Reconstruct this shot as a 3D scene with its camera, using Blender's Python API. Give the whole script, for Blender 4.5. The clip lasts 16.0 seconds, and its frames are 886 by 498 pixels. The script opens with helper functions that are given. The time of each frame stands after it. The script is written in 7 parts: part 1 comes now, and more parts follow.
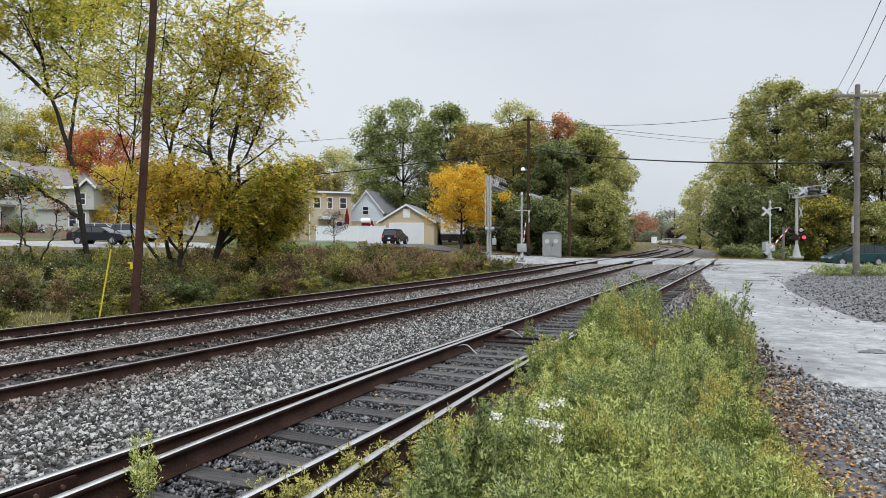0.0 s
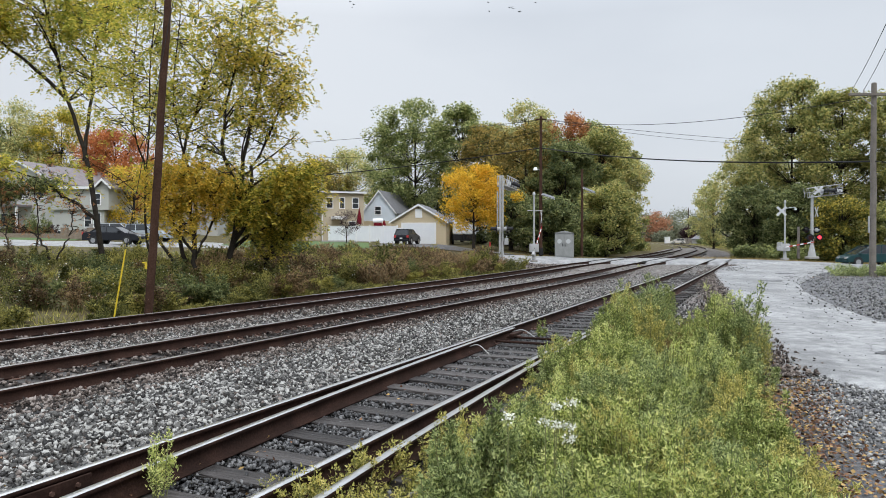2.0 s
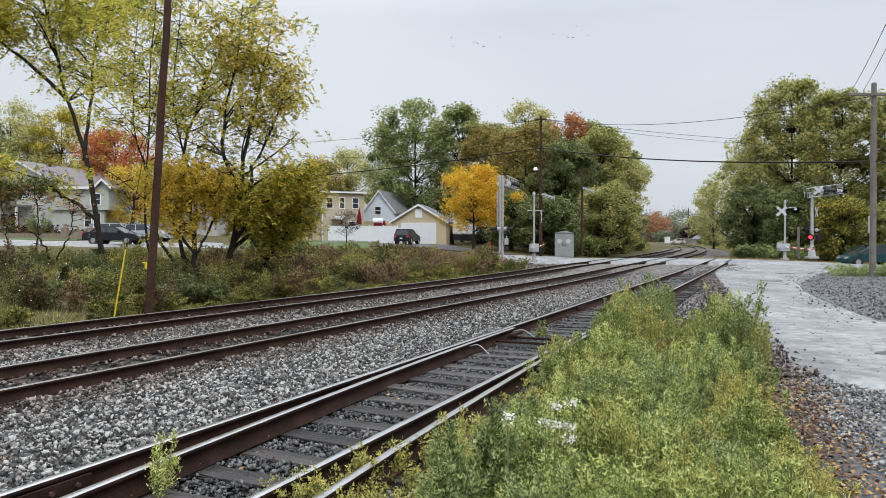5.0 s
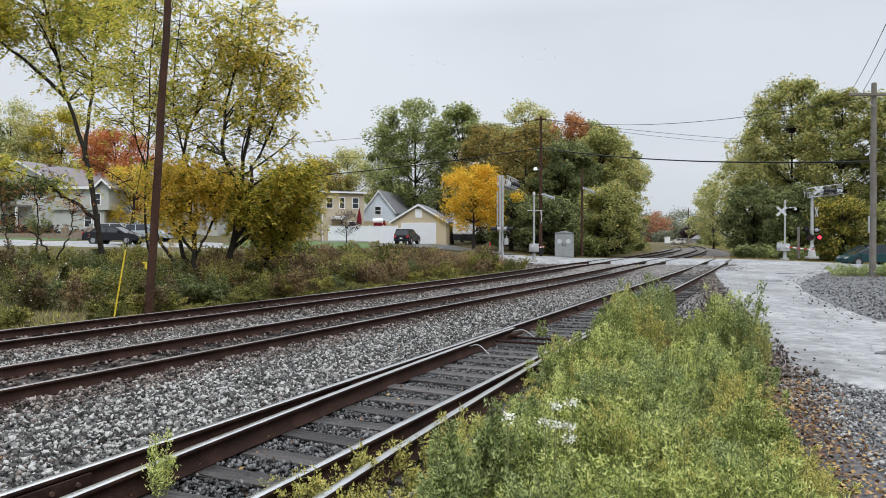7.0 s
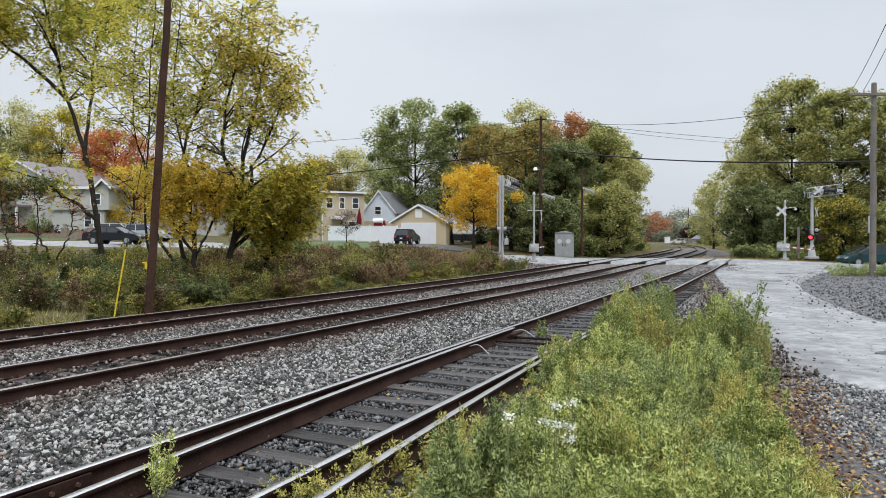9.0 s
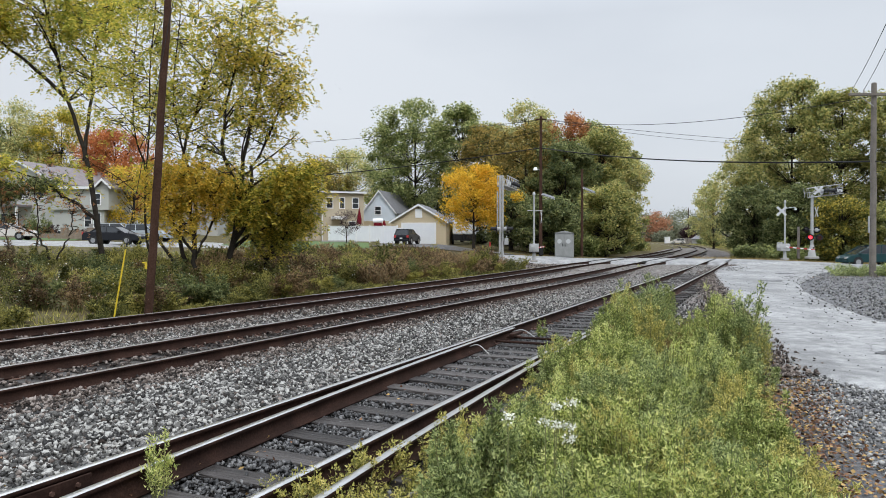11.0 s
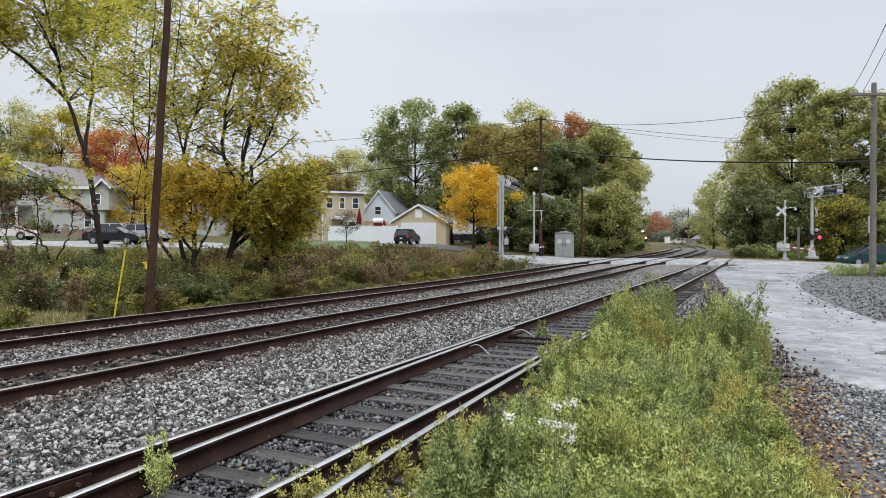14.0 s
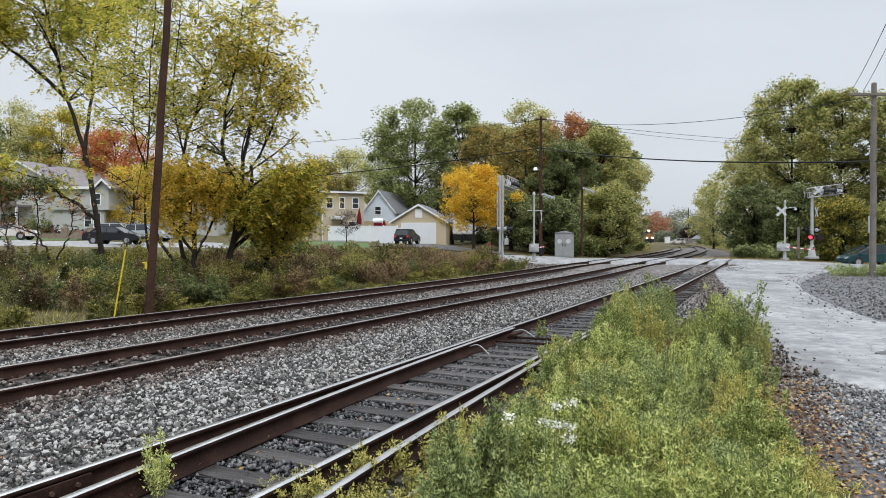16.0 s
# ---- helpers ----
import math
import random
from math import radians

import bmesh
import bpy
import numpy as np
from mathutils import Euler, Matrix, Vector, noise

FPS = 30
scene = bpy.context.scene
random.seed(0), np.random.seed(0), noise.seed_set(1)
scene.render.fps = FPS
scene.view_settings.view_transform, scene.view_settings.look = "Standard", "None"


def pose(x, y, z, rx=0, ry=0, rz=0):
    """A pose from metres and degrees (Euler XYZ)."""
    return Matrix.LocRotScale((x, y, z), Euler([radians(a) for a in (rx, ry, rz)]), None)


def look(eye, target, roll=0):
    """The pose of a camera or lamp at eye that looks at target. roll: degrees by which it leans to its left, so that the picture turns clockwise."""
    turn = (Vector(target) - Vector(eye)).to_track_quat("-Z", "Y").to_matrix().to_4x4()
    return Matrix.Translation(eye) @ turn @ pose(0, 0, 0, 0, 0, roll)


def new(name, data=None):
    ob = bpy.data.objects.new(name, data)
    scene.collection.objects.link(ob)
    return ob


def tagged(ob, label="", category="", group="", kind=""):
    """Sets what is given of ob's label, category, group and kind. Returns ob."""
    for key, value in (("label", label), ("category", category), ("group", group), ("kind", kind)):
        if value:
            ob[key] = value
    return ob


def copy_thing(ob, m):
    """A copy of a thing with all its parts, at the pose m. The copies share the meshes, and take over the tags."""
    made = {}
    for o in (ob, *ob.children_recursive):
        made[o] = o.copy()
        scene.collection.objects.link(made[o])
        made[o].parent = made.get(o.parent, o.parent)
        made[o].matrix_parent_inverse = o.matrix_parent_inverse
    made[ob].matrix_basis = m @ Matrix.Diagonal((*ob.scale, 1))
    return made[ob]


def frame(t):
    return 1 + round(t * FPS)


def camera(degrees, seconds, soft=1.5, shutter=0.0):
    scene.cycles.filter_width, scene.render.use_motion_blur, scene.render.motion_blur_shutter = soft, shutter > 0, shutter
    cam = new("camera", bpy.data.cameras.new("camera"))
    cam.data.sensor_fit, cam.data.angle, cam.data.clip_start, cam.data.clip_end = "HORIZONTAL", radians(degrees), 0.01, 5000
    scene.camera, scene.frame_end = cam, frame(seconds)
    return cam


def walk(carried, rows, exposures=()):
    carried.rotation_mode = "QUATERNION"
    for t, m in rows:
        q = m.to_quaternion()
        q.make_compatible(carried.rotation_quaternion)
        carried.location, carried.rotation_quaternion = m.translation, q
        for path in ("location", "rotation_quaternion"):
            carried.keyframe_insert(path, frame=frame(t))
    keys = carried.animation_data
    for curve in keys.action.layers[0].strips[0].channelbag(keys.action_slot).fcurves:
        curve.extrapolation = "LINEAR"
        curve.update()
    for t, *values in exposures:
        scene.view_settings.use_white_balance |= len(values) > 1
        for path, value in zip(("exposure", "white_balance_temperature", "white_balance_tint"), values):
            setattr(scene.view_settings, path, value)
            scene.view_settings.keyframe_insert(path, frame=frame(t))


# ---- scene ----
# ---- camera and its way: a hand-held stand with one small turn at the start ----
cam = camera(64.2, 16.0, 0.9)


def stand(yaw):
    return pose(0, 0, 1.63, 90 - 0.64, 0, -yaw)


walk(cam, [(0, stand(0.985)), (0.25, stand(0.66)), (0.5, stand(0.36)), (0.75, stand(0.19)), (1.0, stand(0.08)), (1.5, stand(0.0)), (4.0, stand(0.0)), (16.0, stand(0.0))])

# ---- overcast daylight ----
world = bpy.data.worlds.new("overcast_sky")
scene.world = world
world.use_nodes = True
wn, wl = world.node_tree.nodes, world.node_tree.links
wn.clear()
w_out, w_bg = wn.new("ShaderNodeOutputWorld"), wn.new("ShaderNodeBackground")
w_sky = wn.new("ShaderNodeTexSky")
w_sky.sky_type, w_sky.sun_disc, w_sky.sun_elevation, w_sky.sun_rotation = "NISHITA", False, radians(48), radians(-30)
w_sky.dust_density = 4.0
w_scale = wn.new("ShaderNodeVectorMath")
w_scale.operation = "SCALE"
w_scale.inputs["Scale"].default_value = 0.12
w_co = wn.new("ShaderNodeTexCoord")
w_map = wn.new("ShaderNodeMapping")
w_map.inputs["Scale"].default_value = (1.0, 1.0, 2.6)
w_noise = wn.new("ShaderNodeTexNoise")
w_noise.inputs["Scale"].default_value, w_noise.inputs["Detail"].default_value, w_noise.inputs["Roughness"].default_value = 1.6, 5, 0.45
w_cloud = wn.new("ShaderNodeValToRGB")
w_cloud.color_ramp.elements[0].position, w_cloud.color_ramp.elements[0].color = 0.33, (0.58, 0.635, 0.71, 1)
w_cloud.color_ramp.elements[1].position, w_cloud.color_ramp.elements[1].color = 0.66, (0.73, 0.78, 0.845, 1)
w_sep = wn.new("ShaderNodeSeparateXYZ")
w_up = wn.new("ShaderNodeMapRange")
w_up.inputs["From Min"].default_value, w_up.inputs["From Max"].default_value = 0.3, 1.0
w_up.inputs["To Min"].default_value, w_up.inputs["To Max"].default_value = 1.0, 3.7
w_mul = wn.new("ShaderNodeVectorMath")
w_mul.operation = "SCALE"
w_mix = wn.new("ShaderNodeMix")
w_mix.data_type = "RGBA"
w_mix.inputs["Factor"].default_value = 0.9
wl.new(w_co.outputs["Generated"], w_map.inputs["Vector"])
wl.new(w_map.outputs["Vector"], w_noise.inputs["Vector"])
wl.new(w_noise.outputs["Fac"], w_cloud.inputs["Fac"])
wl.new(w_co.outputs["Generated"], w_sep.inputs["Vector"])
wl.new(w_sep.outputs["Z"], w_up.inputs["Value"])
wl.new(w_cloud.outputs["Color"], w_mul.inputs[0])
wl.new(w_up.outputs["Result"], w_mul.inputs["Scale"])
wl.new(w_sky.outputs["Color"], w_scale.inputs[0])
wl.new(w_scale.outputs["Vector"], w_mix.inputs["A"])
wl.new(w_mul.outputs["Vector"], w_mix.inputs["B"])
wl.new(w_mix.outputs["Result"], w_bg.inputs["Color"])
w_bg.inputs["Strength"].default_value = 1.0
wl.new(w_bg.outputs["Background"], w_out.inputs["Surface"])

sun = new("sun", bpy.data.lights.new("sun", "SUN"))
sun.data.energy, sun.data.angle, sun.data.color = 1.35, radians(25), (1.0, 0.97, 0.93)
sun.matrix_world = look((0, 0, 60), (-20, 45, 0))
scene.view_settings.exposure = 0.0


# ---- materials ----
def mat(name, cols, rough=0.75, scale=4.0, fine=45.0, bump=0.15, metal=0.0, island=0.0, objrand=0.0, spec=0.5, rough2=None, translucent=0.0, emit=None, dist=0.02, stretch=None):
    """A node material: a ramp of colours over two noises, with variation per piece, and fine relief."""
    m = bpy.data.materials.new(name)
    m.use_nodes = True
    n, l = m.node_tree.nodes, m.node_tree.links
    b = n["Principled BSDF"]
    co = n.new("ShaderNodeTexCoord")
    n1, n2 = n.new("ShaderNodeTexNoise"), n.new("ShaderNodeTexNoise")
    n1.inputs["Scale"].default_value, n1.inputs["Detail"].default_value = scale, 4
    n2.inputs["Scale"].default_value, n2.inputs["Detail"].default_value = fine, 3
    source = co.outputs["Object"]
    if stretch:
        mp = n.new("ShaderNodeMapping")
        mp.inputs["Scale"].default_value = stretch
        l.new(source, mp.inputs["Vector"])
        source = mp.outputs["Vector"]
    for q in (n1, n2):
        l.new(source, q.inputs["Vector"])
    mix = n.new("ShaderNodeMath")
    mix.operation = "MULTIPLY_ADD"
    mix.inputs[1].default_value = 0.45
    half = n.new("ShaderNodeMath")
    half.operation = "MULTIPLY"
    half.inputs[1].default_value = 0.55
    l.new(n1.outputs["Fac"], half.inputs[0])
    l.new(n2.outputs["Fac"], mix.inputs[0])
    l.new(half.outputs[0], mix.inputs[2])
    fac = mix.outputs[0]
    for amount, kind in ((island, "geo"), (objrand, "ob")):
        if amount:
            src = n.new("ShaderNodeNewGeometry").outputs["Random Per Island"] if kind == "geo" else n.new("ShaderNodeObjectInfo").outputs["Random"]
            sub = n.new("ShaderNodeMath")
            sub.operation = "SUBTRACT"
            sub.inputs[1].default_value = 0.5
            l.new(src, sub.inputs[0])
            add = n.new("ShaderNodeMath")
            add.operation = "MULTIPLY_ADD"
            add.inputs[1].default_value = amount
            l.new(sub.outputs[0], add.inputs[0])
            l.new(fac, add.inputs[2])
            fac = add.outputs[0]
    ramp = n.new("ShaderNodeValToRGB")
    els = ramp.color_ramp.elements
    while len(els) < len(cols):
        els.new(0.5)
    for i, c in enumerate(cols):
        els[i].position = 0.28 + 0.44 * i / max(1, len(cols) - 1)
        els[i].color = (*c, 1)
    l.new(fac, ramp.inputs["Fac"])
    l.new(ramp.outputs["Color"], b.inputs["Base Color"])
    b.inputs["Metallic"].default_value = metal
    b.inputs["Specular IOR Level"].default_value = spec
    if rough2 is None:
        b.inputs["Roughness"].default_value = rough
    else:
        rr = n.new("ShaderNodeMapRange")
        rr.inputs["From Min"].default_value, rr.inputs["From Max"].default_value = 0.38, 0.62
        rr.inputs["To Min"].default_value, rr.inputs["To Max"].default_value = rough, rough2
        l.new(n1.outputs["Fac"], rr.inputs["Value"])
        l.new(rr.outputs["Result"], b.inputs["Roughness"])
    if bump:
        bp = n.new("ShaderNodeBump")
        bp.inputs["Strength"].default_value, bp.inputs["Distance"].default_value = bump, dist
        l.new(n2.outputs["Fac"], bp.inputs["Height"])
        l.new(bp.outputs["Normal"], b.inputs["Normal"])
    if emit:
        b.inputs["Emission Color"].default_value, b.inputs["Emission Strength"].default_value = (*emit[0], 1), emit[1]
    if translucent:
        tr = n.new("ShaderNodeBsdfTranslucent")
        ms = n.new("ShaderNodeMixShader")
        ms.inputs["Fac"].default_value = translucent
        l.new(ramp.outputs["Color"], tr.inputs["Color"])
        l.new(b.outputs["BSDF"], ms.inputs[1])
        l.new(tr.outputs["BSDF"], ms.inputs[2])
        l.new(ms.outputs["Shader"], n["Material Output"].inputs["Surface"])
    return m


def leafmat(name, *cols, vary=0.0):
    return mat(name, cols, rough=0.6, scale=0.3, fine=1.5, bump=0, island=0.6, objrand=vary, spec=0.3, translucent=0.5)


def asphalt():
    """Old wet asphalt: worn pale aggregate, dark stains along the lane, damp low spots and fine cracks."""
    m = mat("wet_worn_asphalt", [(0.13, 0.13, 0.133), (0.29, 0.29, 0.29), (0.455, 0.453, 0.445)], 0.5, 5.0, 60, 0.5, dist=0.012)
    n, l = m.node_tree.nodes, m.node_tree.links
    b = n["Principled BSDF"]
    base = b.inputs["Base Color"].links[0].from_socket
    co = n.new("ShaderNodeTexCoord")
    turn = n.new("ShaderNodeMapping")
    turn.inputs["Rotation"].default_value = (0, 0, radians(26))
    turn.inputs["Scale"].default_value = (1.0, 0.55, 1.0)
    l.new(co.outputs["Object"], turn.inputs["Vector"])
    wear = n.new("ShaderNodeTexNoise")
    wear.inputs["Scale"].default_value, wear.inputs["Detail"].default_value, wear.inputs["Roughness"].default_value = 1.1, 10, 0.78
    l.new(turn.outputs["Vector"], wear.inputs["Vector"])
    pool = n.new("ShaderNodeTexNoise")
    pool.inputs["Scale"].default_value, pool.inputs["Detail"].default_value, pool.inputs["Roughness"].default_value = 0.35, 10, 0.72
    l.new(turn.outputs["Vector"], pool.inputs["Vector"])
    warp = n.new("ShaderNodeMix")
    warp.data_type = "VECTOR"
    warp.inputs["Factor"].default_value = 0.12
    l.new(co.outputs["Object"], warp.inputs["A"])
    l.new(wear.outputs["Color"], warp.inputs["B"])
    crack = n.new("ShaderNodeTexVoronoi")
    crack.feature = "DISTANCE_TO_EDGE"
    crack.inputs["Scale"].default_value = 0.55
    l.new(warp.outputs["Result"], crack.inputs["Vector"])
    col = base
    for src, lo, hi, dark in ((wear.outputs["Fac"], 0.38, 0.60, 0.60), (pool.outputs["Fac"], 0.40, 0.58, 0.70), (crack.outputs["Distance"], 0.0, 0.008, 0.6)):
        r = n.new("ShaderNodeMapRange")
        r.inputs["From Min"].default_value, r.inputs["From Max"].default_value = lo, hi
        r.inputs["To Min"].default_value, r.inputs["To Max"].default_value = dark, 1.08
        l.new(src, r.inputs["Value"])
        v = n.new("ShaderNodeVectorMath")
        v.operation = "SCALE"
        l.new(col, v.inputs[0])
        l.new(r.outputs["Result"], v.inputs["Scale"])
        col = v.outputs["Vector"]
    l.new(col, b.inputs["Base Color"])
    r = n.new("ShaderNodeMapRange")
    r.inputs["From Min"].default_value, r.inputs["From Max"].default_value = 0.38, 0.60
    r.inputs["To Min"].default_value, r.inputs["To Max"].default_value = 0.44, 0.64
    l.new(pool.outputs["Fac"], r.inputs["Value"])
    l.new(r.outputs["Result"], b.inputs["Roughness"])
    return m


M_GROUND = mat("soil_and_leaf_litter", [(0.045, 0.035, 0.02), (0.11, 0.09, 0.045), (0.12, 0.13, 0.05)], 0.95, 0.5, 12, 0.6, dist=0.06, spec=0.1)
M_LAWN = mat("mown_lawn", [(0.05, 0.09, 0.02), (0.09, 0.15, 0.04)], 0.9, 0.6, 30, 0.5)
# near-black bed colour stands in for the shade between loose stones
M_BEDSHADE = mat("ballast_bed", [(0.008, 0.007, 0.006), (0.026, 0.022, 0.020), (0.075, 0.066, 0.06)], 0.9, 3, 22, 0.9, dist=0.05, spec=0.15)
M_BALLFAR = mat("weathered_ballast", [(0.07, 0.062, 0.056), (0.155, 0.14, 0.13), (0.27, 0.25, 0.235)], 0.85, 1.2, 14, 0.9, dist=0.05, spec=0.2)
M_STONE = mat("ballast_stone", [(0.016, 0.015, 0.014), (0.074, 0.071, 0.066), (0.16, 0.155, 0.145), (0.43, 0.42, 0.395)], 0.62, 6, 60, 0.3, island=0.6, spec=0.4)
M_STONERUST = mat("rust_dusted_ballast_stone", [(0.018, 0.013, 0.011), (0.072, 0.055, 0.046), (0.14, 0.113, 0.097), (0.28, 0.24, 0.215)], 0.75, 6, 60, 0.3, island=0.55, spec=0.3)
M_GRAVEL = mat("dark_wet_gravel", [(0.016, 0.016, 0.017), (0.058, 0.057, 0.058), (0.17, 0.168, 0.168)], 0.5, 8, 60, 0.3, island=0.5)
M_VERGE = mat("grey_verge_gravel", [(0.035, 0.034, 0.034), (0.12, 0.117, 0.115), (0.22, 0.215, 0.21), (0.36, 0.355, 0.34)], 0.6, 6, 60, 0.3, island=0.55)
M_GRAVELBED = mat("gravel_bed", [(0.025, 0.025, 0.027), (0.09, 0.09, 0.094), (0.22, 0.22, 0.225)], 0.6, 2.5, 24, 0.9, dist=0.04)
M_ASPHALT = asphalt()
M_RAIL = mat("rusted_rail_steel", [(0.013, 0.0075, 0.006), (0.031, 0.0165, 0.0125), (0.064, 0.034, 0.025)], 0.85, 3, 50, 0.25, spec=0.12)
M_RAILTOP = mat("polished_rail_head", [(0.42, 0.42, 0.42), (0.62, 0.62, 0.62)], 0.28, 3, 40, 0.05, metal=0.9)
M_RAILTOP2 = mat("used_rail_head", [(0.14, 0.12, 0.11), (0.42, 0.40, 0.39)], 0.35, 3, 40, 0.05, metal=0.75)
M_TIE = mat("weathered_sleeper_wood", [(0.008, 0.0065, 0.006), (0.036, 0.031, 0.029), (0.10, 0.09, 0.086)], 0.65, 3, 26, 1.0, objrand=0.25, spec=0.4, stretch=(0.12, 1.3, 1.3), dist=0.03)
M_PLATE = mat("rusted_tie_plate", [(0.05, 0.025, 0.018), (0.12, 0.06, 0.04)], 0.8, 6, 60, 0.3)
M_POLE = mat("brown_treated_pole", [(0.03, 0.016, 0.011), (0.06, 0.032, 0.022), (0.10, 0.058, 0.042)], 0.9, 2, 24, 0.5, spec=0.12)
M_POLEGREY = mat("grey_weathered_pole", [(0.10, 0.09, 0.08), (0.19, 0.17, 0.15), (0.25, 0.23, 0.2)], 0.9, 2, 24, 0.5, spec=0.12)
M_BARK = mat("dark_bark", [(0.014, 0.012, 0.010), (0.04, 0.034, 0.028), (0.06, 0.052, 0.044)], 0.95, 3, 25, 0.7, spec=0.1)
M_ALU = mat("galvanised_metal", [(0.34, 0.345, 0.345), (0.50, 0.505, 0.505)], 0.55, 3, 30, 0.08, metal=0.2)
M_CABINET = mat("weathered_grey_cabinet_paint", [(0.20, 0.205, 0.20), (0.32, 0.325, 0.315)], 0.6, 2, 25, 0.08, metal=0.1)
M_BLACK = mat("black_paint", [(0.010, 0.010, 0.011), (0.02, 0.02, 0.022)], 0.6, 5, 40, 0.05, spec=0.25)
M_WHITE = mat("white_paint", [(0.70, 0.71, 0.72), (0.80, 0.80, 0.80)], 0.55, 2, 30, 0.05)
M_CLOTH = mat("dark_red_cloth", [(0.10, 0.006, 0.012), (0.17, 0.012, 0.02)], 0.9, 4, 30, 0.1, spec=0.1)
M_RED = mat("red_paint", [(0.42, 0.02, 0.02), (0.55, 0.035, 0.03)], 0.5, 4, 30, 0.05)
M_YELLOW = mat("yellow_plastic", [(0.62, 0.45, 0.02), (0.75, 0.55, 0.04)], 0.5, 4, 30, 0.05)
M_LIT = mat("lit_red_lens", [(0.6, 0.02, 0.02), (0.7, 0.02, 0.02)], 0.3, 4, 30, 0, emit=((1.0, 0.03, 0.05), 3.2))
M_UNLIT = mat("unlit_red_lens", [(0.05, 0.006, 0.006), (0.07, 0.008, 0.008)], 0.25, 4, 30, 0)
# orange-brown paint with the warm tint of the headlight halos put in
M_ENGINE = mat("orange_brown_with_lamp_tint", [(0.10, 0.05, 0.02), (0.22, 0.11, 0.04)], 0.6, 2, 20, 0.05)
M_HEADLIGHT = mat("train_headlight", [(1, 0.9, 0.7), (1, 0.92, 0.75)], 0.3, 4, 30, 0, emit=((1.0, 0.86, 0.55), 20.0))
M_GLASS = mat("dark_window_glass", [(0.015, 0.018, 0.022), (0.035, 0.04, 0.045)], 0.06, 1, 20, 0)
M_TYRE = mat("tyre_rubber", [(0.012, 0.012, 0.012), (0.03, 0.03, 0.03)], 0.8, 5, 60, 0.2)
M_RIM = mat("wheel_rim", [(0.30, 0.30, 0.31), (0.45, 0.45, 0.46)], 0.35, 5, 40, 0, metal=0.7)
M_CHROME = mat("lamp_glass", [(0.5, 0.5, 0.5), (0.7, 0.7, 0.7)], 0.15, 5, 40, 0, metal=0.4)
M_CONCRETE = mat("concrete", [(0.28, 0.27, 0.26), (0.42, 0.41, 0.39)], 0.9, 2, 40, 0.3)
M_LEAF_LOCUST = leafmat("yellow_green_leaf", (0.26, 0.3, 0.05), (0.53, 0.51, 0.09), (0.78, 0.63, 0.12))
M_LEAF_GOLD = leafmat("golden_leaf", (0.34, 0.3, 0.05), (0.66, 0.49, 0.07), (0.84, 0.56, 0.085))
M_LEAF_OLIVE = leafmat("olive_yellow_leaf", (0.16, 0.19, 0.03), (0.46, 0.42, 0.07), (0.8, 0.6, 0.1))
M_LEAF_GREEN = leafmat("green_leaf", (0.12, 0.16, 0.055), (0.285, 0.325, 0.12), (0.52, 0.53, 0.22))
M_LEAF_TURN = leafmat("olive_turning_leaf", (0.15, 0.185, 0.06), (0.345, 0.355, 0.12), (0.58, 0.51, 0.19))
M_LEAF_YELGREEN = leafmat("yellow_and_green_leaf", (0.1, 0.115, 0.03), (0.24, 0.24, 0.055), (0.56, 0.44, 0.08))
# far leaves: distance haze is mixed into these paler, greyer colours
M_LEAF_FAR = leafmat("haze_paled_far_leaf", (0.14, 0.16, 0.10), (0.23, 0.25, 0.17), (0.33, 0.33, 0.22))
M_LEAF_FARRED = leafmat("haze_paled_orange_far_leaf", (0.34, 0.17, 0.10), (0.48, 0.24, 0.14), (0.55, 0.30, 0.17))
M_LEAF_DARK = leafmat("dark_green_leaf", (0.07, 0.095, 0.036), (0.17, 0.2, 0.08), (0.33, 0.345, 0.14))
M_LEAF_BROWN = leafmat("turning_brown_green_leaf", (0.12, 0.12, 0.04), (0.27, 0.225, 0.065), (0.47, 0.33, 0.095))
M_LEAF_ORANGE = leafmat("orange_leaf", (0.48, 0.36, 0.035), (0.8, 0.5, 0.045), (0.88, 0.57, 0.07))
M_LEAF_RED = leafmat("orange_red_leaf", (0.34, 0.13, 0.05), (0.55, 0.20, 0.075), (0.66, 0.27, 0.09))
M_LEAF_RUST = leafmat("rusty_leaf", (0.27, 0.14, 0.06), (0.47, 0.21, 0.09), (0.6, 0.3, 0.13))
M_LEAF_PURPLE = leafmat("dark_purple_leaf", (0.026, 0.0156, 0.0208), (0.065, 0.0325, 0.039), (0.104, 0.0585, 0.0585))
M_LEAF_PALE = leafmat("pale_yellowing_leaf", (0.27, 0.32, 0.13), (0.5, 0.5, 0.21), (0.72, 0.62, 0.27))
M_WEED = leafmat("weed_leaf", (0.12, 0.155, 0.04), (0.41, 0.475, 0.145), (0.78, 0.78, 0.32), vary=0.3)
M_WEEDDARK = leafmat("dark_weed_leaf", (0.1, 0.135, 0.05), (0.325, 0.39, 0.15), (0.6, 0.64, 0.29))
M_WEED2 = leafmat("yellowing_weed_leaf", (0.18, 0.185, 0.05), (0.5, 0.47, 0.13), (0.78, 0.68, 0.25))
M_WEEDRUST = leafmat("rusty_weed_leaf", (0.18, 0.11, 0.05), (0.36, 0.25, 0.11), (0.55, 0.44, 0.19), vary=0.3)
M_WEEDSTEM = mat("weed_stem", [(0.15, 0.16, 0.07), (0.27, 0.28, 0.12)], 0.8, 3, 30, 0.1, spec=0.2)
M_FLOWER = mat("white_petal", [(0.62, 0.62, 0.52), (0.80, 0.79, 0.70)], 0.6, 8, 40, 0)
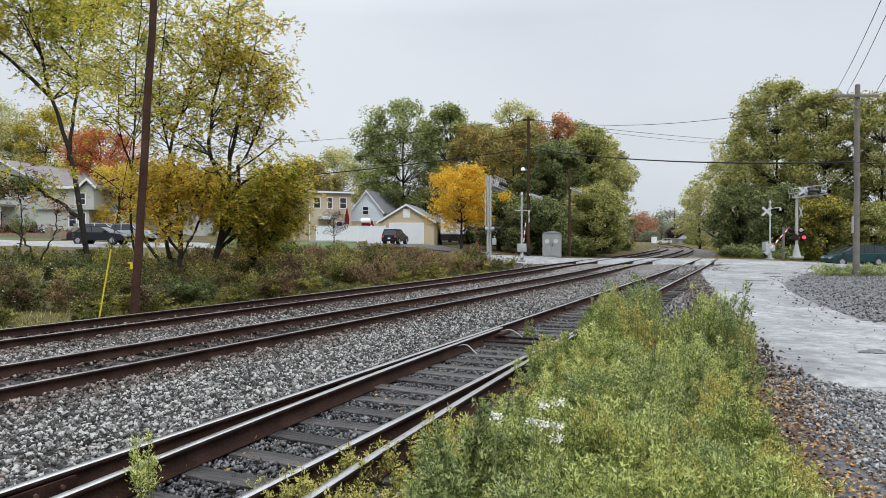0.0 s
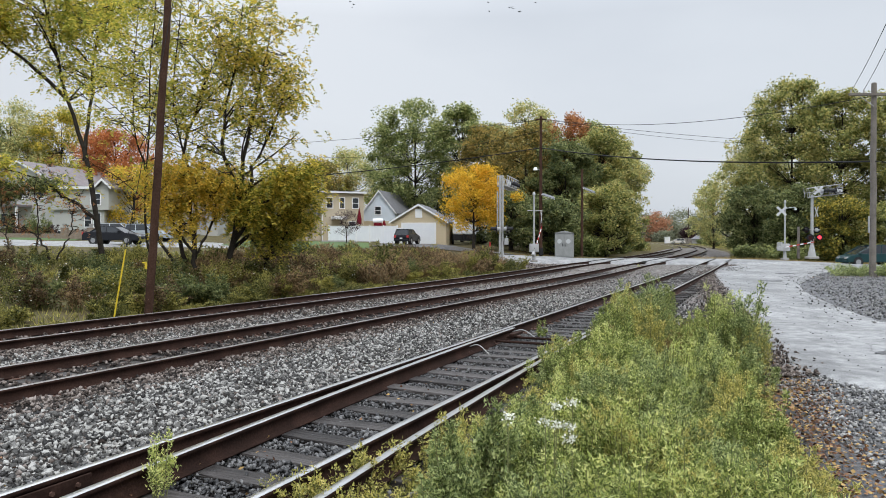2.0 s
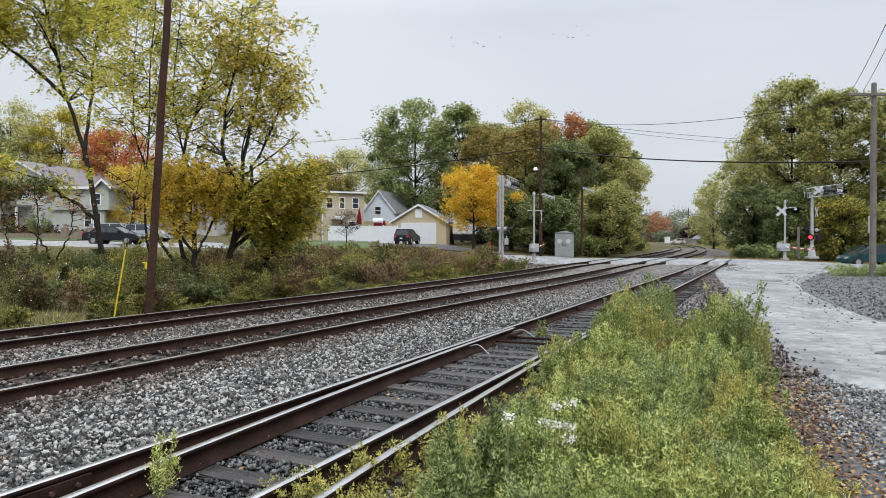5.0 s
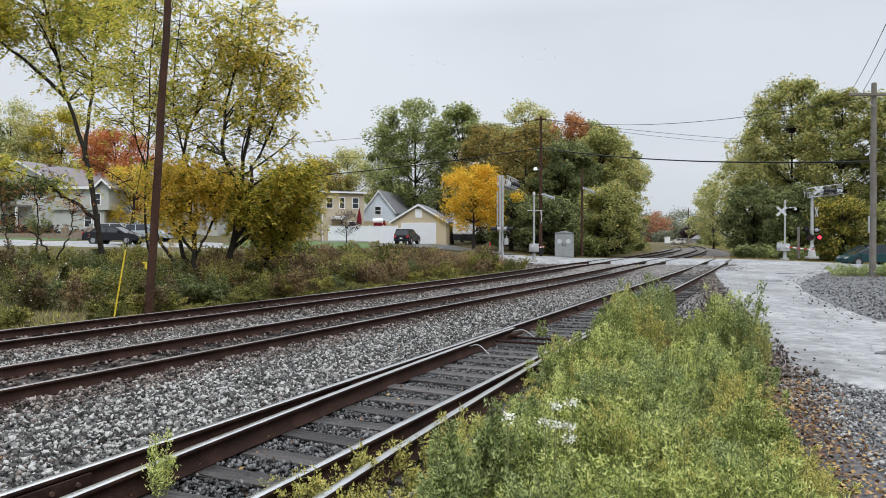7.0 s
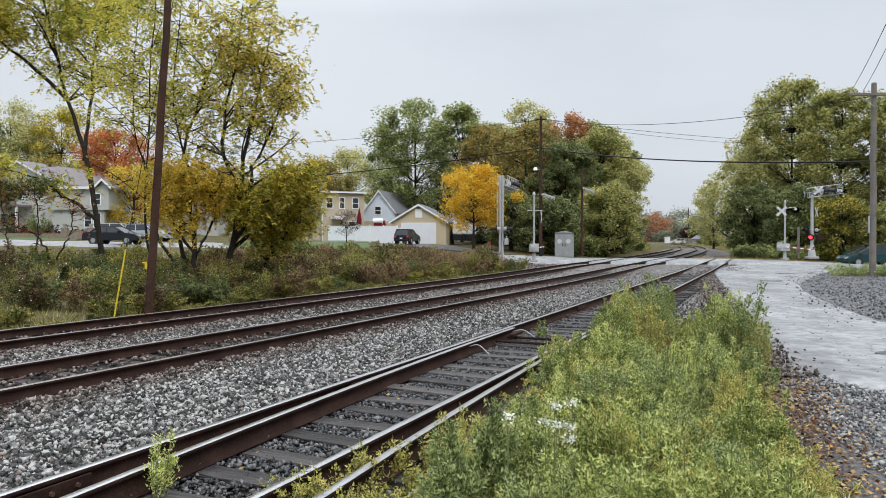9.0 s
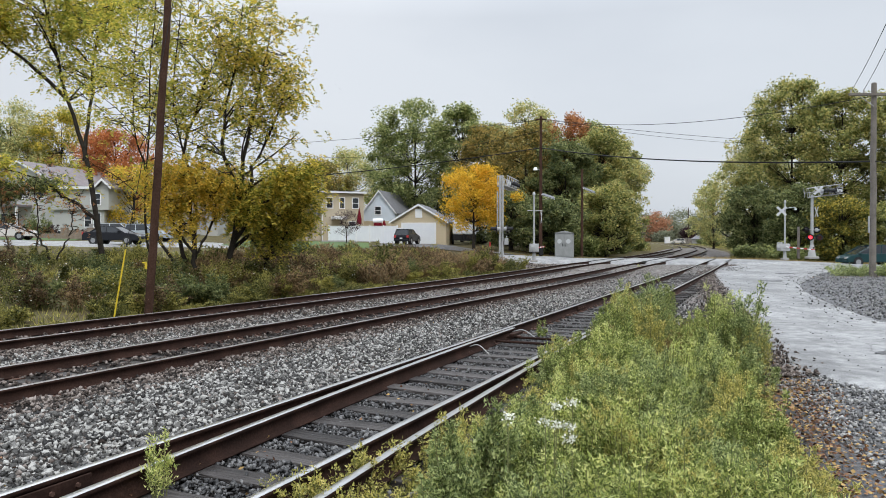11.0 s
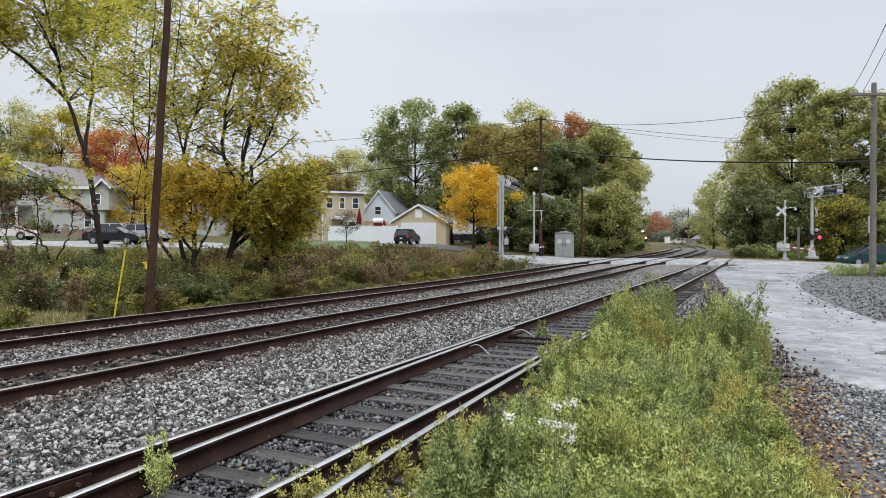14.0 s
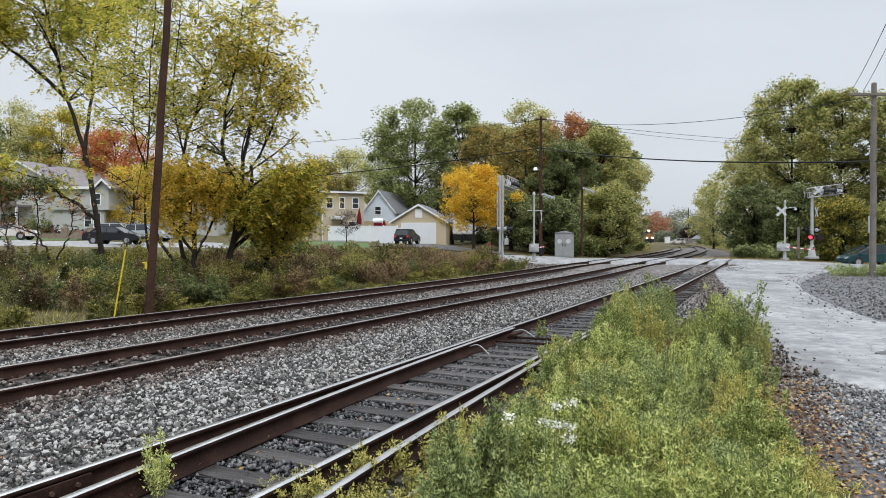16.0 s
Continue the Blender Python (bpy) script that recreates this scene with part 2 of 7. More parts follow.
M_BRUSH = leafmat("brush_leaf", (0.05, 0.06, 0.016), (0.19, 0.185, 0.05), (0.47, 0.42, 0.12), vary=0.4)
M_BRUSHDRY = leafmat("dry_brown_brush", (0.07, 0.045, 0.024), (0.2, 0.135, 0.07), (0.42, 0.29, 0.15), vary=0.35)
M_GRASS = leafmat("grass_blade", (0.105, 0.15, 0.03), (0.225, 0.247, 0.06), (0.39, 0.315, 0.09))
M_DRYGRASS = leafmat("dry_straw_grass", (0.26, 0.19, 0.08), (0.42, 0.31, 0.13), (0.55, 0.43, 0.20))
M_LITTER = mat("fallen_leaf", [(0.06, 0.03, 0.018), (0.16, 0.075, 0.04), (0.27, 0.15, 0.08), (0.42, 0.28, 0.11)], 0.8, 3, 30, 0, island=0.7, spec=0.2)


# ---- mesh helpers ----
def npmesh(name, V, F, material, smooth=False):
    """A mesh from arrays of places and of equal-sized faces."""
    V, F = np.asarray(V, dtype=np.float32), np.asarray(F, dtype=np.int32)
    me = bpy.data.meshes.new(name)
    k = F.shape[1]
    me.vertices.add(len(V))
    me.vertices.foreach_set("co", V.ravel())
    me.loops.add(F.size)
    me.loops.foreach_set("vertex_index", F.ravel())
    me.polygons.add(len(F))
    me.polygons.foreach_set("loop_start", np.arange(0, F.size, k, dtype=np.int32))
    me.polygons.foreach_set("loop_total", np.full(len(F), k, dtype=np.int32))
    if smooth:
        me.polygons.foreach_set("use_smooth", np.ones(len(F), dtype=bool))
    me.update(calc_edges=True)
    me.validate()
    me.materials.append(material)
    return me


def part(name, data, material=None, parent=None, label=""):
    """Links a bmesh or a mesh as one object under a thing or a part."""
    if isinstance(data, bmesh.types.BMesh):
        me = bpy.data.meshes.new(name)
        data.to_mesh(me)
        data.free()
        me.materials.append(material)
    else:
        me = data
    ob = new(name, me)
    ob.parent = parent
    return tagged(ob, label)


def thing(name, m, label, category, group="", kind=""):
    ob = new(name)
    ob.empty_display_size = 0.2
    ob.matrix_basis = m
    return tagged(ob, label, category, group, kind)


def box(bm, x0, x1, y0, y1, z0, z1, bevel=0.0, m=None):
    g = bmesh.ops.create_cube(bm, size=1, matrix=Matrix.Translation(((x0 + x1) / 2, (y0 + y1) / 2, (z0 + z1) / 2)) @ Matrix.Diagonal((x1 - x0, y1 - y0, z1 - z0, 1)))
    vs = g["verts"]
    if bevel:
        es = list({e for v in vs for e in v.link_edges})
        r = bmesh.ops.bevel(bm, geom=es, offset=bevel, segments=2, affect="EDGES", profile=0.6)
        vs = list({v for f in r["faces"] for v in f.verts} | {v for v in vs if v.is_valid})
    if m is not None:
        bmesh.ops.transform(bm, matrix=m, verts=vs)
    return bm


def boxed(*a, **k):
    return box(bmesh.new(), *a, **k)


def rod(bm, p, q, r0, r1=None, seg=10):
    """A round bar from p to q."""
    p, q = Vector(p), Vector(q)
    d = q - p
    rot = d.to_track_quat("Z", "Y").to_matrix().to_4x4()
    bmesh.ops.create_cone(bm, cap_ends=True, segments=seg, radius1=r0, radius2=r0 if r1 is None else r1, depth=d.length, matrix=Matrix.Translation((p + q) / 2) @ rot)
    return bm


def rodded(*a, **k):
    return rod(bmesh.new(), *a, **k)


def prism(pts, y0, y1, taper=0.0, zbase=0.0, zspan=1.0, bevel=0.0):
    """A side outline (x, z) drawn across from y0 to y1, narrowing by taper towards its top."""
    bm = bmesh.new()
    rows = []
    for y, s in ((y0, 1), (y1, -1)):
        rows.append([bm.verts.new((x, y + s * taper * max(0, (z - zbase) / zspan), z)) for x, z in pts])
    n = len(pts)
    bm.faces.new(rows[0])
    bm.faces.new(rows[1][::-1])
    for i in range(n):
        j = (i + 1) % n
        bm.faces.new((rows[0][j], rows[0][i], rows[1][i], rows[1][j]))
    bmesh.ops.recalc_face_normals(bm, faces=bm.faces)
    if bevel:
        bmesh.ops.bevel(bm, geom=list(bm.edges), offset=bevel, segments=2, affect="EDGES", profile=0.6)
    return bm


def tube(P, R, k=6):
    """Rings round a line of places."""
    P, R = np.asarray(P, float), np.asarray(R, float)
    T = np.gradient(P, axis=0)
    T /= np.linalg.norm(T, axis=1)[:, None] + 1e-9
    ref = np.where(np.abs(T[:, 2:3]) > 0.9, np.array([[1.0, 0, 0]]), np.array([[0, 0, 1.0]]))
    A = np.cross(T, ref)
    A /= np.linalg.norm(A, axis=1)[:, None] + 1e-9
    B = np.cross(T, A)
    a = np.arange(k) * 2 * np.pi / k
    V = (P[:, None] + R[:, None, None] * (np.cos(a)[None, :, None] * A[:, None] + np.sin(a)[None, :, None] * B[:, None])).reshape(-1, 3)
    i = np.arange(len(P) - 1)[:, None] * k
    j = np.arange(k)[None]
    F = np.stack([i + j, i + (j + 1) % k, i + k + (j + 1) % k, i + k + j], -1).reshape(-1, 4)
    return V, F


def join(pieces):
    Vs, Fs, o = [], [], 0
    for V, F in pieces:
        Vs.append(V)
        Fs.append(F + o)
        o += len(V)
    return np.concatenate(Vs), np.concatenate(Fs)


def leaves(rng, C, length, width, droop=0.2, spread=1.0, D=None, plain=False):
    """One folded four-cornered leaf at each place of C, or a plain three-cornered one."""
    n = len(C)
    if D is None:
        D = rng.normal(size=(n, 3)) * (1, 1, 0.6 * spread)
        D[:, 2] -= droop
    D = D / (np.linalg.norm(D, axis=1)[:, None] + 1e-9)
    S = np.cross(D, rng.normal(size=(n, 3)) * 0.6 + (0, 0, 1))
    S /= np.linalg.norm(S, axis=1)[:, None] + 1e-9
    U = np.cross(S, D)
    L = length * rng.uniform(0.6, 1.3, (n, 1))
    W = width * rng.uniform(0.6, 1.3, (n, 1))
    if plain:
        V = np.stack([C + S * W * 0.55, C - S * W * 0.55, C + D * L], 1).reshape(-1, 3)
        return V, np.arange(3 * n).reshape(n, 3)
    mid = C + D * L * 0.45 + U * W * 0.18
    V = np.stack([C, mid + S * W * 0.5, C + D * L, mid - S * W * 0.5], 1).reshape(-1, 3)
    F = np.arange(4 * n).reshape(n, 4)
    return V, F


def hermite(pts, n):
    """A smooth line through a few places."""
    pts = np.asarray(pts, float)
    t = np.linspace(0, len(pts) - 1, n)
    tang = np.gradient(pts, axis=0)
    i = np.minimum(t.astype(int), len(pts) - 2)
    u = (t - i)[:, None]
    return (2 * u**3 - 3 * u**2 + 1) * pts[i] + (u**3 - 2 * u**2 + u) * tang[i] + (-2 * u**3 + 3 * u**2) * pts[i + 1] + (u**3 - u**2) * tang[i + 1]


def smooth(a, b, x):
    t = np.clip((x - a) / (b - a), 0, 1)
    return t * t * (3 - 2 * t)


# ---- plan: lie of the land, tracks and roads ----
UM, NM = np.array((0.4352, 0.9003)), np.array((0.9003, -0.4352))
US, NS = np.array((0.4210, 0.9070)), np.array((0.9070, -0.4210))


def track_z(Y):
    return np.interp(Y, [0, 38, 66, 120, 255, 400, 3000], [0, 0, 0.10, 0.38, 1.02, 1.5, 3.0])


def land(X, Y):
    """Height of the ground."""
    X, Y = np.asarray(X, float), np.asarray(Y, float)
    dm = NM[0] * X + NM[1] * Y
    bank = np.interp(dm, [-400, -85, -71, -40, -33, -17, -15], [6.0, 2.9, 2.1, 1.3, 1.15, 0.05, 0.0])
    bank = bank * (0.25 + 0.75 * smooth(210, 110, Y)) * smooth(-60, -5, Y + 30)
    fall = -0.55 * smooth(24, 42, X) * smooth(30, 50, Y) * smooth(160, 90, Y)
    ripple = 0.05 * np.sin(X * 0.9 + 1.3 * np.sin(Y * 0.37)) * np.sin(Y * 0.71) * smooth(-15, -19, dm)
    return track_z(Y) - 0.32 + bank + fall + ripple


def at(x, y, dz=0.0, turn=0.0):
    return pose(x, y, float(land(x, y)) + dz, 0, 0, turn)


def main_line():
    """The middle of the second main track, a place for each metre from 20 m behind."""
    s = [NM * -8.97 + UM * k for k in (-20, 75)]
    pts = np.array([*s, (44.3, 118), (63.5, 185), (77.5, 254), (84, 330), (78, 420), (60, 520)])
    c = np.concatenate([[0], np.cumsum(np.linalg.norm(np.diff(pts, axis=0), axis=1))])
    t = np.arange(0, c[-1], 1.0)
    L = np.stack([np.interp(t, c, pts[:, 0]), np.interp(t, c, pts[:, 1])], 1)
    for _ in range(3):
        pad = np.concatenate([L[:1] + (L[0] - L[1]) * np.arange(20, 0, -1)[:, None], L, L[-1:] + (L[-1] - L[-2]) * np.arange(1, 21)[:, None]])
        L = np.stack([np.convolve(pad[:, i], np.ones(41) / 41, "valid") for i in (0, 1)], 1)
    return L


LINE = main_line()
LT = np.gradient(LINE, axis=0)
LT /= np.linalg.norm(LT, axis=1)[:, None]
LN = np.stack([LT[:, 1], -LT[:, 0]], 1)


def on_line(s, off):
    """Place and heading on the main line, s metres on, off metres to the right of the second track."""
    k = s + 20
    p = np.array([np.interp(k, np.arange(len(LINE)), LINE[:, i] + off * LN[:, i]) for i in (0, 1)])
    h = math.degrees(math.atan2(*[np.interp(k, np.arange(len(LINE)), LT[:, i]) for i in (0, 1)]))
    return p[0], p[1], h


def ground_sheet():
    a = np.linspace(-1, 1, 201)
    X = 25 * np.sinh(a * 5.3) / np.sinh(5.3) * 100 + 0
    b = np.linspace(-0.55, 1, 230)
    Y = 22 + 25 * np.sinh(b * 5.3) / np.sinh(5.3) * 110
    GX, GY = np.meshgrid(X, Y, indexing="ij")
    V = np.stack([GX, GY, land(GX, GY)], -1).reshape(-1, 3)
    n = len(Y)
    i = (np.arange(len(X) - 1)[:, None] * n + np.arange(n - 1)[None]).reshape(-1)
    F = np.stack([i, i + n, i + n + 1, i + 1], -1)
    ob = new("ground", npmesh("ground", V, F, M_GROUND, True))
    return tagged(ob, "uneven soil with leaf litter and low growth", "ground", kind="structure")


def strip(name, corners, n, material, label, category, lift=0.06, kind="structure"):
    """A sheet on the ground between two edge lines, each of a few places."""
    A, B = hermite(corners[0], n), hermite(corners[1], n)
    k = 14
    w = np.linspace(0, 1, k)[None, :, None]
    P = A[:, None] * (1 - w) + B[:, None] * w
    edge = np.zeros((n, k))
    edge[:, 0] = edge[:, -1] = 1
    rng = np.random.default_rng(len(name))
    P = P + edge[..., None] * rng.normal(0, 0.035, P.shape)
    Z = land(P[..., 0], P[..., 1]) + lift * (1 - edge) - 0.05 * edge
    V = np.concatenate([P, Z[..., None]], -1).reshape(-1, 3)
    i = (np.arange(n - 1)[:, None] * k + np.arange(k - 1)[None]).reshape(-1)
    F = np.stack([i, i + k, i + k + 1, i + 1], -1)
    me = npmesh(name, V, F, material, True)
    bm = bmesh.new()
    bm.from_mesh(me)
    bmesh.ops.recalc_face_normals(bm, faces=bm.faces)
    bm.to_mesh(me)
    bm.free()
    return tagged(new(name, me), label, category, kind=kind)


ground_sheet()
strip("road", [[(4.6, 54.6), (9, 54.6), (18, 54.2), (30, 50), (60, 44)], [(4.4, 60.5), (9, 63.5), (18, 65), (30, 63), (60, 62)]], 80, M_ASPHALT, "wet grey asphalt road over the railway crossing", "road", 0.305)
strip("access_road", [[(24, 54), (17, 45), (9.5, 24), (5.9, 13), (4.7, 9.2), (5.6, 7.4), (9, 5.4)], [(34, 53), (26, 45), (17.6, 34), (13.4, 26), (10.7, 18.5), (10.2, 15.2), (12.5, 11.5), (18, 9)]], 90, M_ASPHALT, "wet worn asphalt lane with pale patches", "road", 0.20)
strip("gravel_verge", [[(23.5, 46), (15.5, 32), (9.6, 19), (9.2, 13)], [(45, 46), (34, 32), (26, 20), (22, 13)]], 40, M_GRAVELBED, "dark grey gravel beside the lane", "gravel", 0.12)
strip("gravel_shoulder", [[(4.2, 9.6), (3.4, 7), (2.6, 4), (2.4, 1)], [(5.6, 9.4), (6.4, 7.2), (8, 5), (9, 1)]], 30, M_GRAVELBED, "dark wet gravel beside the lane", "gravel", 0.14)
strip("street", [[(-75, 30), (-45, 46), (-24, 53.5), (-17, 57)], [(-84, 44), (-54, 60), (-30, 66), (-22, 70)]], 60, M_ASPHALT, "wet grey residential street with parked cars", "road", 0.10)
strip("lawn", [[(-19, 60), (-12, 62), (-7, 67)], [(-24, 86), (-14, 86), (-9, 85)]], 20, M_LAWN, "short green lawn before the houses", "lawn", 0.16)
strip("front_lawn", [[(-95, 62), (-62, 64), (-36, 69)], [(-98, 74), (-64, 76), (-38, 80)]], 30, M_LAWN, "green front lawn of a house", "lawn", 0.10)
strip("driveway", [[(-8, 72), (-7.5, 78), (-7.5, 84)], [(8, 66), (3, 76), (0.5, 84)]], 20, M_GRAVELBED, "dark driveway before the garage", "driveway", 0.12)


def ballast_sheet(name, s0, s1, offs, zs, label, material):
    ks = np.arange(s0, s1 + 1.0, 2.0)
    V = []
    for s in ks:
        for o, z in zip(offs, zs):
            x, y, _ = on_line(s, o)
            V.append((x, y, float(track_z(y)) + z + 0.17 * float(smooth(36, 50, s)) * (s < 60 and o < 6.7)))
    k = len(offs)
    i = (np.arange(len(ks) - 1)[:, None] * k + np.arange(k - 1)[None]).reshape(-1)
    F = np.stack([i, i + 1, i + k + 1, i + k], -1)
    return tagged(new(name, npmesh(name, V, F, material)), label, "ballast", kind="structure")


ballast_sheet("ballast_bed", -18, 22, [-6.9, -5.7, -4.85, -4.6, -3.4, -3.1, -2.5, -2.0, -1.4, -0.85, -0.6, 0.6, 0.85, 1.5, 2.2, 3.0, 3.8, 4.6, 6.8, 7.6], [-0.60, -0.30, -0.28, -0.305, -0.305, -0.28, -0.27, -0.30, -0.27, -0.28, -0.305, -0.305, -0.28, -0.27, -0.24, -0.22, -0.21, -0.25, -0.25, -0.42], "grey crushed stone under the railway tracks", M_BEDSHADE)
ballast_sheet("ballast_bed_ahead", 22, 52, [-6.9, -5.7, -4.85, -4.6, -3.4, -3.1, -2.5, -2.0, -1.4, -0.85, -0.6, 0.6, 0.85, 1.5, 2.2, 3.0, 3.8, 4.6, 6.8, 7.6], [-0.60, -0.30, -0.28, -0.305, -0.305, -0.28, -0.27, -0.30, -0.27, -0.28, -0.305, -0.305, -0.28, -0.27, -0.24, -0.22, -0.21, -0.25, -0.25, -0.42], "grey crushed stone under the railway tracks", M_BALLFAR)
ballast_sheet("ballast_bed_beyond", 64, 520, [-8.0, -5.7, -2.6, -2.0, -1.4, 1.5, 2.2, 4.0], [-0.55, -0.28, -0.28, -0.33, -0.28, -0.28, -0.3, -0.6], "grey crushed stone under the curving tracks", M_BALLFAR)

RAIL = [(-0.07, -0.18), (0.07, -0.18), (0.07, -0.165), (0.012, -0.145), (0.012, -0.045), (0.036, -0.036), (0.036, -0.006), (0.026, 0.0), (-0.026, 0.0), (-0.036, -0.006), (-0.036, -0.036), (-0.012, -0.045), (-0.012, -0.145), (-0.07, -0.165)]


def rail(P, Z, parent, top, name="rail", label=""):
    """A rail swept along a line of places, its head worn bright."""
    P = np.asarray(P, float)
    T = np.gradient(P, axis=0)
    T /= np.linalg.norm(T, axis=1)[:, None]
    N = np.stack([T[:, 1], -T[:, 0]], 1)
    sec = np.array(RAIL)
    XY = P[:, None] + N[:, None] * sec[None, :, :1]
    ZZ = np.asarray(Z)[:, None] + sec[None, :, 1]
    V = np.concatenate([XY, ZZ[..., None]], -1).reshape(-1, 3)
    k = len(sec)
    i = (np.arange(len(P) - 1)[:, None] * k)
    j = np.arange(k)[None]
    F = np.stack([i + j, i + (j + 1) % k, i + k + (j + 1) % k, i + k + j], -1).reshape(-1, 4)
    me = npmesh(name, V, F, M_RAIL)
    me.materials.append(top)
    idx = np.tile(np.isin(np.arange(k), (6, 7, 8)), len(P) - 1).astype(np.int32)
    me.polygons.foreach_set("material_index", idx)
    return part(name, me, None, parent, label)


tie_bm = box(bmesh.new(), -1.3, 1.3, -0.115, 0.115, -0.18, 0.0, 0.012)
TIE = bpy.data.meshes.new("sleeper")
tie_bm.to_mesh(TIE)
tie_bm.free()
TIE.materials.append(M_TIE)
plate_bm = box(bmesh.new(), -0.17, 0.17, -0.09, 0.09, 0.0, 0.016, 0.004)
for sx in (-0.11, 0.11):
    for sy in (-0.05, 0.05):
        box(plate_bm, sx - 0.014, sx + 0.014, sy - 0.014, sy + 0.014, 0.016, 0.045)
PLATE = bpy.data.meshes.new("tie_plate")
plate_bm.to_mesh(PLATE)
plate_bm.free()
PLATE.materials.append(M_PLATE)


def flangeway(tr, P, dz):
    """A black strip as the shaded gap by a rail where the road crosses."""
    P = np.array(P)
    N = np.array((P[-1] - P[0])[::-1]) * (1, -1)
    N = N / np.linalg.norm(N)
    V = []
    for p in P:
        for e in (-0.04, 0.04):
            q = p + N * e
            for h in (-0.1, dz):
                V.append((q[0], q[1], float(track_z(q[1])) + h))
    F = []
    for i in range(len(P) - 1):
        a, b = 4 * i, 4 * i + 4
        F += [(a + 1, a + 3, b + 3, b + 1), (a, a + 1, b + 1, b), (a + 3, a + 2, b + 2, b + 3)]
    part("flangeway", npmesh("flangeway", V, F, M_BLACK), None, tr, "black strip in place of the shaded flangeway gap")


def main_track(off, label, seed):
    tr = thing("railway_track", pose(0, 0, 0), label, "railway track", "tracks", "structure")
    ks = np.concatenate([np.arange(-18, 72, 3.0), np.arange(72, 520, 4.0)])
    C = np.array([on_line(s, off)[:2] for s in ks])
    Nn = np.array([on_line(s, off + 1)[:2] for s in ks]) - C
    Z = track_z(C[:, 1]) - 0.10 * smooth(50, 28, C[:, 1])
    for e in (-0.752, 0.752):
        rail(C + Nn * e, Z, tr, M_RAILTOP2, label="brown rusted rail with a worn head")
    for e in (-0.66, 0.66):
        flangeway(tr, [on_line(k, off + e)[:2] for k in (54.8, 58, 62, 66, 68.5)], 0.025)
    rng = np.random.default_rng(seed)
    s = -10.0
    while s < 96:
        x, y, h = on_line(s, off)
        if not 51.5 < y < 66.5:
            z = float(track_z(y)) - 0.10 * float(smooth(50, 28, y)) - 0.185
            t = part("sleeper", TIE, None, tr)
            t.matrix_basis = pose(x + rng.normal(0, 0.03), y, z - 0.01, 0, 0, -h + rng.normal(0, 0.8))
            if s < 32:
                for e in (-0.752, 0.752):
                    px, py, _ = on_line(s, off + e)
                    part("tie_plate", PLATE, None, t).matrix_basis = Matrix.Translation((e, 0, 0))
        s += 0.56
    return tr


main_track(-3.97, "rusty main railway track on crushed stone", 1)
main_track(0.0, "rusty main railway track curving into the distance", 2)


def siding_track():
    tr = thing("siding_track", pose(0, 0, 0), "siding track with a switch and bare wooden sleepers", "railway track", "tracks", "structure")
    s = np.concatenate([np.arange(-6, 16, 0.8), np.arange(16, 67, 3.0)])
    for d, lab in ((-4.47, "straight stock rail with a shiny head"), (-2.97, "rail with a shiny head")):
        P = s[:, None] * US + d * NS
        rail(P, track_z(P[:, 1]) + 0.012, tr, M_RAILTOP, label=lab)
    q = np.arange(-6, 12.9, 0.6)
    for d in (-4.47, -2.97):
        P = q[:, None] * US + (d + 0.085 + 0.0035 * (12.7 - q[:, None]) ** 2) * NS
        rail(P, track_z(P[:, 1]) + 0.004, tr, M_RAILTOP, "switch_rail", "diverging switch rail with a shiny head")
    for d in (-4.38, -3.06):
        flangeway(tr, [(k * US + d * NS) for k in (57.3, 60, 63, 66)], 0.03)
    rng = np.random.default_rng(5)
    k = -3.0
    while k < 57:
        c = k * US + (-3.72 + (0.16 if k < 9 else 0)) * NS
        if c[1] < 51:
            t = part("sleeper", TIE, None, tr)
            t.matrix_basis = pose(c[0], c[1], float(track_z(c[1])) - 0.172 + rng.normal(0, 0.008), 0, rng.normal(0, 0.6), -24.9 + rng.normal(0, 1.6))
            if k < 26:
                for e in (-0.75, 0.75):
                    part("tie_plate", PLATE, None, t).matrix_basis = Matrix.Translation((e - (0.16 if k < 9 else 0), 0, 0))
        k += 0.56
    rods = thing("switch_rod", pose(0, 0, 0), "rusted switch rods between the siding rails", "switch rod")
    for k0 in (11.6, 12.2):
        c = k0 * US - 3.72 * NS
        b = rodded((c[0] - NS[0] * 0.9, c[1] - NS[1] * 0.9, -0.12), (c[0] + NS[0] * 0.9, c[1] + NS[1] * 0.9, -0.12), 0.022)
        part("rod", b, M_RAIL, rods)
    for k0, d in ((7.4, -4.47), (3.1, -4.47), (8.6, -2.97), (18.0, -4.47), (26.0, -4.47)):
        for e in (-0.05, 0.05):
            c = k0 * US + (d + e) * NS
            jb = part("joint_bar", boxed(-0.012, 0.012, -0.42, 0.42, -0.05, 0.05, 0.006, pose(c[0], c[1], -0.08, 0, 0, -24.9)), M_RAIL, tr)
            for q in (-0.3, -0.1, 0.1, 0.3):
                b = c + US * q
                part("bolt", rodded((b[0], b[1], -0.08), (b[0] + NS[0] * e * 0.6, b[1] + NS[1] * e * 0.6, -0.08), 0.018, 0.018, 6), M_PLATE, jb)
    k0 = 12.2
    lever = k0 * US - 4.2 * NS
    part("heel_block", boxed(-0.05, 0.05, -0.25, 0.25, -0.02, 0.03, 0.01, pose(lever[0], lever[1], -0.06, 0, 0, -24.9)), M_RAIL, rods)
    return tr


siding_track()


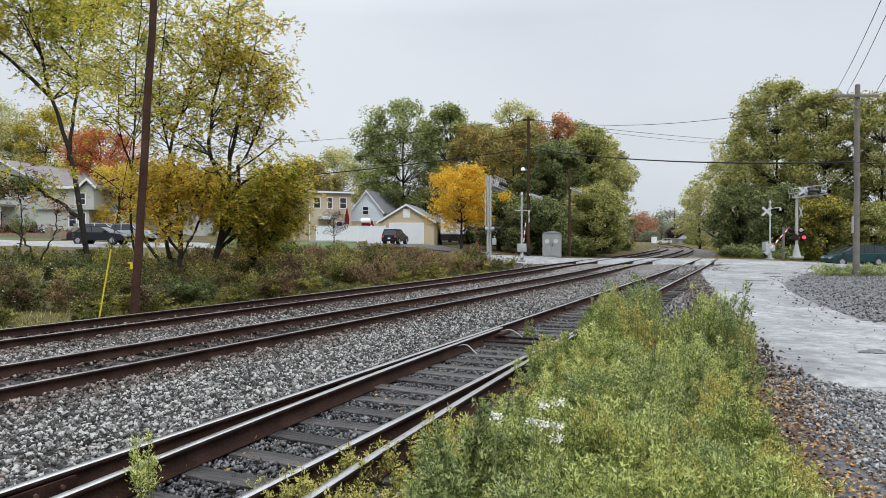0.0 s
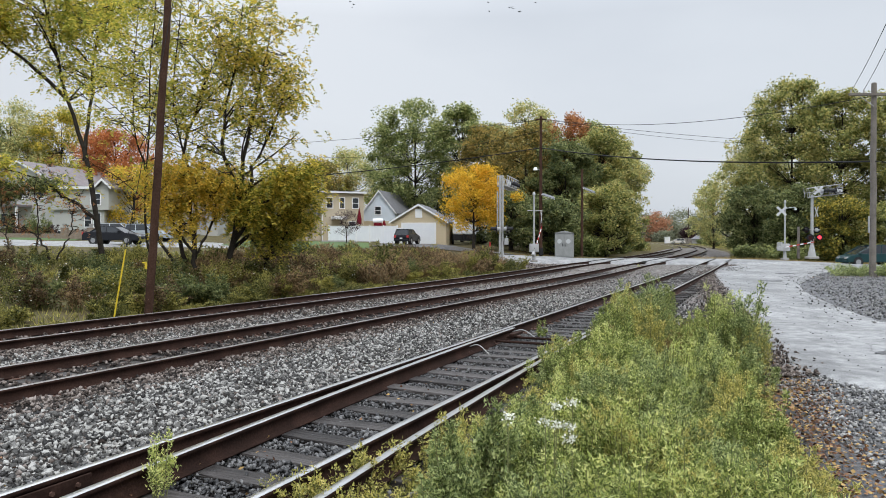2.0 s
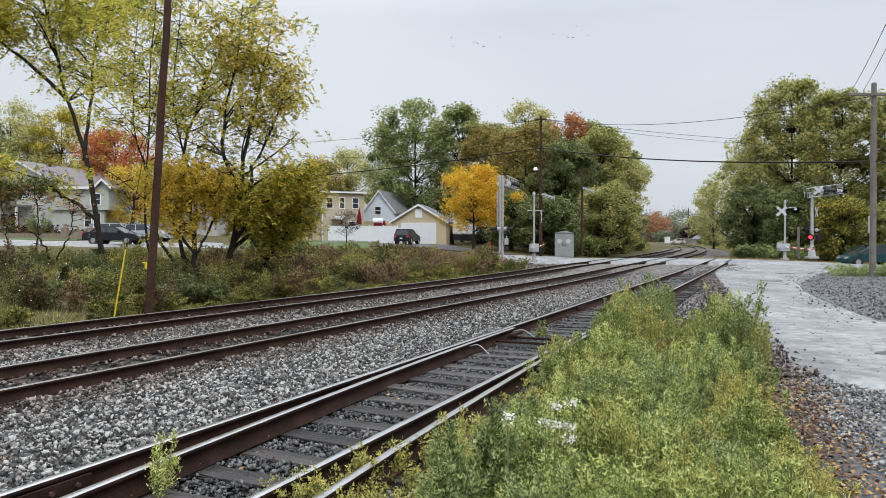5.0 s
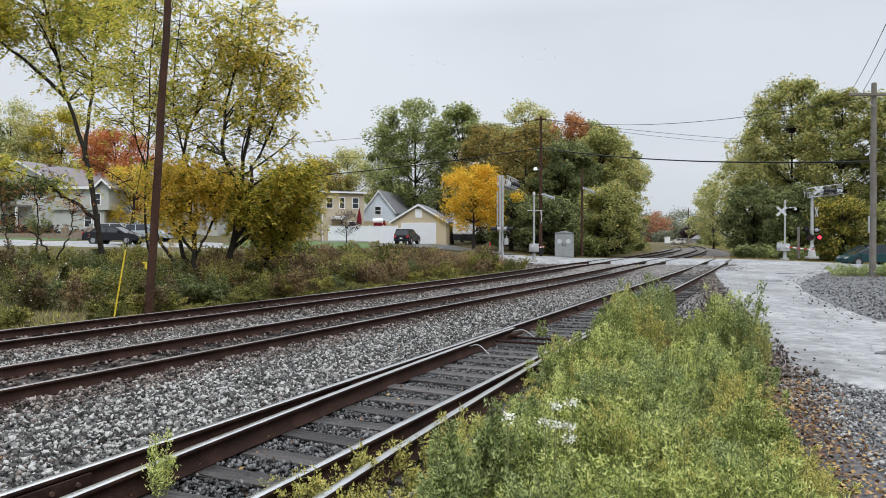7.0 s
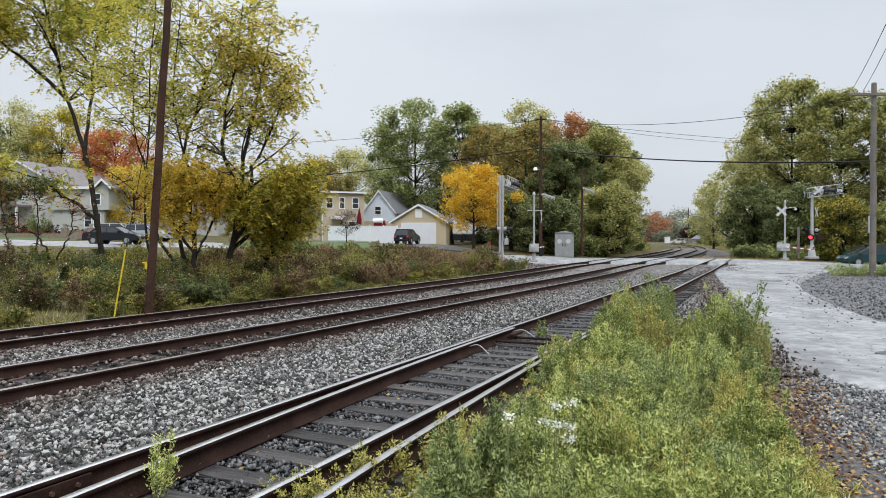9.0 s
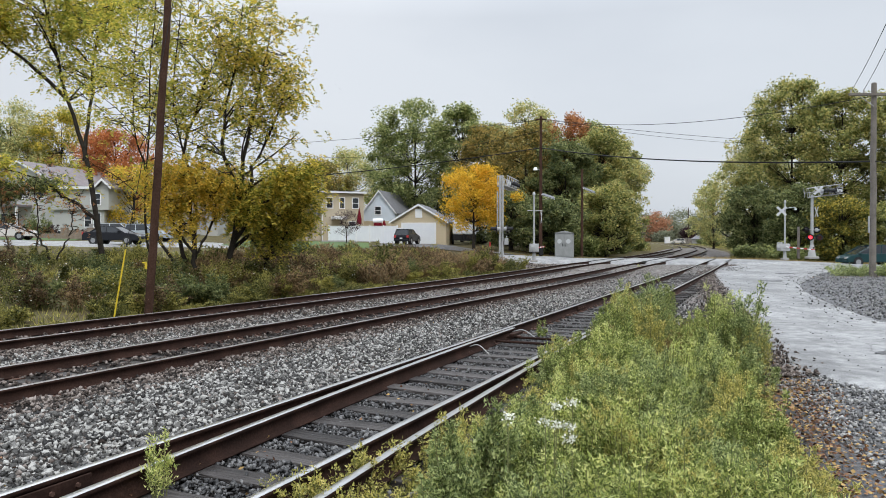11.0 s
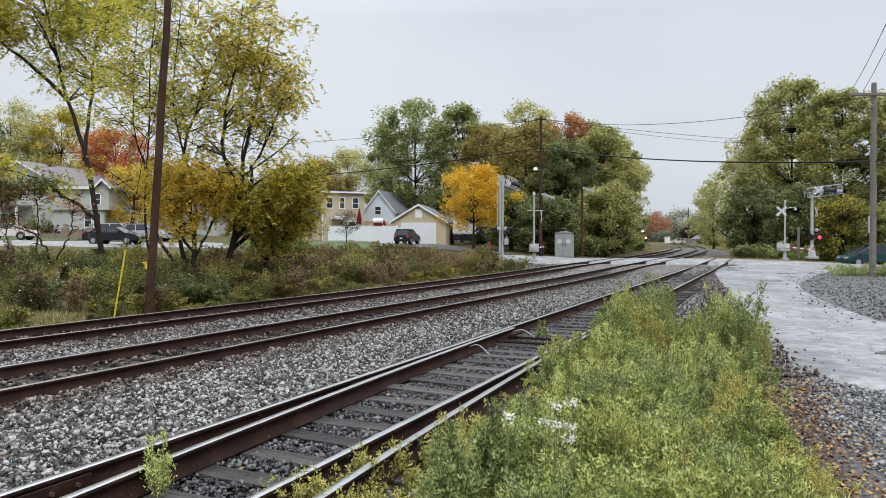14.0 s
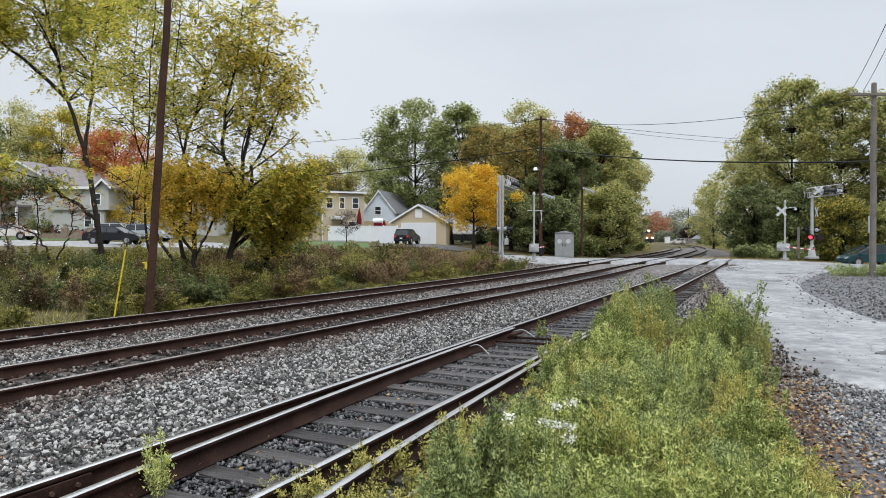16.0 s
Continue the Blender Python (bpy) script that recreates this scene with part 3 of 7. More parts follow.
def track_clutter():
    for k0, e in ((10.4, 0.35), (12.5, 0.45)):
        c = k0 * US - 4.38 * NS
        P = hermite([(c[0], c[1], -0.06), (c[0] + 0.5 * e * NS[0], c[1] + 0.5 * e * NS[1], -0.02), (c[0] + e * NS[0], c[1] + e * NS[1] - 0.1, -0.14)], 10)
        V, F = tube(P, np.full(10, 0.008), 6)
        tagged(new("bond_cable", npmesh("bond_cable", V, F, M_ALU, True)), "pale curved bond cable at the switch rail", "cable", "bond cables")
    lump = bmesh.new()
    bmesh.ops.create_icosphere(lump, subdivisions=3, radius=0.13)
    for v in lump.verts:
        v.co = Vector((v.co.x * 1.5, v.co.y, max(v.co.z, -0.05) * 0.75)) * (1 + 0.16 * noise.noise(v.co * 6))
    me = bpy.data.meshes.new("rubber_lump")
    lump.to_mesh(me)
    lump.free()
    me.materials.append(M_BLACK)
    ob = tagged(new("rubber_lump", me), "dark lump of rubber lying between the tracks", "debris")
    ob.matrix_basis = pose(0.52, 27.2, -0.27, 0, 0, -20)


track_clutter()


# ---- loose stones ----
CHIP = np.array([(x, y, z) for x in (-1, 1) for y in (-1, 1) for z in (-1, 1)], float)
CHIPF = np.array([(0, 1, 3), (0, 3, 2), (4, 6, 7), (4, 7, 5), (0, 4, 5), (0, 5, 1), (2, 3, 7), (2, 7, 6), (0, 2, 6), (0, 6, 4), (1, 5, 7), (1, 7, 3)])


def stones(name, P, size, material, label, seed):
    """Angular broken stones, one at each place: blocks with shifted corners."""
    rng = np.random.default_rng(seed)
    n = len(P)
    S = size * rng.uniform(0.5, 1.3, (n, 1, 1)) * rng.uniform(0.55, 1.15, (n, 1, 3)) * 0.45
    B = (CHIP[None] * rng.uniform(0.5, 1.15, (n, 8, 1)) + rng.uniform(-0.45, 0.45, (n, 8, 3))) * S
    Q = rng.normal(size=(n, 4))
    Q /= np.linalg.norm(Q, axis=1)[:, None]
    w, x, y, z = Q.T
    R = np.stack([np.stack([1 - 2 * (y * y + z * z), 2 * (x * y - w * z), 2 * (x * z + w * y)], -1), np.stack([2 * (x * y + w * z), 1 - 2 * (x * x + z * z), 2 * (y * z - w * x)], -1), np.stack([2 * (x * z - w * y), 2 * (y * z + w * x), 1 - 2 * (x * x + y * y)], -1)], 1)
    V = (np.einsum("nij,nkj->nki", R, B) + P[:, None]).reshape(-1, 3)
    F = (CHIPF[None] + 8 * np.arange(n)[:, None, None]).reshape(-1, 3)
    return tagged(new(name, npmesh(name, V, F, material)), label, "stones", kind="stuff")


def scatter_ballast():
    rng = np.random.default_rng(11)
    out, rust, dark = [], [], []
    for s0, s1, dens in ((0.0, 9.0, 1000), (9.0, 14.0, 700), (14.0, 22.0, 300), (22.0, 34.0, 130), (34.0, 50.0, 50)):
        n = int((s1 - s0) * 14.2 * dens)
        s, o = rng.uniform(s0, s1, n), rng.uniform(-6.3, 7.9, n)
        x = UM[0] * s + NM[0] * (o - 8.97)
        y = UM[1] * s + NM[1] * (o - 8.97)
        z = np.interp(o, [-6.9, -5.7, -5.0, -2.6, -2.0, -1.4, 1.5, 2.2, 3.0, 3.8, 4.6, 6.8, 7.6], [-0.60, -0.30, -0.28, -0.28, -0.33, -0.28, -0.28, -0.26, -0.24, -0.22, -0.25, -0.25, -0.42])
        if s1 > 20:
            z = z + 0.01
        dsid = x * NS[0] + y * NS[1] + 3.72
        ssid = x * US[0] + y * US[1]
        on_tie = np.abs(((ssid + 3.0 + 0.28) % 0.56) - 0.28) < 0.13
        in_sid = np.abs(dsid) < 1.3
        keep = ~(in_sid & on_tie & (rng.random(n) < 0.93))
        keep &= ~((dsid > 0.75) & (rng.random(n) < 0.6))
        for c in (-3.97, 0.0):
            so = (s + 10 + 0.28) % 0.56 - 0.28
            keep &= ~((np.abs(o - c) < 1.25) & (np.abs(so) < 0.12) & (rng.random(n) < 0.85))
            keep &= ~(np.abs(np.abs(o - c) - 0.752) < 0.09)
            keep &= ~((np.abs(o - c) < 0.75) & (rng.random(n) < 0.82))
        for c in (-0.75, 0.75):
            keep &= ~(np.abs(dsid - c) < 0.09)
        z = z + rng.uniform(-0.005, 0.035, n) + 0.17 * smooth(36, 50, s) + 0.03 * in_sid
        near = np.minimum(np.abs(o), np.abs(o + 3.97))
        brown = rng.random(n) < 0.95 * smooth(2.1, 1.1, near) + 0.06
        P = np.stack([x, y, z], 1)
        keep &= (y > 2) & (x > -0.7 * y - 0.5)
        wet = in_sid & (s < 24)
        out.append(P[keep & ~brown & ~wet])
        rust.append(P[keep & brown & ~wet])
        dark.append(P[keep & wet])
    stones("ballast_stones", np.concatenate(out), 0.047, M_STONE, "grey angular ballast stones between the tracks", 3)
    stones("ballast_stones", np.concatenate(rust), 0.045, M_STONERUST, "rust-dusted ballast stones beside the main rails", 13)
    stones("siding_gravel", np.concatenate(dark), 0.038, M_GRAVEL, "small dark wet stones between the siding sleepers", 14)


scatter_ballast()


def scatter_gravel():
    rng = np.random.default_rng(12)
    n = 17000
    x, y = rng.uniform(2.6, 8, n), rng.uniform(3.5, 9.5, n)
    lo = np.interp(y, [1, 4, 7, 9.6], [2.6, 3.1, 3.7, 4.3])
    hi = np.interp(y, [1, 5, 7.2, 9.4], [9, 8, 6.6, 5.9]) + rng.normal(0, 0.15, n)
    k = (x > lo) & (x < hi)
    P = np.stack([x, y, land(x, y) + 0.15], 1)[k]
    stones("gravel_stones", P, 0.036, M_VERGE, "dark wet gravel stones at the lane's edge", 4)
    n = 15000
    w, v = rng.random(n), rng.random(n)
    y = 15 + 30 * v**1.5
    x = np.interp(y, [14, 19, 34, 46], [9.8, 10.9, 17.3, 26]) + rng.normal(0, 0.7, n) + w * np.interp(y, [14, 46], [8, 16])
    stones("gravel_stones", np.stack([x, y, land(x, y) + 0.14 + 0.08 * (w < 0.04)], 1), 0.052, M_VERGE, "grey gravel stones on the verge", 6)
    n = 380
    v = rng.random(n) ** 1.5
    y = 9.4 + 40 * v
    left, right = np.interp(y, [9, 13, 24, 45, 54], [4.9, 6, 9.5, 17, 23.5]), np.interp(y, [9, 15, 18.5, 26, 34, 45, 53], [11.5, 10.2, 10.7, 13.4, 17.6, 26, 34])
    x = left + (right - left) * rng.random(n) ** 0.8
    stones("gravel_stones", np.stack([x, y, land(x, y) + 0.205], 1), 0.022, M_GRAVEL, "loose grit scattered on the asphalt lane", 10)
    # loose chippings where the lane frays into the siding and the shoulder
    n = 5200
    v = rng.random(n) ** 1.4
    y = 9.2 + 42 * v
    x = np.interp(y, [9, 13, 24, 45, 54], [4.5, 5.9, 9.5, 17, 23.5]) + rng.normal(0, 0.28, n) - 0.25
    stones("gravel_stones", np.stack([x, y, land(x, y) + 0.19], 1), 0.05, M_STONERUST, "loose brownish chippings along the lane's frayed edge", 7)
    n = 5200
    x, y = rng.uniform(0, 11, n), rng.uniform(46, 55, n)
    k = NM[0] * x + NM[1] * y < -15.3
    stones("gravel_stones", np.stack([x, y, land(x, y) + 0.04], 1)[k], 0.11, M_STONERUST, "brownish gravel round the signal masts", 9)
    n = 2400
    y = 17 + 34 * rng.random(n)
    lo = (-2.3 + 0.421 * y) / 0.907
    x = lo + (np.interp(y, [9, 13, 24, 45, 54], [4.5, 5.9, 9.5, 17, 23.5]) - lo) * rng.random(n)
    stones("gravel_stones", np.stack([x, y, land(x, y) + 0.06 + 0.1 * (x - lo) / 3], 1), 0.06, M_STONERUST, "brownish gravel between the siding and the lane", 8)


scatter_gravel()


def road_patches():
    """Dark repaired patches and cracks, thin slabs on the asphalt."""
    r = np.random.default_rng(15)
    for x, y, a, b, turn in ((14.5, 31, 0.9, 0.8, 30), (18.5, 38, 1.0, 0.9, 25), (17, 34.5, 0.6, 0.5, 10), (7.0, 11.0, 0.5, 0.35, 40), (9.6, 15.5, 0.22, 0.3, 0)):
        bm = bmesh.new()
        n = 18
        lo, hi = [], []
        m = pose(x, y, 0, 0, 0, turn)
        for k in range(n):
            t = 2 * math.pi * k / n
            f = 1 + 0.22 * math.sin(3 * t + x) + r.uniform(-0.14, 0.14)
            p = m @ Vector((a * f * math.cos(t) / 2, b * f * math.sin(t) / 2, 0))
            z = float(land(p.x, p.y)) + 0.2
            lo.append(bm.verts.new((p.x, p.y, z - 0.02)))
            hi.append(bm.verts.new((p.x, p.y, z + (0.012 if y < 46 else 0.11))))
        bm.faces.new(hi)
        for k in range(n):
            bm.faces.new((lo[k], lo[(k + 1) % n], hi[(k + 1) % n], hi[k]))
        me = bpy.data.meshes.new("road_patch")
        bm.to_mesh(me)
        bm.free()
        me.materials.append(M_GRAVELBED)
        tagged(new("road_patch", me), "dark repaired patch in the asphalt lane", "road patch", "road patches", "structure")


road_patches()


# ---- trees ----
def tree(x, y, h, R, z0, leaf, label, seed, clumps=60, per=110, size=0.42, trunk=0.28, dx=0.0, dy=0.0, category="tree", group="", name="tree", round_=0.9, base=None, sparse=0.62, wild=1.0):
    """A tree: a tapered trunk, a limb to each clump, and a crown of many small leaves."""
    rng = np.random.default_rng(seed)
    root = thing(name, at(x, y, -0.05) if base is None else pose(x, y, base), label, category, group)
    clumps = int(clumps * 1.9)
    u = rng.beta(1.2, 1.1, clumps)
    a = rng.uniform(0, 2 * np.pi, clumps)
    lob = 1 + wild * 0.15 * np.sin(3 * a + seed + 3 * u) + wild * 0.12 * np.sin(5 * a + 2 * seed + 6 * u)
    prof = np.sqrt(np.clip(1 - np.abs(2 * u - 0.85) ** 2.4 / 1.45, 0.02, 1))
    r = R * prof * lob * rng.uniform(0.08, 1, clumps) ** (0.5 * round_) * 0.95
    C = np.stack([dx * u + r * np.cos(a), dy * u + r * np.sin(a), z0 + (h - z0) * (0.04 + 0.91 * u)], 1)
    pieces = []
    top = np.array([dx * 0.8, dy * 0.8, z0 + (h - z0) * 0.8])
    tp = hermite([(0, 0, 0), (dx * 0.1 + rng.normal(0, 0.1), dy * 0.1, z0 * 0.5), (dx * 0.35, dy * 0.35 + rng.normal(0, 0.15), z0 + (h - z0) * 0.25), top], 10)
    pieces.append(tube(tp, trunk * np.linspace(1.15, 0.2, 10), 8))
    for c in C:
        hh = np.clip(c[2] - (h - z0) * rng.uniform(0.12, 0.3), z0 * 0.6, top[2])
        k = np.argmin(np.abs(tp[:, 2] - hh))
        p0 = tp[k]
        mid = (p0 + c) / 2 + (0, 0, -0.06 * np.linalg.norm(c - p0)) + rng.normal(0, 0.15, 3)
        pieces.append(tube(hermite([p0, mid, c], 5), trunk * np.linspace(0.26, 0.05, 5) * (0.5 + 0.5 * (1 - k / 9)), 4))
    V, F = join(pieces)
    part("trunk", npmesh("trunk", V, F, M_BARK, True), None, root, "dark trunk and limbs")
    per, size = int(per * 1.05), size * 0.66
    n = clumps * per
    ball = R * sparse * 0.40 * (100 / clumps) ** 0.33 * rng.uniform(0.65, 1.3, clumps)
    B = rng.normal(size=(n, 3))
    B /= np.linalg.norm(B, axis=1)[:, None] + 1e-9
    out = np.repeat(C - (dx * 0.5, dy * 0.5, z0 + 0.35 * (h - z0)), per, 0)
    out /= np.linalg.norm(out, axis=1)[:, None] + 1e-9
    B = B + 0.35 * out
    B *= rng.random((n, 1)) ** 0.4 * rng.uniform(0.75, 1.2, (n, 1))
    L = np.repeat(C, per, 0) + B * (1, 1, 0.8) * np.repeat(ball, per)[:, None]
    V, F = leaves(rng, L, size, size * 0.72, 0.3, plain=True)
    part("crown", npmesh("crown", V, F, leaf, False), None, root)
    return root


G1 = "wood beside the crossing"
for a in (
    (-4.51, 115, 22.77, 7.18, 5.0, M_LEAF_GREEN, "tall green broadleaf tree behind the garage", 21, 95, 130, 0.55),
    (-8.87, 118, 18.25, 3.78, 4.0, M_LEAF_GREEN, "green broadleaf tree behind the houses", 22, 50, 110, 0.5),
    (3.05, 112, 22.19, 5.20, 5.0, M_LEAF_GREEN, "tall green broadleaf tree with a rounded crown", 23, 80, 130, 0.55),
    (6.88, 100, 17.64, 4.96, 4.0, M_LEAF_BROWN, "olive-brown tree turning in autumn", 24, 80, 130, 0.5),
    (11.45, 98, 19.96, 4.39, 6.0, M_LEAF_PALE, "tall pale green tree with a thin top", 25, 60, 90, 0.45),
    (10.28, 88, 15.03, 5.49, 3.0, M_LEAF_BROWN, "broad brown-green tree beside the crossing", 26, 95, 140, 0.46),
    (17.92, 99, 18.7, 4.6, 5.0, M_LEAF_RUST, "tree with rusty red autumn leaves", 27, 60, 110, 0.45),
    (14.52, 84, 13.17, 4.70, 2.0, M_LEAF_DARK, "dark green tree beside the crossing", 28, 90, 140, 0.45),
    (19.57, 88, 15.67, 4.08, 3.0, M_LEAF_TURN, "olive-green tree beside the tracks", 29, 90, 140, 0.46),
    (26.38, 105, 16.64, 3.86, 3.5, M_LEAF_PALE, "pale olive-green tree leaning over the tracks", 30, 70, 130, 0.46),
    (14.1, 103, 18.7, 4.3, 5.0, M_LEAF_TURN, "tall olive tree with yellowing leaves behind the pole", 141, 70, 120, 0.46),
    (21.6, 103, 18.6, 3.9, 4.0, M_LEAF_GREEN, "tall green tree beside the rusty one", 142, 70, 120, 0.46),
    (24.6, 104, 17.9, 3.7, 4.0, M_LEAF_PALE, "tall pale green tree beside the tracks", 143, 70, 120, 0.46),
    (27.9, 112, 12.4, 2.8, 0.6, M_LEAF_PALE, "pale green tree at the wood's edge", 144, 60, 110, 0.44),
    (30.02, 118, 4.56, 2.17, 0.2, M_LEAF_PALE, "low pale green bushy tree beside the curve", 134, 50, 110, 0.42),
    (26.52, 112, 5.71, 2.51, 0.2, M_LEAF_GREEN, "low green tree beside the curve", 135, 50, 110, 0.42),
    (22.94, 112, 6.60, 3.58, 0.2, M_LEAF_DARK, "low dark tree inside the wood", 136, 50, 90, 0.5),
    (18.01, 112, 6.60, 3.58, 0.2, M_LEAF_DARK, "low dark tree inside the wood", 137, 50, 90, 0.5),
    (50.06, 105, 7.07, 4.20, 0.2, M_LEAF_DARK, "low dark tree deep in the wood", 138, 50, 90, 0.5),
    (54.88, 100, 6.76, 4.00, 0.2, M_LEAF_DARK, "low dark tree deep in the wood", 139, 50, 90, 0.5),
    (18.16, 78, 7.90, 3.74, 1.0, M_LEAF_TURN, "low olive-green tree beside the tracks", 31, 70, 130, 0.4),
    (34.78, 135, 18.42, 2.59, 4.0, M_LEAF_PALE, "pale green tree by the curve", 32, 45, 110, 0.5),
    (7.55, 78, 6.65, 3.43, 1.0, M_LEAF_DARK, "dark green undergrowth tree", 33, 60, 120, 0.4),
    (11.31, 74, 6.05, 3.55, 0.8, M_LEAF_DARK, "dark green understorey tree behind the cabinet", 34, 70, 120, 0.4),
    (-0.78, 108, 7.68, 4.32, 0.3, M_LEAF_DARK, "dark green understorey tree behind the garage", 131, 50, 100, 0.5),
    (5.28, 100, 7.56, 4.00, 0.3, M_LEAF_DARK, "dark green understorey tree behind the trailer", 132, 50, 100, 0.5),
    (-7.40, 125, 8.30, 5.00, 0.3, M_LEAF_DARK, "dark green understorey tree behind the houses", 133, 50, 100, 0.5),
    (-20.28, 150, 18.72, 7.44, 3.0, M_LEAF_PALE, "distant grey-green tree behind the houses", 35, 70, 110, 0.6),
    (-25.09, 140, 14.82, 6.72, 3.0, M_LEAF_BROWN, "distant brownish tree behind the houses", 36, 60, 100, 0.6),
):
    tree(*a, group=G1, sparse=0.6)
tree(3.15, 73, 8.7, 3.5, 2.4, M_LEAF_ORANGE, "small maple with bright orange leaves", 44, 60, 130, 0.30, 0.16, dx=0.0, sparse=0.62, wild=2.0)

G2 = "wood behind the far signal"
for a in (
    (41.40, 84, 21.63, 5.91, 5.0, M_LEAF_TURN, "tall green tree turning yellow in places", 51, 110, 140, 0.46),
    (44.05, 78, 19.13, 5.24, 4.0, M_LEAF_TURN, "tall olive tree with yellowing leaves", 52, 100, 140, 0.44),
    (49.00, 76, 18.78, 4.86, 4.0, M_LEAF_TURN, "tall green tree at the roadside", 53, 90, 140, 0.44),
    (43.08, 96, 18.03, 4.22, 3.0, M_LEAF_PALE, "green tree at the edge of the wood", 54, 75, 130, 0.46),
    (46.23, 112, 14.67, 4.48, 2.0, M_LEAF_PALE, "pale yellowing tree by the tracks", 55, 60, 120, 0.46),
    (53.54, 140, 13.48, 4.03, 1.0, M_LEAF_PALE, "pale yellowing tree farther along the tracks", 56, 50, 110, 0.5),
    (35.26, 80, 8.73, 3.52, 0.8, M_LEAF_DARK, "low dark green tree beside the crossing", 57, 70, 120, 0.4),
    (37.06, 74, 8.12, 3.55, 0.8, M_LEAF_DARK, "dark green understorey tree behind the signal", 58, 75, 130, 0.38),
    (39.54, 70, 6.70, 3.25, 0.6, M_LEAF_YELGREEN, "low maple with yellowing leaves behind the signal", 59, 75, 120, 0.34),
    (42.76, 68, 5.88, 3.26, 0.6, M_LEAF_TURN, "low maple with olive leaves at the roadside", 60, 70, 120, 0.34),
):
    tree(*a, group=G2, sparse=0.6)

G3 = "far trees along the curve"
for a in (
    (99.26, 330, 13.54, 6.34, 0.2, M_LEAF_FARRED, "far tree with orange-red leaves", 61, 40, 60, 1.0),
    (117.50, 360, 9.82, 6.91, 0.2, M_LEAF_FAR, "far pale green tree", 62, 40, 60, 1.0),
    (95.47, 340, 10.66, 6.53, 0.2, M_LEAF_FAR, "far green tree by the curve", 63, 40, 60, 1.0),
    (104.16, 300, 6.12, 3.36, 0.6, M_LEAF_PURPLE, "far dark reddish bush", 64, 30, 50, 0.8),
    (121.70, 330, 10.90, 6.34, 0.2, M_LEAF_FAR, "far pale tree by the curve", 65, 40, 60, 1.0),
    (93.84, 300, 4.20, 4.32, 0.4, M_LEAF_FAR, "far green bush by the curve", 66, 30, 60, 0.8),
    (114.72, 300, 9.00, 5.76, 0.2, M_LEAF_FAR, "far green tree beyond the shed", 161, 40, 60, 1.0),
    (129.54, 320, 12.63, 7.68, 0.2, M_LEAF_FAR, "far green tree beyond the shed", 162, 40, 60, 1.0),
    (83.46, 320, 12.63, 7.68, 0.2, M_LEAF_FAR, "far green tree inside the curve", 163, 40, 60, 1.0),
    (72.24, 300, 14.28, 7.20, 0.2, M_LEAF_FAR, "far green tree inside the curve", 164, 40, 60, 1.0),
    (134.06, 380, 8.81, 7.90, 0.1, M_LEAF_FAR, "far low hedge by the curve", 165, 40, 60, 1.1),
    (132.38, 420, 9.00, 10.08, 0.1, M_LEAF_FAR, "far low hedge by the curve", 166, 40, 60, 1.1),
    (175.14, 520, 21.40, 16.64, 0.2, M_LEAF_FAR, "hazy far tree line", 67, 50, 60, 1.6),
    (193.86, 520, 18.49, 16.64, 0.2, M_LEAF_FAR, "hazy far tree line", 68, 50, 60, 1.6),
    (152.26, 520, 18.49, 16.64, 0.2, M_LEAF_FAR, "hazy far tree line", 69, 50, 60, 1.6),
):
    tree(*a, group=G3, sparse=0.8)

G4 = "trees behind the street"
for a in (
    (-73.34, 120, 22.87, 6.72, 1.2, M_LEAF_PALE, "tall pale tree behind the house", 71, 70, 110, 0.55),
    (-67.40, 125, 22.30, 7.00, 1.2, M_LEAF_OLIVE, "olive tree behind the house", 72, 80, 120, 0.55),
    (-76.34, 130, 20.57, 6.24, 1.2, M_LEAF_BROWN, "reddish-brown tree behind the house", 73, 70, 110, 0.55),
    (-45.39, 98, 14.32, 5.88, 2.5, M_LEAF_RED, "wide tree with bright orange-red leaves", 74, 90, 120, 0.42),
    (-36.89, 84, 8.9, 3.3, 1.5, M_LEAF_GOLD, "golden tree beside the street", 75, 36, 90, 0.36),
    (-79.10, 120, 20.47, 6.72, 1.2, M_LEAF_GREEN, "green tree behind the house", 76, 70, 110, 0.55),
    (-39.94, 130, 10.69, 6.24, 0.6, M_LEAF_OLIVE, "olive tree behind the street", 77, 60, 110, 0.55),
    (-32.83, 135, 10.21, 5.94, 0.6, M_LEAF_BROWN, "brownish tree behind the street", 79, 60, 110, 0.55),
    (-69.33, 140, 14.82, 6.72, 0.6, M_LEAF_DARK, "dark green tree behind the houses", 80, 60, 110, 0.55),
    (-58.13, 140, 11.46, 6.72, 0.6, M_LEAF_GREEN, "green tree behind the houses", 85, 60, 110, 0.55),
    (-46.40, 125, 11.30, 6.00, 0.6, M_LEAF_GREEN, "green tree behind the street", 78, 60, 110, 0.55),
):
    tree(*a, group=G4, sparse=0.65)


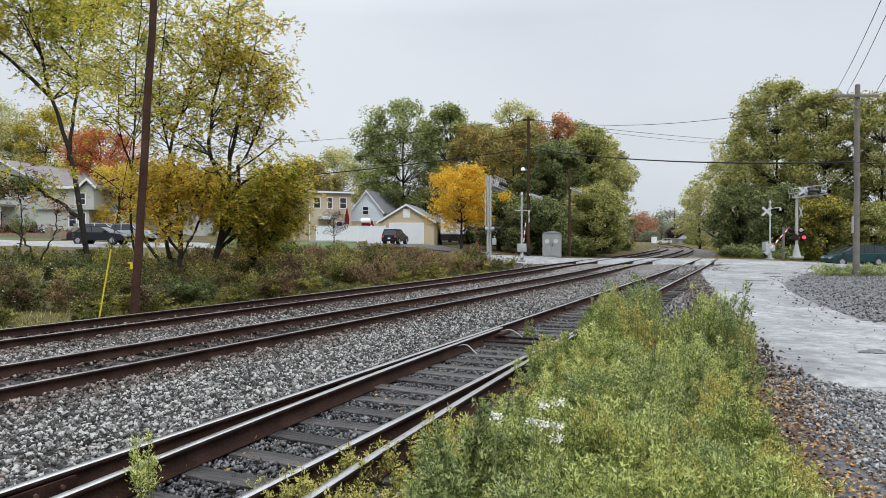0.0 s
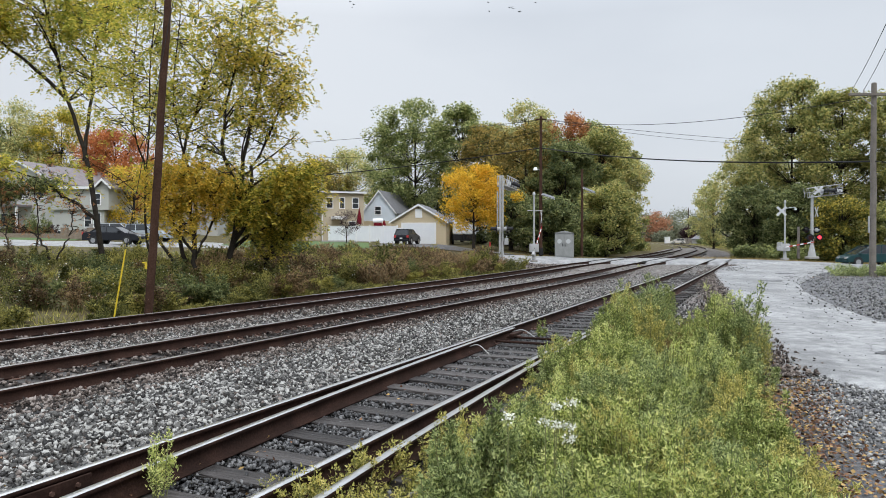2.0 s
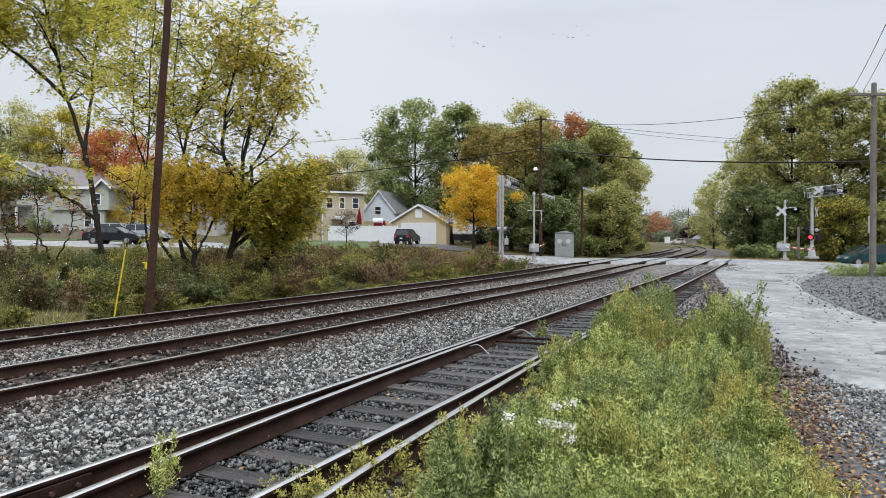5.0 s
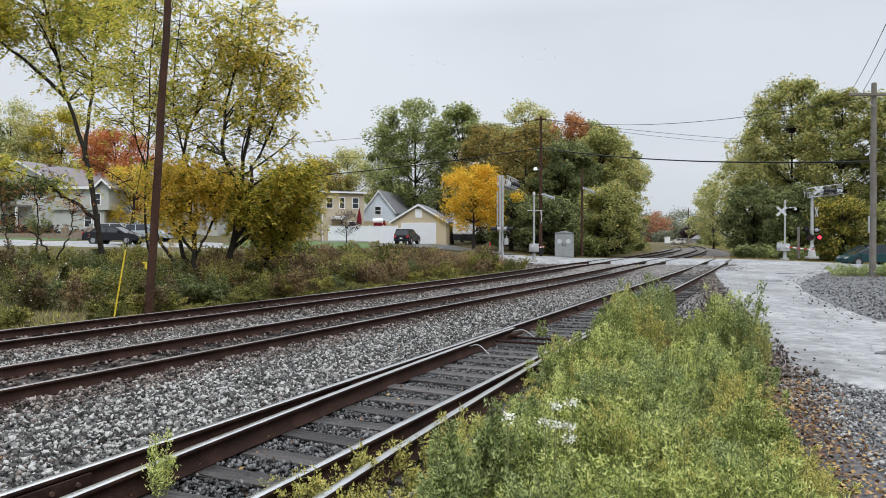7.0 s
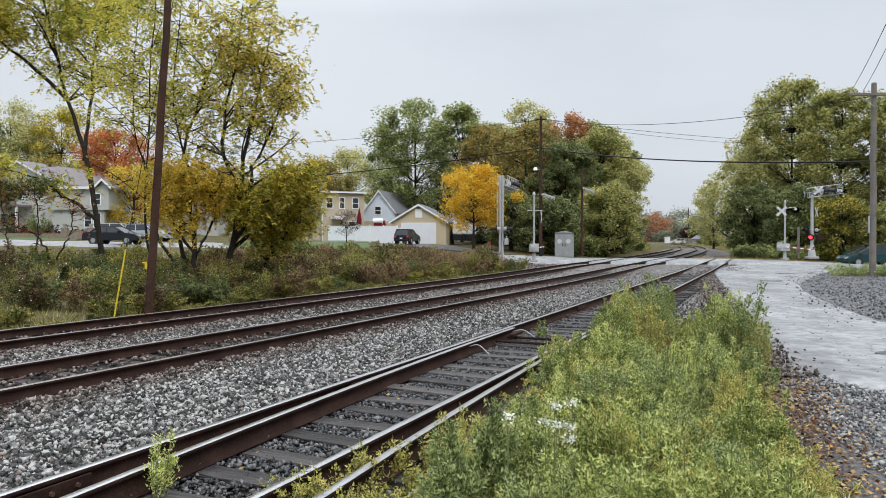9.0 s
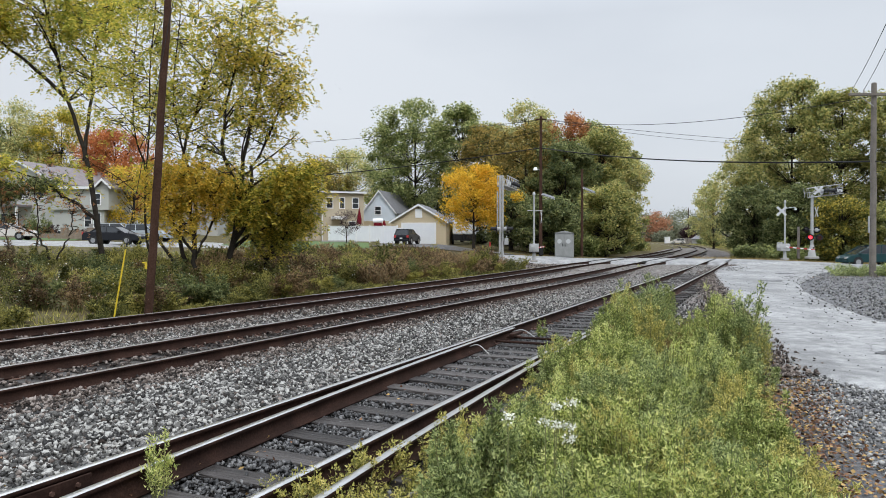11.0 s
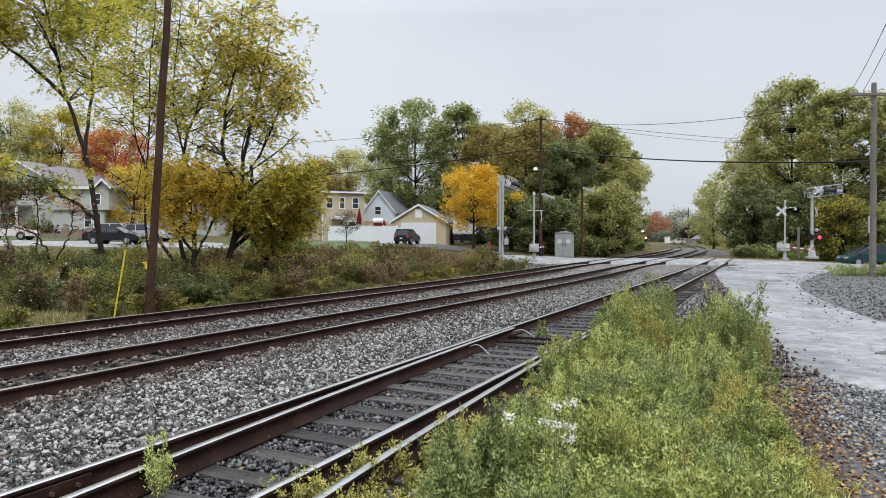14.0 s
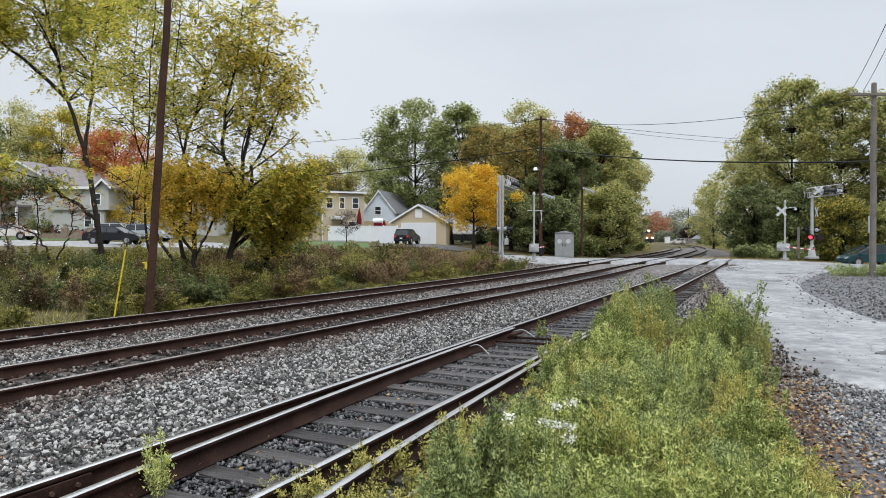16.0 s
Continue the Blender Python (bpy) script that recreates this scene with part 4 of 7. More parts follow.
def near_tree(stems, crown, leaf, label, seed, size=0.17, per=70, twigs=9, clusters=1.0, radius=0.13, spread=0.42, name="tree", drop=0.5, category="tree", weights=()):
    """A slender tree: leaning stems, forking limbs and twigs, and leaves hung in loose sprays along them."""
    rng = np.random.default_rng(seed)
    b = np.array(stems[0][0], float)
    root = thing(name, pose(b[0], b[1], b[2] - 0.1), label, category)
    pieces, tips = [], []
    for number, st in enumerate(stems):
        P = hermite(np.array(st) - b, 16)
        P[1:-1] += rng.normal(0, 0.035, (14, 3))
        rad = radius * np.linspace(1, 0.16, 16) * (1.0 if st is stems[0] else 0.72)
        pieces.append(tube(P, rad, 8))
        H = P[-1, 2] - P[0, 2]
        for k in range(int(twigs * (weights[number] if weights else 1))):
            f = rng.uniform(crown, 1.0)
            i = int(f * 15)
            p0 = P[i]
            a = rng.uniform(0, 2 * np.pi)
            ln = H * rng.uniform(0.12, 0.27) * (1.25 - 0.55 * f)
            d = np.array((np.cos(a), np.sin(a), rng.uniform(0.25, 1.0)))
            p2 = p0 + d * ln
            p1 = (p0 + p2) / 2 + rng.normal(0, 0.12, 3) + (0, 0, 0.08 * ln)
            Q = hermite([p0, p1, p2], 7)
            pieces.append(tube(Q, rad[i] * np.linspace(0.6, 0.12, 7), 5))
            for g in range(7):
                j = rng.integers(2, 7)
                a2 = rng.uniform(0, 2 * np.pi)
                e = Q[j] + np.array((np.cos(a2), np.sin(a2), rng.uniform(-0.3, 0.7))) * ln * rng.uniform(0.2, 0.5)
                pieces.append(tube(hermite([Q[j], (Q[j] + e) / 2 + rng.normal(0, 0.05, 3), e], 4), np.linspace(0.016, 0.005, 4), 4))
                tips.append(e)
            tips.append(p2)
    V, F = join(pieces)
    part("trunk", npmesh("trunk", V, F, M_BARK, True), None, root, "dark slender stems and limbs")
    T = np.array(tips)
    # compound leaves: each tip bears a few drooping fronds with paired leaflets
    n = int(per * clusters)
    O = np.repeat(T, n, 0) + rng.normal(size=(len(T) * n, 3)) * (spread, spread, spread * 0.75)
    A = rng.normal(size=(len(O), 3)) * (1, 1, 0.45) - (0, 0, drop)
    A /= np.linalg.norm(A, axis=1)[:, None]
    S = np.cross(A, (0, 0, 1.0)) + 1e-6
    S /= np.linalg.norm(S, axis=1)[:, None]
    C, D = [], []
    for k in range(5):
        for sgn in (-1, 1):
            q = O + A * size * (0.25 + 0.32 * k)
            q[:, 2] -= 0.05 * size * k * k
            C.append(q)
            D.append(S * sgn + A * 0.7 + (0, 0, -0.25) + rng.normal(0, 0.25, O.shape))
    V, F = leaves(rng, np.concatenate(C), size * 0.75, size * 0.36, 0, 1, np.concatenate(D))
    part("crown", npmesh("crown", V, F, leaf), None, root)
    return root


near_tree([[(-14.98, 31, 1.18), (-15.72, 31, 5.52), (-16.52, 31, 8.25), (-16.78, 30, 11.40), (-17.38, 30, 14.04)],
           [(-15.72, 31, 5.28), (-15.60, 31.3, 7.76), (-15.35, 31.5, 10.73), (-14.73, 32, 13.71)],
           [(-16.52, 31, 8.00), (-17.96, 30.5, 9.49), (-19.20, 30, 10.73), (-20.44, 30, 13.21)],
           [(-15.23, 31, 2.67), (-16.22, 30.6, 3.54), (-17.21, 30, 4.41), (-18.95, 29.6, 4.78)]],
          0.5, M_LEAF_LOCUST, "leaning slender tree with yellow-green autumn leaves", 81, 0.23, 6, 18, spread=0.36, radius=0.125, weights=(1.1, 1.0, 1.1, 0.2))
near_tree([[(-9.70, 27, 0.27), (-10.02, 27, 2.21), (-9.81, 27, 5.45), (-8.83, 27, 8.26), (-7.65, 27, 10.64)],
           [(-9.91, 27, 0.49), (-11.10, 27.4, 2.00), (-11.64, 27.6, 4.59), (-12.29, 28, 6.75), (-11.97, 28, 11.50)],
           [(-9.48, 27, 0.49), (-9.37, 26.6, 3.51), (-10.02, 26.4, 6.75), (-9.48, 26, 11.72)],
           [(-9.81, 27, 0.38), (-11.10, 26.5, 1.57), (-10.78, 26, 6.53), (-10.45, 26, 12.15)]],
          0.5, M_LEAF_LOCUST, "clump of slender stems with sparse yellow-green leaves", 82, 0.21, 3, 17, spread=0.32, radius=0.095)
near_tree([[(-7.99, 26, 0.32), (-7.57, 26, 2.61), (-7.26, 26, 5.10), (-6.74, 26, 7.39), (-6.32, 26, 9.47)],
           [(-7.57, 26, 2.40), (-6.84, 26.3, 4.90), (-6.12, 26.6, 6.77), (-5.70, 27, 8.22)],
           [(-7.47, 26, 3.23), (-7.99, 25.7, 5.31), (-7.57, 25.5, 7.60), (-7.05, 25, 10.10)],
           [(-7.78, 26, 1.57), (-6.74, 25.5, 2.82), (-5.49, 25, 3.65), (-4.87, 25, 4.06)],
           [(-7.88, 26, 1.36), (-6.84, 26.5, 2.19), (-5.91, 27, 2.40), (-4.97, 27, 2.50)]],
          0.3, M_LEAF_OLIVE, "dense dark-limbed tree with olive-yellow leaves", 83, 0.19, 4, 18, spread=0.32, radius=0.12, weights=(1.0, 0.75, 0.9, 1.4, 1.1))
near_tree([[(-8.78, 25, 0.77), (-8.88, 25, 2.17), (-8.98, 25, 3.57), (-9.08, 25, 4.37)],
           [(-8.78, 25, 1.17), (-8.18, 25, 2.37), (-8.08, 25, 3.57), (-8.28, 25, 4.37)],
           [(-8.78, 25, 1.17), (-9.48, 25, 2.37), (-9.78, 25, 3.17), (-9.88, 25, 4.17)]],
          0.25, M_LEAF_GOLD, "young tree with golden yellow leaves", 84, 0.15, 5, 15, spread=0.25, radius=0.08)
near_tree([[(-6.78, 27, 0.70), (-6.46, 27, 1.78), (-6.13, 27, 3.29), (-6.03, 27, 4.37)],
           [(-6.78, 27, 1.03), (-5.92, 26.5, 2.00), (-5.16, 26, 2.86), (-4.84, 26, 3.51)],
           [(-6.78, 27, 1.03), (-7.43, 26.5, 2.21), (-7.65, 26, 3.29), (-7.54, 26, 4.37)]],
          0.15, M_LEAF_OLIVE, "bushy young tree with olive-yellow leaves", 86, 0.15, 4, 15, spread=0.28, radius=0.07)
near_tree([[(-16.15, 29, 0.98), (-16.38, 29, 1.56), (-16.91, 29, 2.07), (-17.96, 29, 2.44), (-18.77, 29, 2.60)],
           [(-16.80, 29, 0.98), (-16.61, 29, 2.26), (-16.75, 29, 3.88), (-16.56, 29, 5.27)],
           [(-17.72, 29, 0.98), (-17.91, 29, 2.02), (-18.07, 29, 3.18), (-18.30, 29, 4.11)],
           [(-15.87, 29, 0.98), (-15.29, 29, 2.02), (-15.17, 29, 2.95), (-14.71, 29, 3.88)]],
          0.3, M_LEAF_RUST, "nearly bare tangled sapling with thin dark stems", 88, 0.09, 1, 9, spread=0.15, radius=0.05, name="sapling")
near_tree([[(-19.54, 30, 0.84), (-19.30, 30, 2.46), (-18.34, 30, 3.65), (-17.14, 30, 4.0), (-16.13, 30, 3.75)],
           [(-19.30, 30, 2.08), (-18.82, 29.6, 3.45), (-18.10, 29.4, 3.75), (-17.38, 29.2, 3.65)]],
          0.45, M_LEAF_DARK, "arching limb with dark green leaves", 89, 0.14, 5, 11, spread=0.2, radius=0.06)


# ---- poles, wires and crossing signals ----
def pole(x, y, z, top, r0, r1, material, label, lean=(0.0, 0.0), name="utility_pole"):
    root = thing(name, pose(x, y, z), label, "utility pole")
    h = top - z
    P = np.array([(lean[0] * f, lean[1] * f, h * f) for f in np.linspace(0, 1, 12)])
    P[1:-1, :2] += np.random.default_rng(int(abs(x) * 10)).normal(0, 0.012, (10, 2))
    V, F = tube(P, np.linspace(r0, r1, 12), 14)
    part("post", npmesh("post", V, F, material, True), None, root)
    part("cap", rodded((P[-1][0], P[-1][1], h - 0.02), (P[-1][0], P[-1][1], h + 0.03), r1 * 0.98, r1 * 0.7), material, root)
    return root


p = pole(-7.60, 18.2, -0.3, 9.6, 0.108, 0.085, M_POLE, "tall dark brown leaning wooden utility pole beside the track", (0.62, 0.1))
part("marker_tag", boxed(-0.09, 0.02, -0.16, -0.125, 1.36, 1.40), M_YELLOW, p, "small yellow tag")
part("marker_tag", boxed(-0.03, 0.03, -0.15, -0.128, 1.22, 1.36), M_YELLOW, p, "small yellow tag")
g = thing("guy_wire_guard", pose(-8.04, 17.2, -0.35), "bright yellow plastic guy wire guard in the brush", "wire guard")
part("guard", rodded((0, 0, 0), (0.31, 0.0, 1.78), 0.019, 0.019), M_YELLOW, g)
part("guy_wire", rodded((0.31, 0.0, 1.78), (1.5, 0.6, 9.2), 0.008), M_BLACK, g, "thin steel wire")

p = pole(21.92, 36, -0.35, 9.65, 0.165, 0.125, M_POLEGREY, "tall grey weathered wooden utility pole with crossarms")
part("crossarm", boxed(-1.35, 1.0, -0.2, -0.08, 9.35, 9.48, 0.01), M_POLEGREY, p)
for bx in (-1.25, -0.6, 0.55, 0.9):
    part("insulator", rodded((bx, -0.14, 9.48), (bx, -0.14, 9.66), 0.045, 0.03), M_CONCRETE, p, "grey insulator")
part("brace", rodded((-0.85, -0.14, 9.36), (-0.1, -0.16, 8.8), 0.018), M_ALU, p)
part("meter_box", boxed(-0.235, -0.185, -0.06, 0.06, 2.4, 3.25, 0.01), M_ALU, p, "narrow grey metal box")
p = pole(9.13, 66, 0.1, 13.25, 0.17, 0.12, M_POLE, "dark brown wooden utility pole behind the crossing")
part("crossarm", boxed(-0.5, 0.5, -0.06, 0.06, 12.8, 12.95, 0.01), M_POLE, p)
part("lamp_bracket", rodded((0, 0, 8.1), (-0.55, -0.3, 8.35), 0.03), M_ALU, p)
part("lamp_head", rodded((-0.55, -0.3, 8.1), (-0.55, -0.3, 8.4), 0.24, 0.12), M_WHITE, p, "pale round street lamp head")
part("junction_box", boxed(-0.2, 0.2, -0.3, -0.17, 0.2, 0.9, 0.03), M_BLACK, p, "black box at the pole's foot")
p2 = pole(13.38, 68, 0.15, 8.54, 0.13, 0.10, M_POLE, "brown wooden pole carrying a solar panel")
for pp, hz, tilt in ((p, 6.23, 20), (p2, 6.91, 24)):
    q = part("solar_panel", boxed(0, 1.2, -0.4, 0.4, -0.02, 0.02, 0.006), M_GLASS, pp, "solar panel with a pale frame")
    q.matrix_basis = pose(0.1, -0.15, hz - 0.3, 19, tilt - 2, 0)
    f = part("panel_frame", boxed(-0.03, 1.23, -0.43, 0.43, -0.035, -0.022), M_WHITE, q)
    part("panel_arm", rodded((0, 0, hz - 0.8), (0.9, -0.15, hz - 0.75), 0.025), M_ALU, pp)
pole(79.86, 230, 0.6, 12.49, 0.16, 0.11, M_POLE, "far wooden utility pole beside the tracks")
pole(33.21, 66, 0.0, 2.95, 0.13, 0.12, M_POLEGREY, "short grey wooden post behind the signal", name="wooden_post")


def wire(name, a, b, sag, r, label):
    n = 24
    t = np.linspace(0, 1, n)[:, None]
    P = np.array(a) * (1 - t) + np.array(b) * t
    P[:, 2] -= sag * 4 * (t * (1 - t))[:, 0]
    V, F = tube(P, np.full(n, r), 5)
    tagged(new(name, npmesh(name, V, F, M_BLACK)), label, "overhead wire", "overhead wires")


PT, PR = (9.13, 66.0), (21.92, 36.0)
wire("overhead_cable", (PT[0], PT[1], 10.34), (PR[0], PR[1], 5.69), 0.5, 0.045, "thick black overhead cable across the road")
wire("overhead_cable", (-14.59, 60, 6.86), (PT[0], PT[1], 10.34), 0.25, 0.04, "thick black overhead cable over the street")
wire("overhead_cable", (PR[0], PR[1], 5.69), (21.98, 30, 5.09), 0.1, 0.022, "thick black overhead cable beside the lane")
wire("overhead_wire", (-25.86, 80, 12.19), (PT[0], PT[1], 12.93), 0.3, 0.018, "thin overhead wire over the street")
wire("overhead_wire", (-15.62, 80, 11.17), (PT[0], PT[1], 11.93), 0.9, 0.016, "thin overhead wire over the street")
wire("overhead_wire", (PT[0], PT[1], 13.09), (21.95, 36, 9.03), 1.0, 0.018, "thin overhead wire over the tracks")
wire("overhead_wire", (PT[0], PT[1], 12.98), (45.07, 90, 14.23), 0.3, 0.022, "thin overhead wire over the tracks")
wire("overhead_wire", (PT[0], PT[1], 12.88), (45.07, 90, 13.80), 0.5, 0.018, "thin overhead wire over the tracks")
for k, e in ((0, -1.2), (1, -0.6), (2, 0.9)):
    wire("overhead_wire", (PR[0] + e, 35.86, 9.3), (13.70 + e * 0.555, 20, 8.94), 0.15, 0.012, "thin overhead wire above the lane")


M_BLUEW_PATCH = mat("pale_grey_patch", [(0.40, 0.41, 0.41), (0.52, 0.53, 0.53)], 0.6, 3, 30, 0.05)
M_SIGN = mat("weathered_white_sign", [(0.46, 0.47, 0.48), (0.60, 0.61, 0.62)], 0.6, 3, 30, 0.05)
LENSES = []


def lamp_head(sig, x, y, z, turn, lens=None, hood=0.3):
    """A crossing lamp: backplate, housing, hood and lens, facing -y before it is turned."""
    h = part("lamp_head", rodded((0, 0.03, 0), (0, 0.0, 0), 0.30, 0.30, 24), M_BLACK, sig, "round black signal backplate")
    h.matrix_basis = pose(x, y, z, 0, 0, turn)
    part("housing", rodded((0, 0.22, 0), (0, 0.03, 0), 0.13, 0.17, 20), M_ALU, h)
    bm = bmesh.new()
    seg = 16
    pts = [(0.17 * math.cos(a), 0.17 * math.sin(a)) for a in np.linspace(-0.5, math.pi + 0.5, seg)]
    for s, t in zip(pts, pts[1:]):
        vs = [bm.verts.new((s[0], 0, s[1])), bm.verts.new((t[0], 0, t[1])), bm.verts.new((t[0], -hood, t[1] * 0.95)), bm.verts.new((s[0], -hood, s[1] * 0.95))]
        bm.faces.new(vs)
    bmesh.ops.remove_doubles(bm, verts=bm.verts, dist=0.001)
    bmesh.ops.solidify(bm, geom=list(bm.faces), thickness=0.008)
    part("hood", bm, M_BLACK, h)
    if lens is None:
        part("lens", rodded((0, -0.01, 0), (0, -0.03, 0), 0.15, 0.145, 20), M_UNLIT, h, "dark red lens")
    else:
        me = bpy.data.meshes.new("lens")
        bm = rodded((0, 0.012, 0), (0, -0.012, 0), 0.158, 0.158, 24)
        bm.to_mesh(me)
        bm.free()
        me.materials.append(M_UNLIT)
        me.materials.append(M_LIT)
        for pg in me.polygons:
            pg.material_index = 1 if pg.center.y < -0.011 else 0
        q = part("lens", me, None, h, "red lens that flashes")
        q.matrix_basis = pose(0, -0.19, 0)
        LENSES.append((q, lens))
    return h


def crossbuck(sig, x, y, z, turn, size=1.2):
    for a in (45, -45):
        b = part("crossbuck_board", boxed(-size / 2, size / 2, -0.012, 0.012, -0.095, 0.095, 0.006), M_SIGN, sig, "white crossbuck board")
        b.matrix_basis = pose(x, y + (0.0 if a > 0 else 0.026), z, 0, 0, turn) @ pose(0, 0, 0, 0, a, 0)


def truss(sig, m, length, w=0.7, hgt=0.75):
    """A cantilever arm of thin bars along x, with a railing."""
    bm = bmesh.new()
    n = int(length / 0.8) + 1
    for yy in (-w / 2, w / 2):
        for zz in (0, hgt):
            rod(bm, (0, yy, zz), (length, yy, zz), 0.035, seg=8)
        for i in range(n):
            xx = length * i / (n - 1)
            rod(bm, (xx, yy, 0), (xx, yy, hgt), 0.022, seg=6)
            if i < n - 1:
                rod(bm, (xx, yy, 0), (xx + length / (n - 1), yy, hgt), 0.016, seg=6)
    for i in range(n):
        xx = length * i / (n - 1)
        rod(bm, (xx, -w / 2, 0), (xx, w / 2, 0), 0.022, seg=6)
    a = part("cantilever_arm", bm, M_ALU, sig, "silver lattice arm")
    a.matrix_basis = m
    wk = part("walkway", boxed(0, length, -w / 2 + 0.04, w / 2 - 0.04, 0.03, 0.06), M_ALU, a)
    return a


def gate(x, y, z, top, arm_turn, label, left):
    root = thing("crossing_gate", pose(x, y, z), label, "crossing gate", "crossing gates")
    H = top - z
    part("mast", rodded((0, 0, 0.1), (0, 0, H), 0.07, 0.062, 16), M_ALU, root)
    part("base", boxed(-0.25, 0.25, -0.25, 0.25, 0, 0.14, 0.03), M_CONCRETE, root)
    part("base_collar", rodded((0, 0, 0.13), (0, 0, 0.75), 0.15, 0.11, 16), M_ALU, root)
    part("finial", rodded((0, 0, H), (0, 0, H + 0.2), 0.12, 0.06, 14), M_ALU, root)
    b = part("gate_mechanism", boxed(-0.32, 0.32, -0.28, 0.28, 0.72, 1.32, 0.04), M_ALU, root, "grey metal drive box")
    part("door", boxed(-0.2, 0.2, -0.30, -0.28, 0.82, 1.22, 0.01), M_ALU, b)
    part("latch", rodded((0.0, -0.33, 1.0), (0.0, -0.3, 1.0), 0.03), M_BLACK, b)
    arm = part("gate_arm", boxed(-0.55, -0.1, -0.04, 0.04, -0.09, 0.09, 0.01), M_ALU, root, "red and white striped gate arm")
    part("counterweight", boxed(-0.78, -0.5, -0.1, 0.1, -0.16, 0.16, 0.03), M_ALU, arm)
    for i in range(8):
        part("stripe", boxed(-0.1 + i * 0.28, 0.18 + i * 0.28, -0.018, 0.018, -0.046 + 0.0015 * i, 0.046 - 0.0015 * i), (M_WHITE, M_RED)[i % 2], arm)
    part("arm_lamp", rodded((2.05, 0, 0.08), (2.05, 0, 0.2), 0.05, 0.045), M_UNLIT, arm, "small red arm lamp")
    return root, arm


GL = (6.57, 51.0, 0.12)
gate_l, arm_l = gate(*GL, 4.98, 0, "raised crossing gate on a silver mast beside the road", True)
part("bell_bracket", rodded((-0.5, 0, 3.71), (0.6, 0, 3.71), 0.025), M_ALU, gate_l)
crossbuck(gate_l, 0.55, 0.1, 3.26, 88, 1.1)
part("id_plate", boxed(-0.06, 0.06, -0.10, -0.085, 0.30, 0.45), M_YELLOW, gate_l, "small yellow plate")
GR = (28.07, 58.0, 0.1)
gate_r, arm_r = gate(*GR, 4.79, 0, "crossing gate with a white crossbuck beside the road", False)
crossbuck(gate_r, -0.32, -0.12, 3.99, -25, 0.98)
part("bell_bracket", rodded((0, 0, 4.22), (0.95, 0.2, 4.32), 0.03), M_ALU, gate_r)
part("bell", rodded((0.95, 0.2, 4.08), (0.95, 0.2, 4.32), 0.12, 0.05), M_ALU, gate_r)
part("cage", boxed(-0.5, -0.34, -0.35, 0.35, 0.75, 1.45, 0.03), M_ALU, gate_r)

cl = thing("cantilever_signal", pose(4.12, 50, 0.08), "silver cantilever crossing signal with lamps seen from the side", "crossing signal", "crossing signals")
for e in (-0.09, 0.09):
    part("mast_leg", rodded((e, 0, 0.1), (e, 0, 6.2), 0.085, 0.08, 14), M_ALU, cl)
part("base_plate", boxed(-0.45, 0.45, -0.45, 0.45, 0, 0.14, 0.03), M_CONCRETE, cl)
for k in range(13):
    part("rung", boxed(-0.10, 0.10, -0.1, -0.07, 0.4 + 0.45 * k, 0.47 + 0.45 * k), M_ALU, cl)
truss(cl, pose(0.1, 0.2, 5.45, 0, 0, 74), 4.4)
for d in (1.8, 2.8, 3.8):
    lamp_head(cl, 0.1 + d * 0.276 + 0.3, 0.2 + d * 0.961, 5.75, 90)
crossbuck(cl, -0.25, -0.05, 3.9, 86, 1.2)
part("lamp_bracket", rodded((-0.6, 0, 2.44), (0.65, 0, 2.44), 0.035), M_ALU, cl)
for e, tu in ((-0.35, -90), (0.38, 90), (-0.3, 90), (0.42, -90)):
    lamp_head(cl, e, -0.25 if abs(tu) == 90 and e in (-0.35, 0.38) else 0.3, 2.40, tu, None, 0.42)
part("control_box", boxed(0.22, 0.5, -0.15, 0.15, 1.3, 1.75, 0.02), M_ALU, cl, "small grey box")
part("pipe", rodded((-0.27, -0.05, 2.6), (-0.27, -0.05, 5.1), 0.05), M_ALU, cl)

cr = thing("cantilever_signal", pose(33.43, 64, 0.08), "silver cantilever crossing signal with flashing red lamps", "crossing signal", "crossing signals")
part("base_plate", boxed(-0.45, 0.45, -0.45, 0.45, -0.05, 0.16, 0.04), M_CONCRETE, cr)
part("mast_flare", rodded((0, 0, 0.15), (0, 0, 1.2), 0.36, 0.16, 18), M_ALU, cr)
part("mast", rodded((0, 0, 1.1), (0, 0, 5.73), 0.135, 0.12, 18), M_ALU, cr)
tr = truss(cr, pose(-0.3, 0, 5.48, 0, -7, -12), 2.75, 0.6, 0.85)
part("handrail", rodded((-0.3, 0.2, 0.45), (3.0, 0.2, 0.55), 0.025), M_ALU, tr)
part("rail_post", rodded((-0.28, 0.2, 0.0), (-0.28, 0.2, 0.9), 0.025), M_ALU, tr)
crossbuck(cr, 0.31, -0.5, 6.09, -15, 0.95)
for e in (14, 21, 28, 35, 41):
    lamp_head(cr, 0.05 * e, -0.7, 6.04, 60 if e < 30 else -150, None, 0.4)
crossbuck(cr, 0.46, 0.1, 4.20, 80, 1.25)
part("lamp_bracket", rodded((-0.7, 0, 2.56), (0.75, 0, 2.56), 0.035), M_ALU, cr)
part("lamp_bracket", rodded((-0.6, 0, 1.84), (0.6, 0, 1.84), 0.035), M_ALU, cr)
lamp_head(cr, -0.61, -0.2, 2.56, -70)
lamp_head(cr, 0.46, 0.1, 2.56, 160)
lamp_head(cr, -0.31, -0.32, 1.89, -25, "left")
lamp_head(cr, 0.51, -0.32, 1.89, -25, "right")

